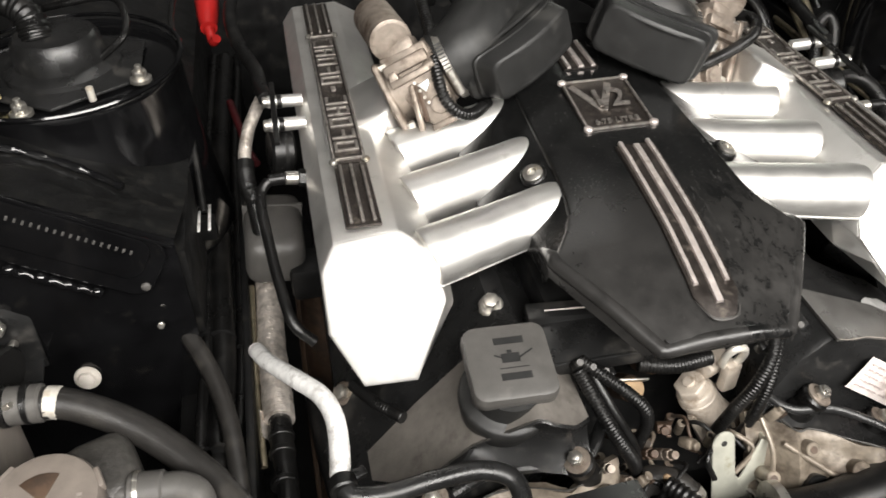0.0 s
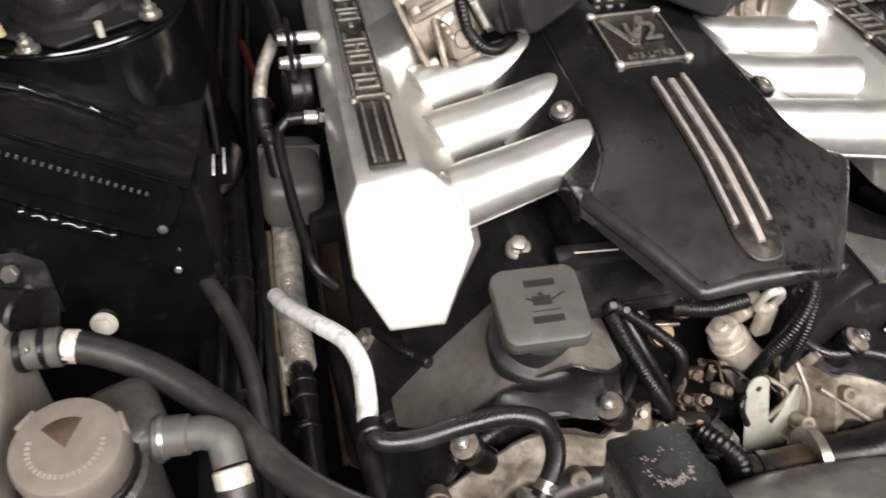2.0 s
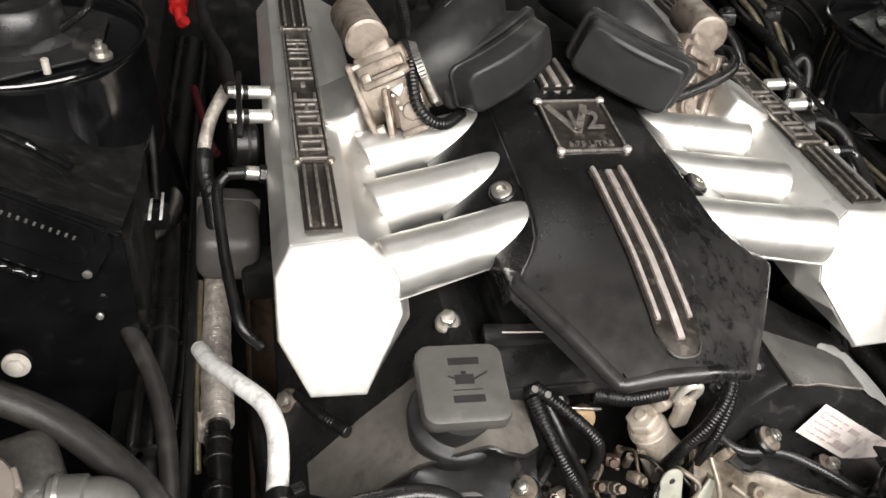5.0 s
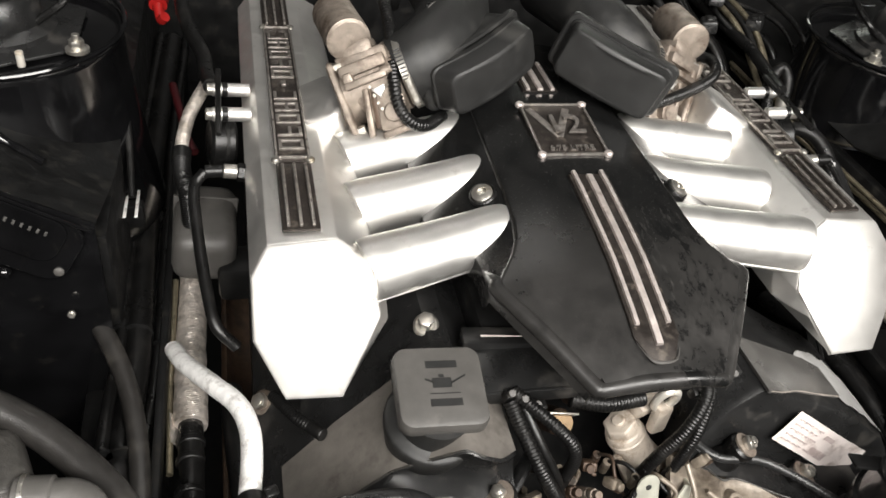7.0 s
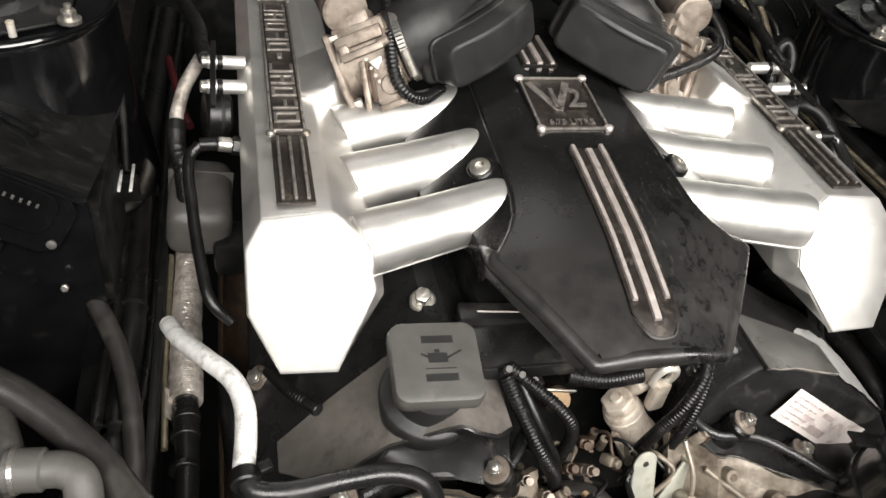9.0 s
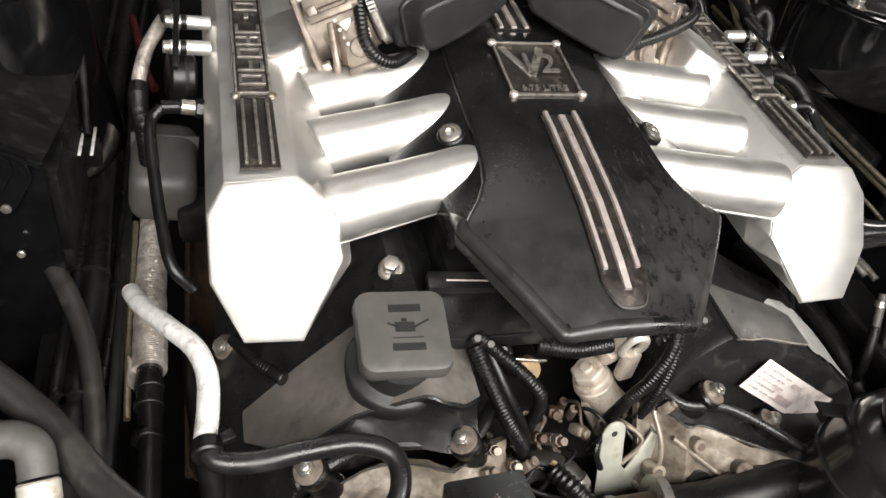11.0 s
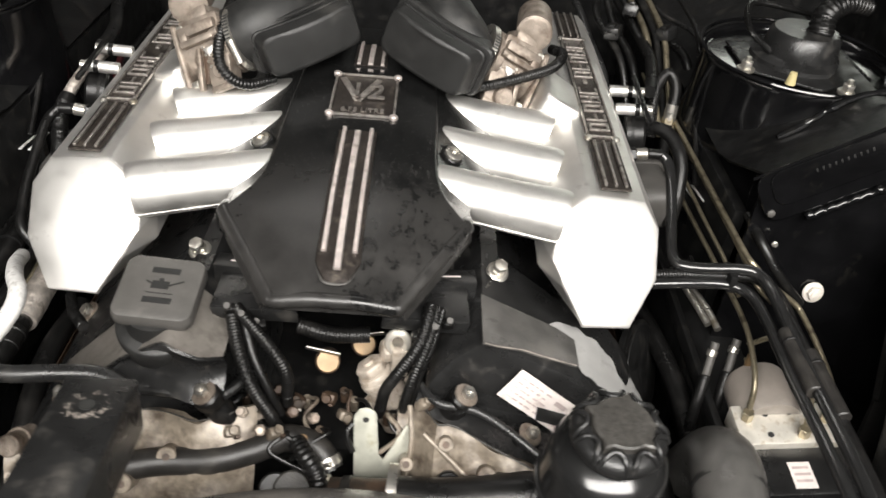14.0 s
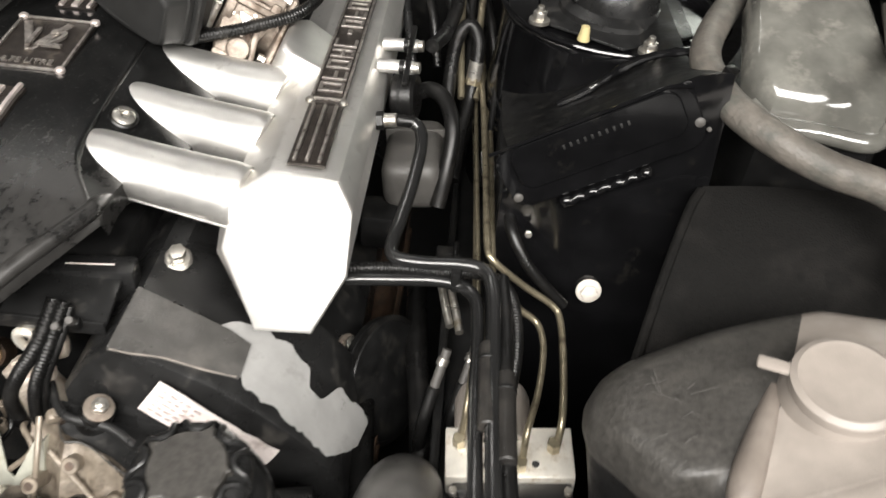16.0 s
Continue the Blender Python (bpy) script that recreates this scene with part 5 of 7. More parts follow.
def latch_bracket():
    t = thing("latch_bracket", "black steel channel bracket with chipped paint round its hole", "bracket", (-0.205, -0.5, 0.8))
    m = pose(-0.210, -0.392, 0.924, -9, 0, 3)
    part("top", box((0.066, 0.26, 0.004), m @ Matrix.Translation((0, -0.13, 0)), 0.0015), "black", t)
    for dx in (-0.033, 0.033):
        part("side", box((0.004, 0.26, 0.06), m @ Matrix.Translation((dx, -0.13, -0.029)), 0.0015), "black", t)
    part("end", box((0.062, 0.004, 0.055), m @ Matrix.Translation((0, -0.002, -0.028)), 0.0015), "black", t)
    part("leg", box((0.05, 0.03, 0.16), m @ Matrix.Translation((0, -0.22, -0.09)), 0.004), "dim", t)
    part("hole", lathe([(0.0075, 0), (0.0075, 0.0006), (0.005, 0.0007)], m @ Matrix.Translation((0, -0.042, 0.002)), 20), "hole_dark", t, "dark bolt hole")
    rnd = random.Random(4)
    for k in range(105):
        a = rnd.uniform(0, 2 * math.pi) if k < 50 else rnd.gauss(-1.3, 0.55)
        r = rnd.gauss(0.0185, 0.0024)
        sz = rnd.uniform(0.0004, 0.0011 if k < 50 else 0.0016)
        part("chip", prism([(sz * math.cos(q) * rnd.uniform(0.5, 1.3), sz * math.sin(q) * rnd.uniform(0.5, 1.3)) for q in (0, 1.2, 2.4, 3.7, 5.0)], 0.0003, m @ Matrix.Translation((r * math.cos(a), -0.042 + r * math.sin(a) * 0.9, 0.0022)), 0), "tank", t)
    return t


latch_bracket()


# ---- both sides of the engine ----
def rail_fittings(s):
    for k, y in enumerate((0.352, 0.282)):
        t = thing("vacuum_stub", "short silver tube on the manifold flank", "pipe stub", (s * 0.44, y, 0.93), "manifold stubs")
        part("stub", rod((s * 0.415, y + 0.003, 0.934), (s * 0.468, y - 0.002, 0.938), 0.0098, 20), "satin", t)
        part("strap", rod((s * 0.447, y, 0.936), (s * 0.455, y - 0.001, 0.937), 0.0108, 20), "rubber", t)
        part("tip", rod((s * 0.466, y - 0.002, 0.938), (s * 0.476, y - 0.003, 0.939), 0.0085, 18), "steel", t)
    t = thing("manifold_sensor", "steel sensor with black connector on the manifold flank", "sensor", (s * 0.445, 0.18, 0.91), "manifold sensors")
    part("hex", rod((s * 0.425, 0.182, 0.905), (s * 0.437, 0.182, 0.907), 0.0125, 6), "rubber", t)
    part("barrel", rod((s * 0.437, 0.182, 0.907), (s * 0.455, 0.181, 0.91), 0.0095, 18), "steel", t)
    part("plug", rod((s * 0.455, 0.181, 0.91), (s * 0.478, 0.180, 0.91), 0.0085, 16), "rubber", t)
    t = thing("valve_unit", "black round valve unit between manifold tubes", "valve", (s * 0.455, 0.29, 0.87), "valve units")
    part("drum", rod((s * 0.44, 0.29, 0.885), (s * 0.475, 0.285, 0.89), 0.034, 24), "rubber", t)
    part("ring", rod((s * 0.452, 0.29, 0.886), (s * 0.458, 0.289, 0.887), 0.036, 24), "dim", t)
    part("strap", box((0.008, 0.16, 0.008), pose(s * 0.459, 0.30, 0.948, 4, 0, 0), 0.002), "rubber", t)
    t = thing("actuator_box", "dusty grey-black rounded actuator box beside the manifold", "actuator", (s * 0.485, 0.22, 0.74), "actuators")
    m = pose(s * 0.487, 0.225, 0.775, 0, s * -6, 0) if s < 0 else pose(0.480, 0.245, 0.800, 0, -6, 0)
    part("case", box((0.088, 0.145, 0.08), m, 0.022, seg=4), "cap", t)
    part("seam", box((0.091, 0.006, 0.083), m @ Matrix.Translation((0, 0.03, 0)), 0.0025), "cap", t)
    part("mount", box((0.06, 0.06, 0.06), pose(s * 0.44, 0.17, 0.74), 0.01), "dim", t)
    if s < 0:
        hose("vacuum_hose", [(s * 0.478, 0.180, 0.91), (s * 0.492, 0.160, 0.895), (s * 0.486, 0.08, 0.868), (s * 0.478, 0.02, 0.848), (s * 0.468, -0.022, 0.825), (s * 0.445, -0.035, 0.80)], 0.0074, "thin black vacuum hose from the manifold sensor", "rubber")


for s in (-1, 1):
    rail_fittings(s)

# wiring to the throttle motors
conduit("conduit", [(-0.205, 0.45, 1.06), (-0.223, 0.36, 1.072), (-0.224, 0.315, 1.062), (-0.228, 0.255, 1.044), (-0.229, 0.215, 1.021), (-0.224, 0.195, 0.999), (-0.207, 0.190, 0.978), (-0.182, 0.200, 0.966), (-0.150, 0.235, 0.962)], 0.0076, rib=0.0013, pitch=0.0054, label= "black corrugated conduit looping past the throttle body", group=G, ends=False)
conduit("conduit", [(0.135, 0.250, 0.958), (0.170, 0.250, 0.967), (0.209, 0.256, 0.976), (0.252, 0.269, 0.985), (0.293, 0.290, 0.993), (0.312, 0.314, 0.999), (0.319, 0.346, 0.999), (0.312, 0.366, 0.994)], 0.0078, "black corrugated conduit looping past the throttle body", group=G)
t = thing("connector", "black plug on the throttle motor", "connector", (-0.19, 0.44, 1.05))
part("shell", box((0.03, 0.045, 0.03), pose(-0.212, 0.405, 1.068, 20, 0, 10), 0.005), "rubber", t)
part("latch", box((0.012, 0.03, 0.006), pose(-0.212, 0.402, 1.086, 20, 0, 10), 0.002), "rubber", t)

# ---- west side ----
foil = thing("insulated_pipe", "pipe wrapped in wrinkled torn foil insulation", "insulated pipe", (-0.512, 0.1, 0.62))
part("foil_sleeve", tube([(-0.520, 0.43, 0.700), (-0.512, 0.34, 0.672), (-0.512, 0.24, 0.650), (-0.514, 0.12, 0.642), (-0.512, 0.03, 0.640), (-0.511, -0.02, 0.640)], (0.019, 0.0205, 0.0205, 0.021, 0.0215, 0.0225), 24, 14, rib=0.0007, pitch=0.0032, wob=0.06), "foil", foil, smooth=50)
part("torn_flap", box((0.018, 0.045, 0.0012), pose(-0.531, -0.025, 0.642, 10, 60, 12), 0), "foil", foil)
part("black_end", tube([(-0.511, -0.015, 0.640), (-0.509, -0.07, 0.640), (-0.506, -0.12, 0.640), (-0.505, -0.22, 0.638), (-0.50, -0.36, 0.63)], (0.0165, 0.0165, 0.0145, 0.014, 0.014), 18, 8), "rubber", foil)
for y in (-0.045, -0.072, -0.12):
    part("ring", rod((-0.510, y, 0.640), (-0.5095, y - 0.009, 0.640), 0.0185, 18), "rubber", foil)

for i, (x, z, r, lab) in enumerate(((-0.585, 0.68, 0.0185, "thick black loom running along the chassis rail"), (-0.562, 0.655, 0.008, "black pipe running along the chassis rail"), (-0.607, 0.69, 0.009, "black pipe running along the chassis rail"))):
    t = hose("loom", [(x + 0.02, 0.95, z + 0.05), (x + 0.004, 0.62, z + 0.02), (x + 0.006 * math.sin(i), 0.30, z), (x + 0.004, 0.08, z - 0.005), (x - 0.004, -0.10, z - 0.015), (x + 0.006, -0.40, z - 0.03)], r, lab, "rubber", "cable loom", group="looms on the chassis rail")
    for y in (0.40, 0.12, -0.09):
        part("cable_tie", lathe([(r * 1.05, -0.002), (r * 1.18, -0.002), (r * 1.18, 0.002), (r * 1.05, 0.002)], basis((x + 0.002, y, z - 0.002), (1, 0, 0), (0, 1, 0)), 18), "dim", t)
hose("thin_pipe", [(-0.538, 0.25, 0.66), (-0.54, 0.05, 0.64), (-0.537, -0.03, 0.64), (-0.535, -0.09, 0.635)], 0.0045, "thin copper-coloured pipe beside the foil", "brake", "pipe")
hose("drain_hose", [(-0.672, 0.15, 0.80), (-0.645, 0.11, 0.775), (-0.612, 0.06, 0.745), (-0.585, 0.0, 0.725), (-0.568, -0.07, 0.70), (-0.56, -0.16, 0.66)], 0.0125, "dusty grey-black hose in front of the wheelhouse", "hose")
hose("top_hose", [(-0.775, -0.148, 0.893), (-0.735, -0.152, 0.893), (-0.695, -0.158, 0.887), (-0.632, -0.187, 0.866), (-0.571, -0.240, 0.843), (-0.52, -0.305, 0.828), (-0.459, -0.355, 0.82), (-0.36, -0.40, 0.80)], 0.0168, "thick dusty black coolant hose from the expansion tank", "hose", clamps=(0.07,))


def expansion_tank():
    t = thing("expansion_tank", "dusty grey plastic coolant expansion tank with moulded panel", "expansion tank", (-0.87, -0.30, 0.6))
    part("body", box((0.21, 0.42, 0.30), pose(-0.872, -0.305, 0.785, 0, 3, 4), 0.034, seg=5), "tank", t)
    m = pose(-0.865, -0.33, 0.9365, 0, 3, 4)
    rp = part("raised_panel", box((0.15, 0.12, 0.004), m @ Matrix.Translation((0.0, 0.0, 0.001)), 0.0015), "tank", t)
    for dx, dy, w, h in ((-0.04, 0.0, 0.05, 0.07), (0.035, 0.03, 0.035, 0.03), (0.035, -0.03, 0.035, 0.022)):
        part("moulded_frame", box((w, h, 0.003), m @ Matrix.Translation((dx, dy, 0.004)), 0.001), "tank", rp)
    part("seam", box((0.214, 0.424, 0.006), pose(-0.872, -0.305, 0.835, 0, 3, 4), 0.003), "tank", t)
    part("nozzle", rod((-0.775, -0.148, 0.893), (-0.725, -0.152, 0.893), 0.0205, 24), "cap", t)
    for x in (-0.768, -0.745):
        part("ring", rod((x, -0.149, 0.893), (x + 0.008, -0.149, 0.893), 0.0225, 24), "rubber", t)
    part("band", rod((-0.724, -0.152, 0.893), (-0.709, -0.154, 0.891), 0.0178, 12), "cream", t, "pale hexagonal hose crimp")
    part("side_boss", rod((-0.79, -0.10, 0.90), (-0.765, -0.11, 0.90), 0.03, 24), "rubber", t)
    return t


expansion_tank()


def pressure_cap():
    t = thing("coolant_bottle", "grey plastic coolant bottle with round notched cap", "coolant bottle", (-0.70, -0.285, 0.86))
    m = basis((-0.700, -0.287, 0.895), (1, 0, 0), (0.05, -0.12, 0.99))
    cp = part("cap", lathe([(0.047, -0.022), (0.049, -0.018), (0.0495, 0.006), (0.049, 0.014), (0.0465, 0.0185), (0.042, 0.0200), (0.012, 0.0200)], m, 56), "pale_cap", t, smooth=40)
    wedge = [(0.004, -0.012)] + [(0.004 + 0.030 * math.cos(radians(q)), -0.012 + 0.030 * math.sin(radians(q))) for q in range(66, 146, 10)]
    part("symbol", prism(wedge, 0.0012, m @ Matrix.Translation((-0.004, 0.008, 0.0197)), 0.0003), "brown", cp, "dark brown wedge-shaped warning mark")
    for k in range(22):
        a = radians(170 + 9 * k)
        part("print", box((0.0030, 0.0045, 0.0004), m @ Matrix.Translation((0.031 * math.cos(a), 0.031 * math.sin(a), 0.0200)) @ pose(0, 0, 0, 0, 0, math.degrees(a) - 90), 0), "tank", cp)
    for a in (20, 140, 260):
        part("grip_notch", box((0.006, 0.022, 0.012), m @ pose(0, 0, 0, 0, 0, a) @ Matrix.Translation((0.0485, 0, 0.012)), 0.002), "pale_cap", cp)
    part("neck", lathe([(0.053, -0.03), (0.053, -0.020), (0.047, -0.017)], m, 36), "rubber", t)
    part("bowl", lathe([(0.062, -0.19), (0.064, -0.06), (0.058, -0.036), (0.048, -0.028)], m, 36), "scuffed", t)
    part("shoulder", box((0.07, 0.09, 0.06), pose(-0.665, -0.235, 0.852, 0, 0, 20), 0.02, seg=3), "scuffed", t)
    return t


pressure_cap()


def elbow_fitting():
    t = thing("elbow_fitting", "grey plastic elbow with spring clip and crimped hose", "hose elbow", (-0.60, -0.27, 0.85))
    part("inlet", rod((-0.668, -0.262, 0.868), (-0.632, -0.265, 0.868), 0.0105, 18), "cap", t)
    part("socket", rod((-0.637, -0.265, 0.868), (-0.603, -0.268, 0.868), 0.0195, 24), "cap", t)
    part("clip", lathe([(0.0195, -0.002), (0.0212, -0.002), (0.0212, 0.002), (0.0195, 0.002)], basis((-0.628, -0.266, 0.868), (0, 0, 1), (1, 0, 0)), 24), "steel", t)
    part("bend", tube([(-0.606, -0.268, 0.868), (-0.588, -0.270, 0.868), (-0.574, -0.280, 0.864), (-0.570, -0.300, 0.852)], 0.0165, 20, 8), "cap", t)
    part("crimp", rod((-0.570, -0.302, 0.852), (-0.568, -0.318, 0.840), 0.0178, 12), "cream", t, "pale hexagonal hose crimp")
    part("hose_tail", tube([(-0.568, -0.316, 0.842), (-0.566, -0.350, 0.81), (-0.565, -0.39, 0.76), (-0.565, -0.43, 0.68)], 0.0178, 18, 8), "hose", t)
    return t


elbow_fitting()

redc = thing("battery_cable", "red battery cable boot on the bulkhead side", "battery cable", (-0.56, 0.65, 0.85))
part("boot", tube([(-0.567, 0.86, 0.93), (-0.566, 0.78, 0.92), (-0.565, 0.72, 0.905)], (0.024, 0.022, 0.016), 14, 8), "red", redc)
part("tail", tube([(-0.565, 0.72, 0.905), (-0.560, 0.695, 0.89), (-0.552, 0.685, 0.90)], 0.009, 12, 8), "red", redc)
part("cable", tube([(-0.545, 0.62, 0.80), (-0.53, 0.54, 0.79), (-0.518, 0.47, 0.785), (-0.505, 0.43, 0.78)], 0.007, 12, 8), "shaded_red", redc, "red cable, darkened for its shadow")
hose("fuel_hose", [(-0.512, 0.80, 0.95), (-0.520, 0.66, 0.945), (-0.505, 0.55, 0.94), (-0.483, 0.47, 0.935), (-0.478, 0.42, 0.93), (-0.470, 0.36, 0.938)], 0.0115, "black fuel hose joining the manifold tubes", "rubber")
br = thing("braided_hose", "black braided hose with bright foil elbow", "braided hose", (-0.51, 0.3, 0.85))
part("elbow", tube([(-0.478, 0.42, 0.91), (-0.490, 0.385, 0.905), (-0.503, 0.35, 0.895), (-0.512, 0.31, 0.880), (-0.514, 0.285, 0.870)], 0.0095, 14, 8, rib=0.0005, pitch=0.003), "foil", br)
part("ferrule", rod((-0.513, 0.292, 0.873), (-0.514, 0.270, 0.866), 0.0135, 18), "rubber", br)
part("braid", tube([(-0.514, 0.275, 0.868), (-0.512, 0.25, 0.858), (-0.505, 0.22, 0.845), (-0.50, 0.18, 0.80)], 0.0125, 16, 10, rib=0.0006, pitch=0.003), "rubber", br)


# ---- strut towers and wheelhouse details ----
def number_panel(s):
    t = thing("number_panel", "raised glossy black panel with a row of stamped marks", "stamped panel", (s * 0.71, 0.06, 0.9), "stamped panels")
    c = Vector((-0.7185, 0.058, 0.956)) if s < 0 else Vector((0.694, 0.058, 0.993))
    m = basis(c, Vector((s * 0.862, 0, 0.507)), (0, -1, 0.05))
    lift = 1 if s > 0 else -1  # the local y axis points up on one side and down on the other

    def at(u, v, w=0.0):
        return m @ Matrix.Translation((u, lift * v, w))

    part("panel", prism(rounded(0.122, 0.044, 0.026), 0.005, at(0, -0.021, -0.0025), 0.0022), "paint", t, smooth=14)
    fd = part("field", prism(rounded(0.104, 0.031, 0.020), 0.0026, at(0.002, -0.010, 0.0022), 0.0018), "paint", t, smooth=14)
    for k in range(19):
        if s > 0 and not 5 <= k <= 14:
            continue
        part("stamped_mark", box((0.0030, 0.0062, 0.0006), at(-0.080 + 0.0088 * k, 0.0, 0.0050), 0.0002), "bar" if s < 0 else "duct", fd)
    for u, v in ((-0.1125, -0.046), (0.117, -0.033), (0.124, -0.046)):
        r = 0.006 if u < 0.12 else 0.003
        part("screw", lathe([(r, 0), (r, 0.002), (r * 0.6, 0.0035)], at(u, v, 0.0024), 14), "cap", t)
    part("top_edge", tube([at(-0.122 + 0.0244 * k, 0.0235 - (0.010 if k == 10 else 0), 0.003) @ Vector() for k in range(11)], 0.0024, 8, 4), "paint", t)
    # wavy seam of sealer below the panel
    pts = [at(-0.066 + 0.0056 * k, -0.076 + 0.0014 * math.sin(k * 2.1), 0.001) @ Vector() for k in range(21)]
    part("sealer_bead", tube(pts, [0.0058 + 0.0007 * math.sin(k * 1.1) + (0.0016 if k in (0, 1, 19, 20) else 0) for k in range(21)], 12, 6, wob=0.25), "paint", t)
    return t


for s in (-1, 1):
    number_panel(s)
    hex_bolt("body_plug", (-0.756 if s < 0 else 0.736, 0.050, 0.714 if s < 0 else 0.754), (0, -0.96, 0.28), 0.0118, "round pale plug bolt on black wheelhouse panel", group="body bolts", h=0.008, mat="plug")
    hex_bolt("body_bolt", (s * 0.640, 0.048, 0.795 if s < 0 else 0.845), (0, -0.96, 0.28), 0.005, "small steel bolt on black wheelhouse panel", False, "body bolts", h=0.005)


def strut_top(s):
    c = Vector((s * 0.757, 0.425, 0.99))
    t = thing("strut_mount", "dark suspension strut mount with cover and cables", "strut mount", c, "strut mounts")
    part("dome", lathe([(0.085, 0.0), (0.083, 0.01), (0.066, 0.018), (0.062, 0.05), (0.055, 0.058), (0.02, 0.06)], Matrix.Translation(c), 36), "black", t)
    part("plate", prism([(0.13 * math.cos(a) * (1 if k % 2 else 0.86), 0.13 * math.sin(a) * (1 if k % 2 else 0.86)) for k, a in ((k, 2 * math.pi * k / 12) for k in range(12))], 0.005, Matrix.Translation(c - Vector((0, 0, 0.002))), 0.002), "black", t)
    part("boot", tube([c + Vector((s * 0.02, -0.01, 0.05)), c + Vector((s * 0.03, 0.01, 0.085)), c + Vector((s * 0.07, 0.03, 0.10)), c + Vector((s * 0.12, 0.05, 0.09))], (0.022, 0.02, 0.016, 0.014), 16, 8, rib=0.002, pitch=0.009), "rubber", t)
    part("cable", tube([c + Vector((-s * 0.06, -0.02, 0.02)), c + Vector((-s * 0.10, 0.0, 0.05)), c + Vector((-s * 0.08, 0.08, 0.07)), c + Vector((s * 0.0, 0.10, 0.06)), c + Vector((s * 0.08, 0.12, 0.04))], 0.0055, 10, 8), "rubber", t)
    part("seam", tube([c + Vector((0.172 * math.cos(a), 0.172 * math.sin(a), 0.012)) for a in (2 * math.pi * k / 24 for k in range(25))], 0.0035, 8, 3), "paint", t)
    return t


for s in (-1, 1):
    strut_top(s)
    for k, (x, y, z, mname) in enumerate(((0.790, 0.282, 1.0, "steel"), (0.640, 0.352, 0.998, "steel"), (0.700, 0.300, 1.0, "yellow" if s > 0 else "cream")) + (() if s > 0 else ((0.835, 0.335, 1.0, "yellow"),))):
        t = thing("strut_nut", "pale nut with stud on the strut mount", "nut", (s * x, y, z), "strut nuts")
        m = Matrix.Translation((s * x, y, z))
        if mname == "steel":
            part("washer", lathe([(0.0155, -0.004), (0.0155, 0.001), (0.012, 0.002)], m, 20), "steel", t)
            part("nut", prism([(0.0105 * math.cos(q * math.pi / 3), 0.0105 * math.sin(q * math.pi / 3)) for q in range(6)], 0.011, m @ Matrix.Translation((0, 0, 0.002)), 0.001), "steel", t)
            part("stud", rod((s * x, y, z + 0.012), (s * x, y, z + 0.021), 0.005, 12), "steel", t)
        else:
            part("cap", rod((s * x, y, z - 0.003), (s * x, y, z + 0.018), 0.009 if mname == "yellow" else 0.005, 16, r2=0.006 if mname == "yellow" else 0.005), mname, t)
    t = thing("body_fastener", "brass-coloured hex fastener on the strut tower flank", "fastener", (s * 0.61, 0.44, 0.93), "tower fasteners")
    part("hex", prism([(0.014 * math.cos(q * math.pi / 3), 0.014 * math.sin(q * math.pi / 3)) for q in range(6)], 0.012, basis((s * 0.610, 0.445, 0.93), (1, 0, 0), (s * -0.2, -0.8, 0.55)), 0.0015), "brass", t)
    part("stem", rod((s * 0.612, 0.46, 0.918), (s * 0.610, 0.445, 0.93), 0.012, 16), "brown", t)
    part("bore", rod((s * 0.6085, 0.4362, 0.9365), (s * 0.608, 0.434, 0.938), 0.006, 14), "hole_dark", t)
    hose("tower_pipe", [(s * 0.60, 0.90, 1.0), (s * 0.612, 0.62, 0.985), (s * 0.602, 0.50, 0.975), (s * 0.598, 0.44, 0.93), (s * 0.592, 0.36, 0.86), (s * 0.588, 0.28, 0.80)], 0.005, "thin black pipe down the strut tower", "rubber", "pipe", group="tower pipes")
    cl = thing("glint_clip", "pair of near-white strips painting glints on the chassis rail", "clip", (s * 0.59, 0.29, 0.77), "rail clips")
    # white strips put in for vertical glints on the steel
    for dx in (-0.008, 0.008):
        part("strip", box((0.0045, 0.085, 0.002), pose(s * 0.592 + dx, 0.295, 0.778, -8, 0, 2), 0.0006), "white_tube", cl)
    part("foot", box((0.03, 0.02, 0.04), pose(s * 0.592, 0.30, 0.755), 0.003), "dim", cl)


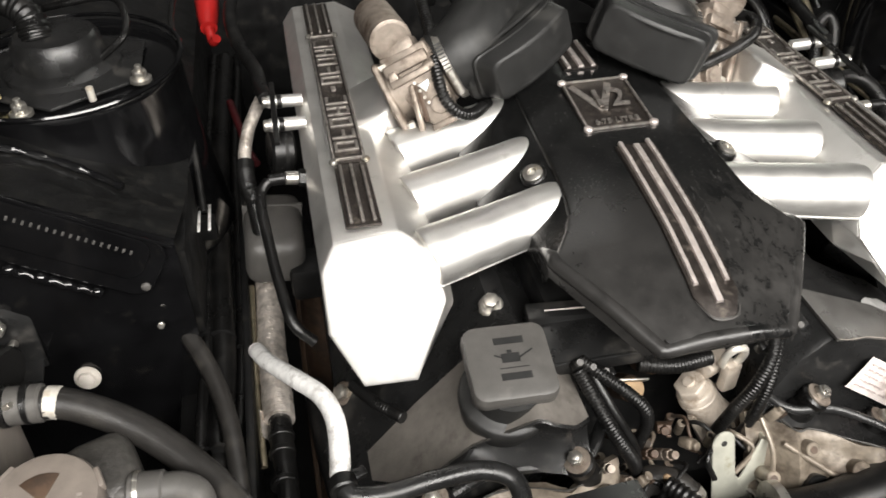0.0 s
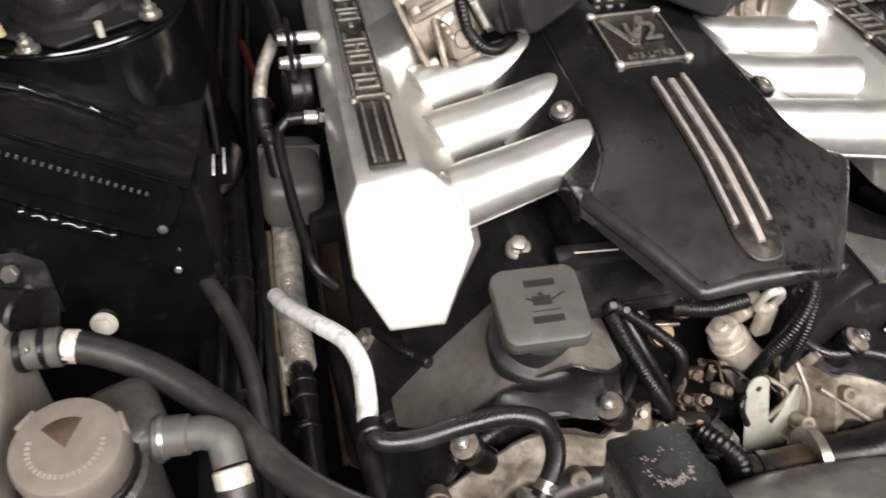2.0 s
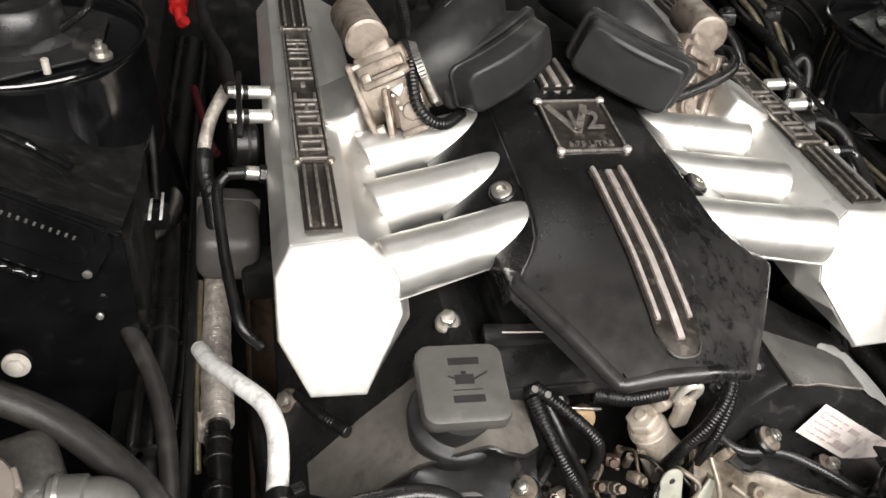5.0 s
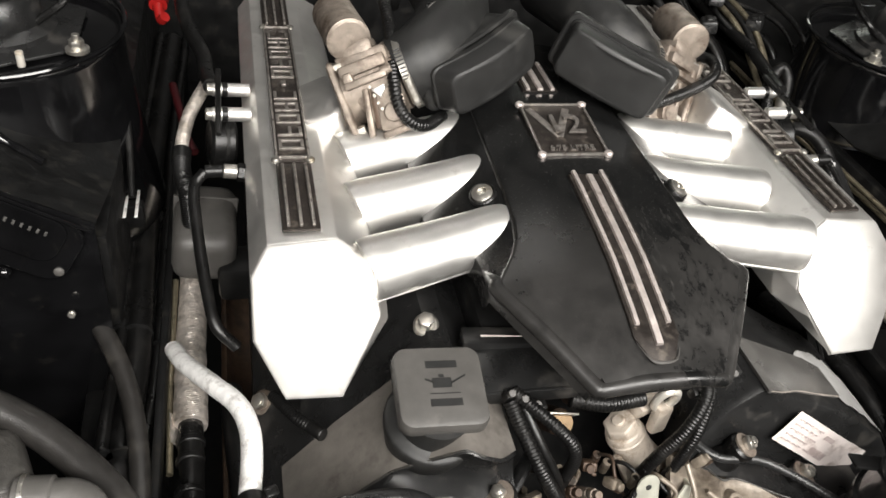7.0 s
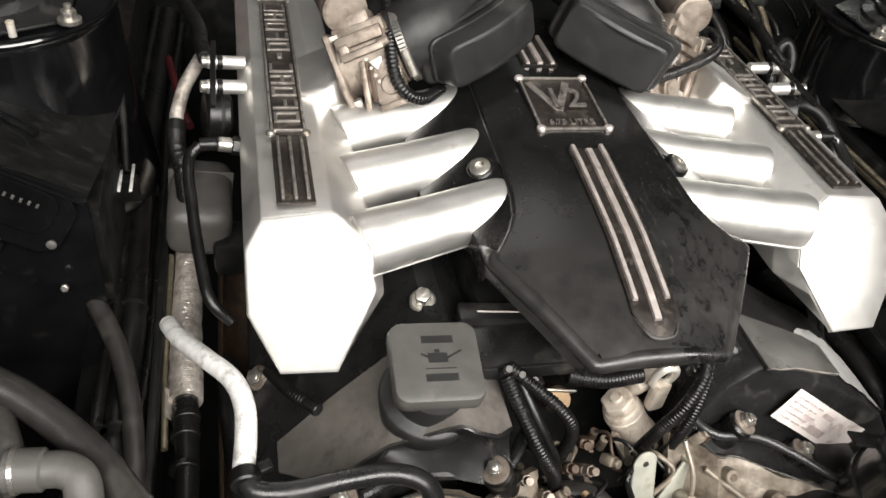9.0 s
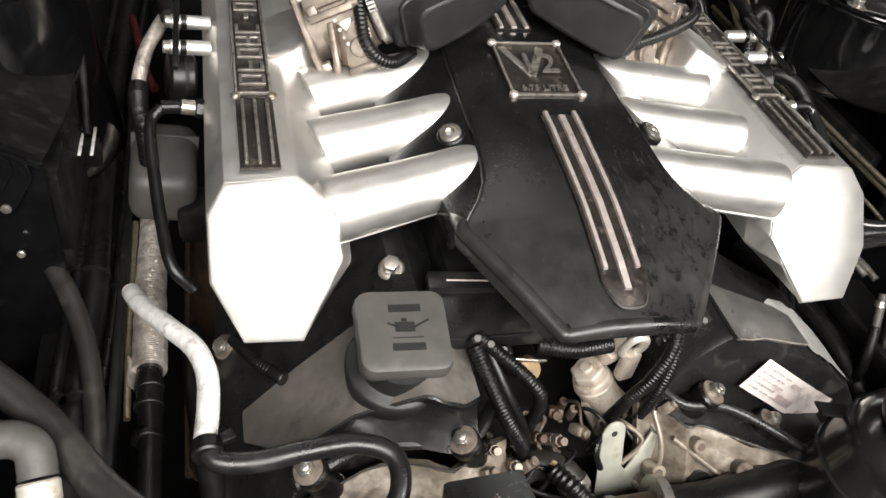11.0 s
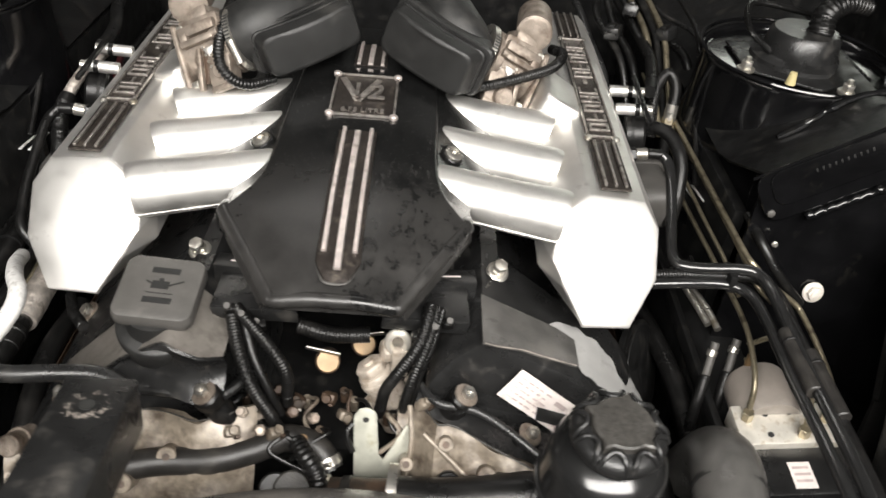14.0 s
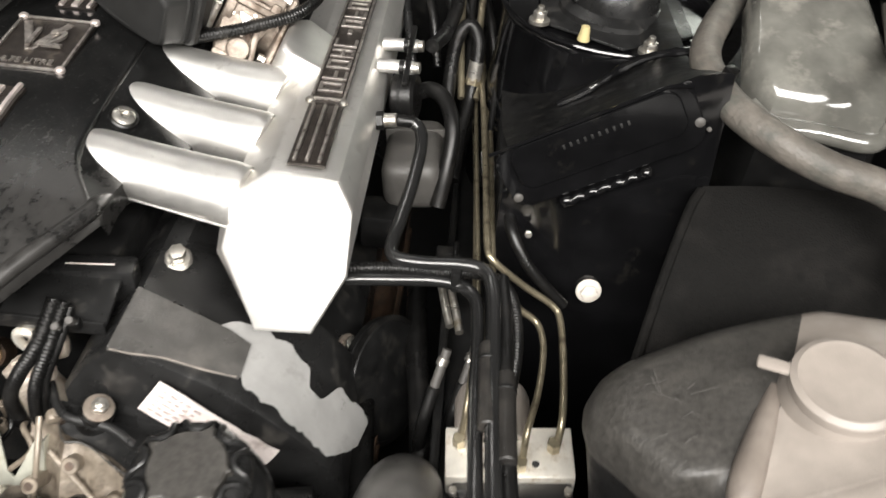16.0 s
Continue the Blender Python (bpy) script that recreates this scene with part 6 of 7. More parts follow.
# ---- air boxes, liners and hoses by the wings ----
def wing_box(s):
    t = thing("air_box", "glossy black plastic air box with paper label by the wing", "air box", (s * 0.99, 0.28, 0.93), "air boxes")
    if s < 0:
        pts, cx = [(0.905, 0.17), (0.935, 0.105), (1.06, 0.085), (1.12, 0.14), (1.13, 0.40), (0.97, 0.40), (0.915, 0.30)], 1.015
    else:
        pts, cx = [(0.892, 0.18), (0.918, 0.132), (1.050, 0.115), (1.078, 0.15), (1.050, 0.40), (0.955, 0.40), (0.905, 0.30)], 0.985
    rings = []
    for k, z in ((1.0, 0.972), (1.0, 0.985), (0.97, 1.010), (0.90, 1.020), (0.75, 1.024), (0.45, 1.030), (0.12, 1.022)):
        # top tilted forward so that it mirrors the lamp
        rings.append([(s * (cx + (x - cx) * k), 0.24 + (y - 0.24) * k, z + 0.42 * (y * k + 0.24 * (1 - k) - 0.1)) for x, y in pts])
    part("lid", loft(rings), "lid", t, smooth=40)
    low = [[(s * (cx + (x - cx) * k), 0.24 + (y - 0.24) * k, z) for x, y in pts] for k, z in ((1.0, 0.86), (1.01, 0.93), (0.985, 0.974))]
    part("tray", loft(low), "dim", t, "black lower tray")
    rim = [(0.918, 0.155, 0.995), (0.938, 0.108, 0.982), (1.0, 0.092, 0.978), (1.06, 0.083, 0.975), (1.118, 0.14, 0.99)] if s < 0 else [(0.905, 0.160, 0.997), (0.925, 0.130, 0.990), (0.985, 0.122, 0.988), (1.045, 0.114, 0.986), (1.074, 0.145, 0.995)]
    part("rim", tube([(s * x, y, z) for x, y, z in rim], 0.013, 14, 8), "lid", t)
    if s < 0:
        lb = part("label", box((0.08, 0.13, 0.0008), pose(s * 0.99, 0.22, 1.083, 23, 0, -8), 0), "paper", t, "worn paper label with unread print")
        for k in range(7):
            part("print", box((0.055, 0.004, 0.0004), pose(s * 0.99, 0.22, 1.083, 23, 0, -8) @ Matrix.Translation((0, -0.05 + 0.016 * k, 0.0008)), 0), "ink", lb)
    return t


for s in (-1, 1):
    wing_box(s)
    ah = hose("air_hose", [(s * 0.985, 0.50, 1.05), (s * 0.925, 0.399, 1.050), (s * 0.843, 0.215, 1.045), (s * 0.839, 0.112, 1.040), (s * 0.871, 0.036, 1.035), (s * 0.933, -0.014, 1.025), (s * 1.004, -0.026, 1.010), (s * 1.058, -0.046, 0.980), (s * 1.060, -0.105, 0.930)], 0.0195, "thick dusty grey-brown air hose along the wing", "tan", group="air hoses")
    part("clip", box((0.016, 0.014, 0.018), pose(s * 0.845, 0.108, 1.062, 10, 0, 30), 0.003), "rubber", ah, "small dark clip")
    part("strap", tube([(s * 0.860, 0.115, 1.040), (s * 0.843, 0.110, 1.062), (s * 0.821, 0.102, 1.040)], 0.0022, 8, 6), "rubber", ah)
    t = thing("wing_seal", "long black wing edge rail above the air box", "wing rail", (s * 1.15, 0.2, 0.9), "wing rails")
    part("rail", tube([(s * 1.03, 0.75, 1.07), (s * 1.10, 0.45, 1.085), (s * 1.14, 0.20, 1.10), (s * 1.165, -0.1, 1.10), (s * 1.18, -0.5, 1.08)], 0.020, 16, 8, flat=0.7), "dim", t)
    part("web", box((0.012, 1.2, 0.14), pose(s * 1.165, 0.1, 1.0, 0, 0, s * 3), 0.003), "dim", t)
    spec = ((0.84, 0.055, 0.93), (0.825, 0.03, 0.915), (0.80, -0.03, 0.86), (0.775, -0.10, 0.80), (0.75, -0.17, 0.74), (0.74, -0.20, 0.60)) if s > 0 else ((0.885, 0.055, 0.93), (0.88, 0.03, 0.915), (0.875, -0.02, 0.86), (0.87, -0.07, 0.80), (0.87, -0.085, 0.60))
    rows = [[(s * x, y, z + 0.02 * math.sin(8 * x)) for x in (x0, 0.5 * x0 + 0.46, 0.93, 1.0, 1.06, 1.13)] for x0, y, z in spec]
    t = thing("felt_liner", "dark felt liner panel below the wing", "felt liner", (s * 0.9, -0.02, 0.7), "felt liners")
    part("mat", sheet(rows, 0.008), "felt", t, smooth=60)
    part("hem", tube([(s * (x0 - 0.002), y - 0.003, z + 0.004) for x0, y, z in spec[:-1]], 0.006, 10, 8), "felt", t)


t = thing("steel_bracket", "dark steel bracket with bright bolt beside the tank", "bracket", (-0.832, 0.05, 0.78))
part("plate", box((0.075, 0.004, 0.10), pose(-0.832, 0.052, 0.80, -10, 0, 6), 0.0015), "black", t)
part("foot", box((0.075, 0.05, 0.004), pose(-0.832, 0.03, 0.762, 0, 0, 6), 0.0015), "black", t)
part("bolt", rod((-0.832, 0.048, 0.829), (-0.832, 0.036, 0.833), 0.011, 6), "steel", t)
part("stud", rod((-0.822, 0.046, 0.800), (-0.821, 0.030, 0.806), 0.006, 12), "steel", t)

gs = thing("gas_strut", "pale grey gas strut rising from the wing", "gas strut", (1.194, 0.52, 1.045))
part("cylinder", rod((1.194, 0.520, 1.0503), (0.920, -0.190, 1.1352), 0.0185, 24), "tank", gs)
part("collar", rod((1.1888, 0.5065, 1.0519), (1.194, 0.520, 1.0503), 0.021, 24), "rubber", gs)
part("ball_end", rod((1.194, 0.520, 1.0503), (1.203, 0.543, 1.0476), 0.010, 16), "steel", gs)


# ---- east side ----
def fluid_reservoir():
    t = thing("fluid_reservoir", "glossy black steering fluid reservoir with finned cap", "fluid reservoir", (0.335, -0.37, 0.6))
    m = basis((0.330, -0.358, 0.862), (1, 0, 0), (0.02, -0.10, 0.995))
    part("body", lathe([(0.060, -0.26), (0.070, -0.16), (0.0735, -0.128), (0.0745, -0.120), (0.0735, -0.112), (0.0715, -0.106), (0.0715, -0.076), (0.0705, -0.062), (0.0675, -0.051), (0.061, -0.041), (0.051, -0.034), (0.045, -0.031), (0.0445, -0.012)], m, 64), "gloss", t, smooth=60)
    part("seam", lathe([(0.071, -0.118), (0.0765, -0.117), (0.0765, -0.110), (0.071, -0.109)], m, 48), "gloss", t)

    def ring(r, z, spike=0.0, n=72):
        return [m @ Vector((q * math.cos(a), q * math.sin(a), z)) for a, q in ((a, r + spike * max(0.0, math.cos(4.5 * (a - 1.3))) ** 8) for a in (2 * math.pi * k / n for k in range(n)))]

    cp = part("cap", loft([ring(0.046, -0.020), ring(0.0535, -0.017), ring(0.055, -0.010), ring(0.053, -0.004), ring(0.047, 0.001), ring(0.034, 0.004)]), "black", t, smooth=40)
    part("cap_plate", loft([ring(0.035, 0.002, 0.010), ring(0.0345, 0.0115, 0.009), ring(0.0325, 0.0135, 0.007), ring(0.012, 0.0142)]), "scuffed", cp, "dull dusty star-shaped top", smooth=30)
    for k in range(9):
        a = 1.3 + 2 * math.pi * (k + 0.5) / 9
        arch = [m @ Vector((q * math.cos(a + d), q * math.sin(a + d), z)) for d, q, z in ((-0.31, 0.054, -0.008), (-0.25, 0.049, 0.003), (-0.15, 0.041, 0.0075), (0.0, 0.0385, 0.0085), (0.15, 0.041, 0.0075), (0.25, 0.049, 0.003), (0.31, 0.054, -0.008))]
        part("cap_rib", tube(arch, 0.0032, 10, 5), "black", cp)
    part("bracket", box((0.07, 0.022, 0.004), pose(0.285, -0.297, 0.80, -8, 4, -12), 0.001), "dim", t)
    part("bracket_hole", lathe([(0.006, 0), (0.006, 0.0006), (0.003, 0.0007)], pose(0.268, -0.294, 0.8025, -8, 4, -12), 16), "steel", t)
    part("stay", tube([(0.298, -0.448, 0.80), (0.296, -0.452, 0.72), (0.296, -0.45, 0.60)], 0.005, 10), "dim", t)
    return t


fluid_reservoir()
duct = thing("cooling_duct", "smooth black rubber duct beside the fluid reservoir", "duct", (0.5, -0.33, 0.6))
part("tube", tube([(0.520, -0.20, 0.60), (0.516, -0.245, 0.685), (0.508, -0.292, 0.722), (0.499, -0.345, 0.722), (0.49, -0.43, 0.69), (0.48, -0.54, 0.60)], (0.044, 0.0445, 0.045, 0.045, 0.046, 0.046), 32, 8), "slope", duct, smooth=60)
part("rim", rod((0.503, -0.322, 0.7235), (0.501, -0.332, 0.7235), 0.0465, 32), "duct", duct)


def valve_block():
    t = thing("brake_valve_block", "pale machined brake valve block on a black control unit", "valve block", (0.64, -0.18, 0.6))
    m = pose(0.636, -0.185, 0.683, 6, -6, 2)
    bk = part("block", box((0.150, 0.066, 0.040), m, 0.0025), "cream", t)
    cu = part("control_unit", box((0.140, 0.085, 0.075), m @ Matrix.Translation((0.002, -0.062, -0.030)), 0.006), "black", t)
    part("unit_lid", box((0.120, 0.012, 0.055), m @ Matrix.Translation((0.002, -0.107, -0.030)), 0.004), "black", cu)
    part("sticker", box((0.030, 0.040, 0.0008), m @ Matrix.Translation((-0.005, -0.075, 0.0082)), 0), "paper", cu, "small pale sticker with unread print")
    for k in range(3):
        part("print", box((0.022, 0.004, 0.0004), m @ Matrix.Translation((-0.005, -0.064 - 0.010 * k, 0.0089)), 0), "ink", cu)
    part("motor", lathe([(0.044, -0.03), (0.047, -0.02), (0.047, 0.035), (0.043, 0.046), (0.030, 0.05)], m @ Matrix.Translation((-0.018, 0.045, 0)) @ pose(0, 0, 0, -90, 0, 0), 36), "tank", t)
    for dx, dy in ((-0.058, 0.010), (0.012, -0.020), (0.052, 0.004)):
        part("union", rod(m @ Vector((dx, dy, 0.018)), m @ Vector((dx, dy, 0.036)), 0.0085, 6), "brake", bk)
    for dx, dy in ((-0.030, 0.016), (-0.032, -0.018), (0.030, -0.016), (0.004, 0.018)):
        part("port", lathe([(0.0045, 0), (0.0045, 0.0005), (0.002, 0.0006)], m @ Matrix.Translation((dx, dy, 0.0202)), 14), "hole_dark", bk)
    for dx in (-0.066, 0.066):
        part("screw", rod(m @ Vector((dx, -0.045, 0.006)), m @ Vector((dx, -0.045, 0.014)), 0.005, 12), "steel", t)
    return t


valve_block()
BG = "plated brake pipes"
bpipe = "thin plated brake pipe running to the valve block"
for line, r in (
        ([(0.560, 0.62, 0.86), (0.570, 0.45, 0.85), (0.578, 0.30, 0.845), (0.585, 0.12, 0.843), (0.588, 0.02, 0.843), (0.597, -0.006, 0.838), (0.640, -0.004, 0.800), (0.682, -0.004, 0.770), (0.693, -0.022, 0.760), (0.694, -0.09, 0.755), (0.691, -0.16, 0.745), (0.688, -0.183, 0.715)], 0.0046),
        ([(0.566, 0.62, 0.85), (0.577, 0.45, 0.835), (0.590, 0.30, 0.825), (0.595, 0.12, 0.825), (0.597, 0.03, 0.823), (0.603, -0.024, 0.815), (0.635, -0.036, 0.79), (0.661, -0.042, 0.772), (0.668, -0.08, 0.765), (0.661, -0.14, 0.755), (0.649, -0.188, 0.745), (0.648, -0.205, 0.708)], 0.0042),
        ([(0.568, 0.45, 0.76), (0.576, 0.25, 0.765), (0.580, 0.05, 0.775), (0.582, -0.06, 0.778), (0.582, -0.12, 0.765), (0.579, -0.16, 0.745), (0.577, -0.176, 0.708)], 0.0042),
        ([(0.598, -0.08, 0.72), (0.598, -0.13, 0.715), (0.598, -0.16, 0.69)], 0.0036),
        ([(0.556, 0.66, 0.84), (0.566, 0.42, 0.81), (0.575, 0.20, 0.80), (0.580, 0.06, 0.80), (0.583, -0.02, 0.79)], 0.0034)):
    hose("brake_pipe", line, r, bpipe, "brake", "brake pipe", group=BG, seg=12)
hose("brake_hose", [(0.612, 0.10, 0.86), (0.618, 0.045, 0.85), (0.640, 0.02, 0.82), (0.668, 0.012, 0.79), (0.698, 0.010, 0.76)], 0.0075, "black brake hose clipped to the wheelhouse panel", "rubber")
t = thing("pipe_bracket", "small zinc bracket holding the brake pipes", "bracket", (0.59, -0.09, 0.75))
part("strap", box((0.045, 0.008, 0.003), pose(0.600, -0.095, 0.772, 0, -12, 18), 0.001), "brake", t)
part("post", rod((0.594, -0.10, 0.715), (0.594, -0.098, 0.745), 0.006, 10), "brass", t)
for x, y in ((0.552, -0.065), (0.588, -0.055)):
    t = thing("hose_union", "bright swaged union on a black brake hose", "union", (x, y, 0.72), "hose unions")
    part("ferrule", rod((x - 0.012, y - 0.03, 0.695), (x, y, 0.735), 0.0065, 14), "cap", t)
    part("collar", rod((x - 0.006, y - 0.012, 0.717), (x - 0.003, y - 0.006, 0.725), 0.008, 14), "steel", t)
    part("tail", tube([(x - 0.012, y - 0.03, 0.695), (x - 0.022, y - 0.055, 0.65), (x - 0.025, y - 0.07, 0.58)], 0.0085, 12, 8), "rubber", t)

pipe_lab = "black power steering pipe bending over the chassis rail"
hose("steering_pipe", [(0.476, 0.181, 0.910), (0.488, 0.172, 0.902), (0.491, 0.145, 0.888), (0.485, 0.09, 0.868), (0.475, 0.03, 0.852), (0.470, -0.006, 0.847), (0.477, -0.027, 0.846), (0.51, -0.034, 0.848), (0.56, -0.035, 0.852), (0.586, -0.044, 0.852), (0.596, -0.075, 0.848), (0.598, -0.14, 0.843), (0.598, -0.24, 0.840), (0.604, -0.40, 0.83), (0.61, -0.56, 0.79)], 0.0085, pipe_lab, "gloss", "steering pipe", group="steering pipes")
hose("steering_pipe", [(0.420, -0.052, 0.825), (0.470, -0.048, 0.828), (0.54, -0.042, 0.828), (0.575, -0.062, 0.828), (0.582, -0.12, 0.828), (0.582, -0.22, 0.826), (0.588, -0.40, 0.82), (0.598, -0.56, 0.78)], 0.008, pipe_lab, "gloss", "steering pipe", group="steering pipes")
conduit("conduit", [(0.415, -0.040, 0.83), (0.470, -0.034, 0.834), (0.54, -0.030, 0.834), (0.590, -0.030, 0.834), (0.620, -0.055, 0.826), (0.628, -0.12, 0.81), (0.620, -0.19, 0.79)], 0.0072, "black corrugated conduit along the steering pipes", group=G, ends=False)
hose("steering_hose", [(0.608, -0.03, 0.83), (0.612, -0.12, 0.832), (0.612, -0.22, 0.832), (0.620, -0.40, 0.82), (0.63, -0.56, 0.78)], 0.0095, "black steering hose beside the valve block", "rubber", group="steering pipes")
for y in (-0.20, -0.24):
    t = thing("pipe_sleeve", "dusty protective sleeve on the steering pipe", "sleeve", (0.605, y, 0.84), "pipe sleeves")
    part("sleeve", rod((0.593 if y > -0.22 else 0.612, y + 0.05, 0.839), (0.594 if y > -0.22 else 0.613, y - 0.06, 0.838), 0.0108, 14), "hose", t)
    part("tie", rod((0.593 if y > -0.22 else 0.612, y + 0.03, 0.839), (0.593 if y > -0.22 else 0.612, y + 0.025, 0.839), 0.0118, 14), "dim", t)
t = thing("pipe_clamp", "small black clamp joining the steering pipes", "clamp", (0.555, -0.03, 0.83))
part("saddle", box((0.012, 0.04, 0.03), pose(0.552, -0.032, 0.834), 0.004), "dim", t)
part("screw", rod((0.552, -0.03, 0.845), (0.552, -0.032, 0.853), 0.004, 10), "steel", t)

lo = thing("looped_hose", "black hose looping back with steel crimped ends", "hose", (0.53, 0.40, 0.85))
part("loop", tube([(0.518, 0.39, 0.83), (0.520, 0.425, 0.885), (0.527, 0.442, 0.920), (0.543, 0.447, 0.936), (0.557, 0.441, 0.920), (0.560, 0.433, 0.897), (0.559, 0.428, 0.876)], 0.0105, 16, 10, rib=0.0005, pitch=0.003), "rubber", lo, smooth=60)
part("crimp", rod((0.559, 0.430, 0.884), (0.557, 0.422, 0.852), 0.0120, 16), "steel", lo)
part("nut", rod((0.5575, 0.424, 0.858), (0.5565, 0.420, 0.845), 0.0135, 6), "brake", lo)
part("tail", tube([(0.5565, 0.420, 0.846), (0.552, 0.395, 0.82), (0.545, 0.35, 0.79), (0.54, 0.28, 0.75)], 0.010, 14, 8), "rubber", lo)
hose("heater_hose", [(0.476, 0.300, 0.890), (0.496, 0.288, 0.902), (0.518, 0.265, 0.897), (0.531, 0.230, 0.872), (0.528, 0.195, 0.83), (0.52, 0.17, 0.78)], 0.0115, "thick black hose curling off the manifold", "rubber")
hose("heater_hose", [(0.50, 0.80, 0.95), (0.515, 0.65, 0.94), (0.52, 0.52, 0.935), (0.505, 0.42, 0.93), (0.488, 0.36, 0.935)], 0.011, "black hose from the bulkhead to the manifold", "rubber")
hose("thin_pipe", [(0.548, 0.10, 0.72), (0.552, 0.04, 0.735), (0.560, 0.0, 0.735), (0.566, -0.03, 0.73)], 0.0055, "pair of bright metal pipes below the manifold", "steel", "pipe")
hose("thin_pipe", [(0.533, 0.13, 0.72), (0.536, 0.06, 0.735), (0.545, 0.01, 0.735), (0.553, -0.02, 0.73)], 0.0055, "pair of bright metal pipes below the manifold", "steel", "pipe")
t = thing("pipe_holder", "black plastic holder on the metal pipes", "clip", (0.54, 0.10, 0.74))
part("body", box((0.03, 0.02, 0.02), pose(0.540, 0.105, 0.745), 0.004), "rubber", t)
part("tooth", box((0.008, 0.03, 0.012), pose(0.553, 0.108, 0.752), 0.003), "rubber", t)
rnd = random.Random(33)
for k in range(7):
    x, y = 0.40 + 0.035 * k, 0.62 + 0.04 * (k % 3)
    z = 0.93 + 0.02 * (k % 2)
    hose("rear_cable", [(x - 0.05, y + 0.30, z + 0.02), (x - 0.01 + rnd.uniform(-0.02, 0.02), y + 0.14, z + rnd.uniform(0.0, 0.05)), (x + rnd.uniform(-0.01, 0.03), y, z + rnd.uniform(-0.03, 0.03)), (x + 0.04, y - 0.10, z - 0.04), (x + 0.06, y - 0.16, z - 0.12)], rnd.uniform(0.004, 0.009), "dark cable slung across the back of the engine bay", "rubber" if k % 3 else "black", "cable", group="rear cables", seg=12)
for x, y, z in ((0.455, 0.585, 0.955), (0.50, 0.66, 0.975), (0.565, 0.60, 0.955)):
    t = thing("connector", "black plug connector on the rear cables", "connector", (x, y, z), "rear connectors")
    m = pose(x, y, z, rnd.uniform(-20, 30), rnd.uniform(-20, 20), rnd.uniform(-50, 50))
    part("shell", box((0.030, 0.042, 0.024), m, 0.004), "black", t)
    part("latch", box((0.012, 0.026, 0.006), m @ Matrix.Translation((0, -0.004, 0.014)), 0.0015), "rubber", t)
    part("collar", rod(m @ Vector((0, 0.02, 0)), m @ Vector((0, 0.034, 0)), 0.010, 14), "rubber", t)
for k in range(3):
    hose("rear_pipe", [(0.50 + 0.02 * k, 0.95, 1.0), (0.515 + 0.02 * k, 0.75, 0.97), (0.525 + 0.018 * k, 0.6, 0.95), (0.53 + 0.015 * k, 0.5, 0.90), (0.54 + 0.012 * k, 0.40, 0.83)], 0.006, "thin dark pipe running back to the bulkhead", "dim" if k % 2 else "brake", "pipe", group="rear pipes")


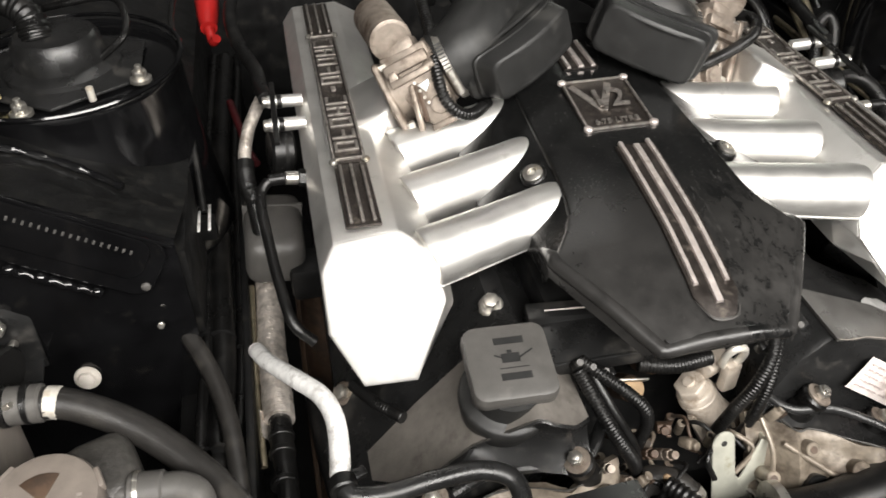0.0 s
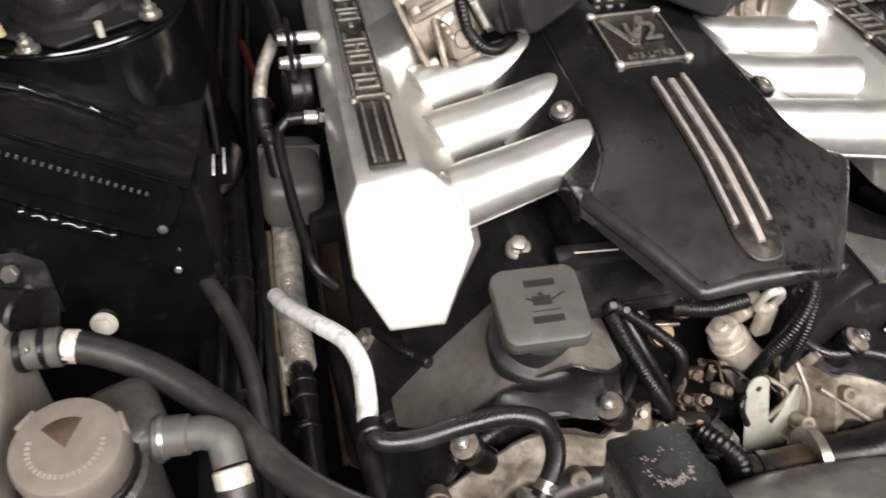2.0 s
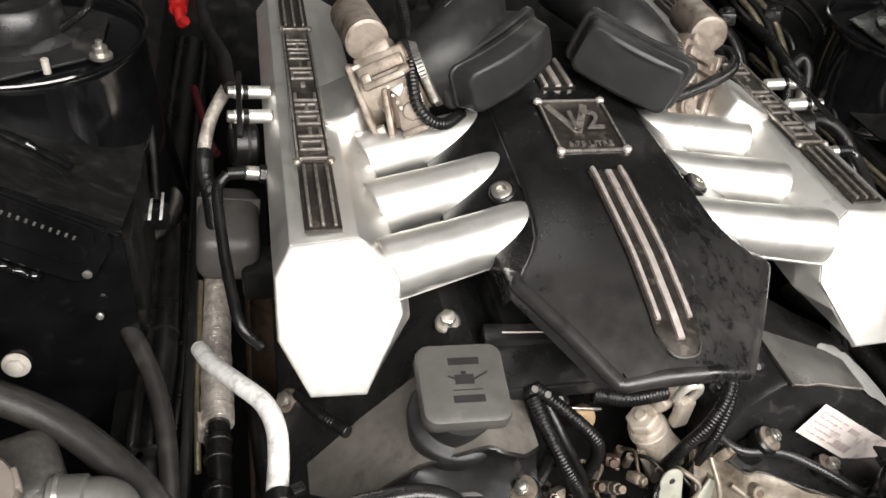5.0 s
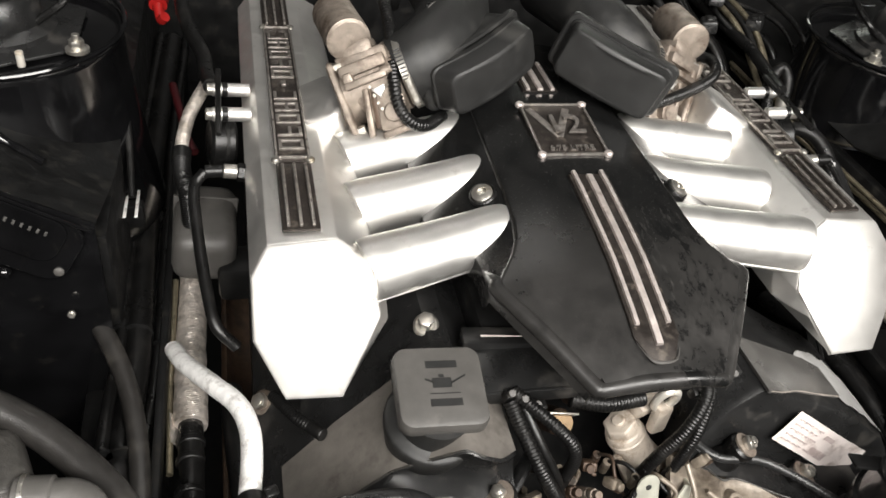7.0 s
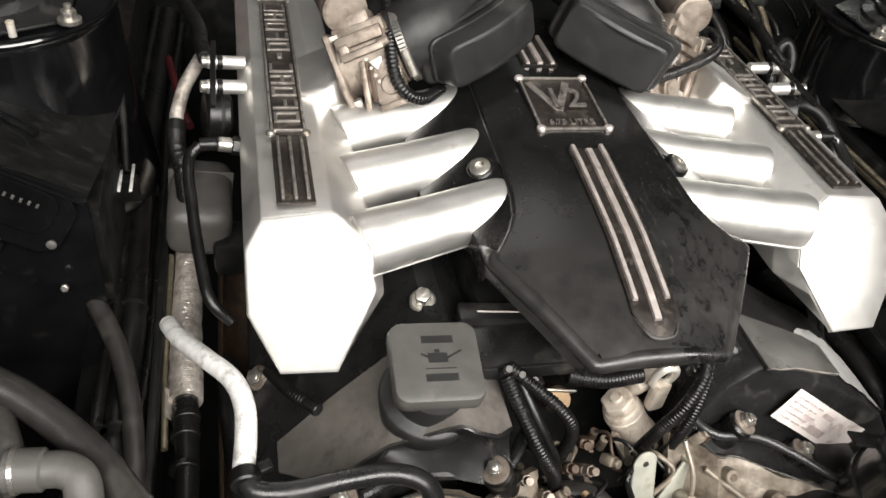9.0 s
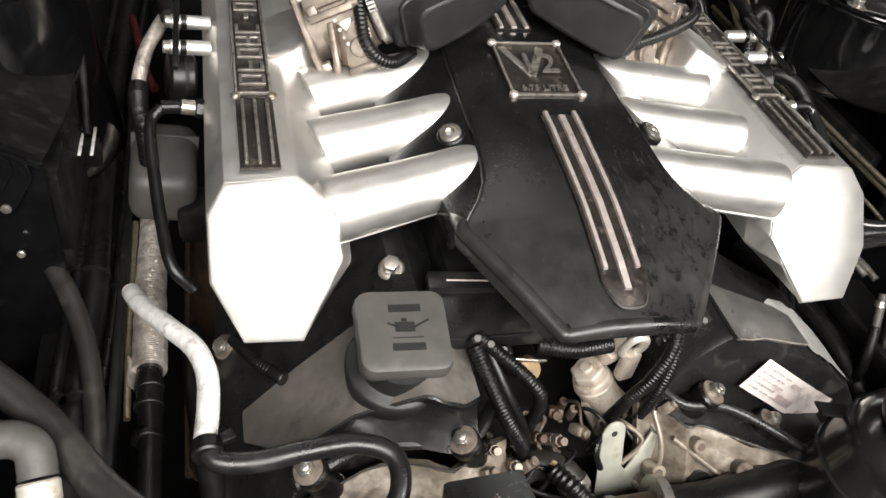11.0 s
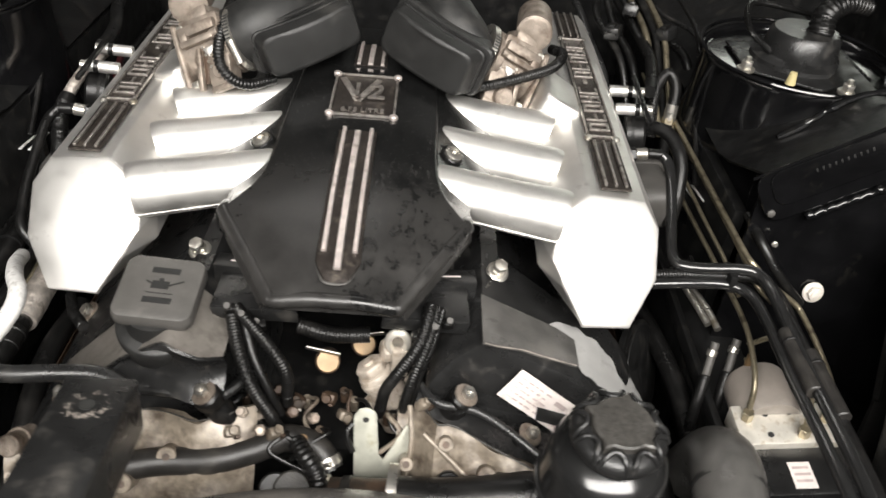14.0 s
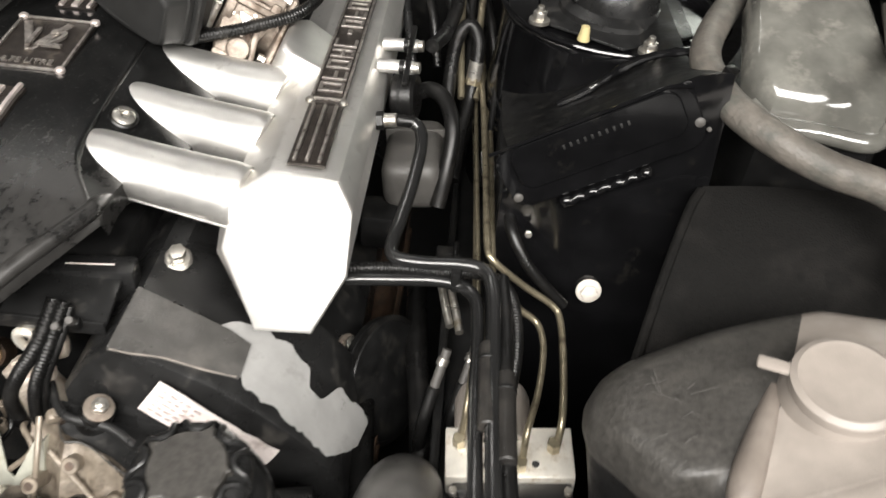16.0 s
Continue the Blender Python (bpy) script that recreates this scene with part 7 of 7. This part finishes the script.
def washer_tank():
    t = thing("washer_tank", "scratched grey plastic washer tank with round cap", "washer tank", (0.86, -0.33, 0.6))
    pts = [(0.683, -0.262), (0.690, -0.236), (0.718, -0.205), (0.81, -0.162), (0.895, -0.140), (0.95, -0.142), (1.10, -0.20), (1.13, -0.32), (1.12, -0.56), (0.72, -0.575), (0.695, -0.51), (0.705, -0.455), (0.737, -0.430), (0.772, -0.408), (0.785, -0.380), (0.770, -0.354), (0.742, -0.346), (0.712, -0.312), (0.688, -0.284)]
    pts = [(v.x, v.y) for v in spline([(x, y, 0) for x, y in pts + pts[:1]], 5)][:-1]
    rings = []
    cx, cy = 0.90, -0.34
    for k, z in ((0.97, 0.862), (0.99, 0.872), (1.0, 0.882), (0.99, 0.897), (0.965, 0.910), (0.92, 0.921), (0.85, 0.929), (0.55, 0.945)):
        rings.append([(cx + (x - cx) * k, cy + (y - cy) * k, z + 0.16 * (x - 0.80)) for x, y in pts])

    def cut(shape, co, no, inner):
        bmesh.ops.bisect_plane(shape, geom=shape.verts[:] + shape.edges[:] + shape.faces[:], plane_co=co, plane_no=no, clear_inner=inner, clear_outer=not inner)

    # one plastic in several tones, split along the edge of a shadow
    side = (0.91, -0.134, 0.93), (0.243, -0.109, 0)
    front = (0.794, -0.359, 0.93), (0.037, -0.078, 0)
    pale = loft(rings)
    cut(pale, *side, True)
    part("lit_end", pale, "tank", t, "lit end of the tank, kept pale beige", smooth=50)
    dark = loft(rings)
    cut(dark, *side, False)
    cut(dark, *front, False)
    part("body", dark, "scuffed", t, "scuffed shoulder of the tank, darkened for the shadow on it", smooth=50)
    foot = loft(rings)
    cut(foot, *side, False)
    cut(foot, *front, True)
    part("foot", foot, "cap", t, "foot of the tank, greyed for partial shade", smooth=50)
    # lower wall coloured black where it lies in shade
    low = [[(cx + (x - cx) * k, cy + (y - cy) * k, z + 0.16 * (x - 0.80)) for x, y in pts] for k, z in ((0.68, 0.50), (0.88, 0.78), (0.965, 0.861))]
    part("shaded_shell", loft(low), "dim", t, "lower half of the tank, blackened for shade", smooth=50)
    m = basis((0.890, -0.282, 0.976), (1, 0, 0), (-0.15, -0.12, 0.98))
    part("filler_neck", lathe([(0.056, -0.06), (0.052, -0.02), (0.047, -0.004)], m, 36), "tank", t)
    part("cap", lathe([(0.047, -0.010), (0.0485, -0.004), (0.0475, 0.003), (0.042, 0.006), (0.037, 0.0045), (0.012, 0.005)], m, 44), "tank", t, "round pale grey filler cap")
    part("cap_tab", box((0.036, 0.014, 0.005), m @ pose(-0.054, 0.018, 0, 0, 0, -20), 0.003), "tank", t)
    part("ridge", tube([(0.846, -0.262, 0.937), (0.815, -0.325, 0.933), (0.797, -0.365, 0.926), (0.790, -0.40, 0.910)], (0.009, 0.013, 0.014, 0.010), 16, 8), "pale_cap", t)
    rnd = random.Random(9)
    for k in range(14):
        x, y = rnd.uniform(0.73, 0.80), rnd.uniform(-0.36, -0.25)
        part("scratch", box((rnd.uniform(0.006, 0.028), 0.0007, 0.0004), pose(x, y, 0.9345 + 0.16 * (x - 0.80) + 0.001, 0, -9, rnd.choice((30, 55, -40, 110)) + rnd.uniform(-15, 15)), 0), "cap", t)
    return t


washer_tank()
lv = thing("level_sensor", "small red and black connector on the tank side", "connector", (0.76, -0.45, 0.85))
part("plug", rod((0.745, -0.452, 0.865), (0.738, -0.470, 0.885), 0.013, 16), "rubber", lv)
part("seal", rod((0.738, -0.470, 0.885), (0.737, -0.472, 0.887), 0.005, 14), "red", lv)
part("lead", tube([(0.738, -0.470, 0.885), (0.745, -0.50, 0.885), (0.75, -0.53, 0.85), (0.745, -0.55, 0.80)], 0.006, 10, 8), "hose", lv)

# outer foot bolts of the valve covers and dark structure below
for s in (-1, 1):
    hex_bolt("cover_bolt", (s * 0.416, 0.010, 0.640), (s * 0.55, -0.35, 0.76), 0.012, "steel bolt with washer on the valve cover flank", group="valve cover bolts")
    t = thing("chassis_rail", "grimy black chassis rail along the engine bay", "chassis rail", (s * 0.6, 0.2, 0.5), "chassis rails")
    part("beam", box((0.10, 1.7, 0.14), pose(s * 0.60, 0.25, 0.575), 0.012), "dim", t)
    part("seam", box((0.012, 1.7, 0.03), pose(s * 0.548, 0.25, 0.655), 0.003), "dim", t)
    t = thing("exhaust_shield", "brown rusty heat shield below the valve cover", "heat shield", (s * 0.46, 0.1, 0.5), "heat shields")
    part("shield", sheet([[(s * (0.435 + 0.035 * math.sin(a)), y, 0.56 - 0.05 * math.cos(a)) for a in (-0.6, 0.1, 0.9, 1.6)] for y in (-0.12, -0.02, 0.1, 0.3, 0.5)], 0.003), "brown", t, smooth=60)
    part("rim", tube([(s * 0.468, -0.12, 0.54), (s * 0.47, 0.1, 0.545), (s * 0.47, 0.4, 0.545)], 0.006, 8), "brown", t)
for k, (x, y, z) in enumerate(((-0.46, -0.18, 0.60), (0.44, -0.2, 0.58), (0.50, -0.06, 0.6))):
    hose("lower_hose", [(x, y + 0.25, z), (x + 0.01, y + 0.1, z + 0.03), (x + 0.03, y - 0.05, z + 0.01), (x + 0.05, y - 0.25, z - 0.1)], 0.016, "dark rubber hose low in the engine bay", "rubber", group="lower hoses")
pl = thing("idler_cover", "large dark pulley cover below the manifold end", "pulley cover", (0.47, -0.02, 0.55))
part("disc", lathe([(0.09, 0), (0.092, 0.01), (0.085, 0.02), (0.03, 0.024)], basis((0.462, -0.01, 0.60), (0, 1, 0), (0.85, -0.4, 0.35)), 40), "dim", pl)
part("edge", lathe([(0.088, 0.012), (0.0935, 0.013), (0.0935, 0.017), (0.088, 0.018)], basis((0.462, -0.01, 0.60), (0, 1, 0), (0.85, -0.4, 0.35)), 40), "rubber", pl)
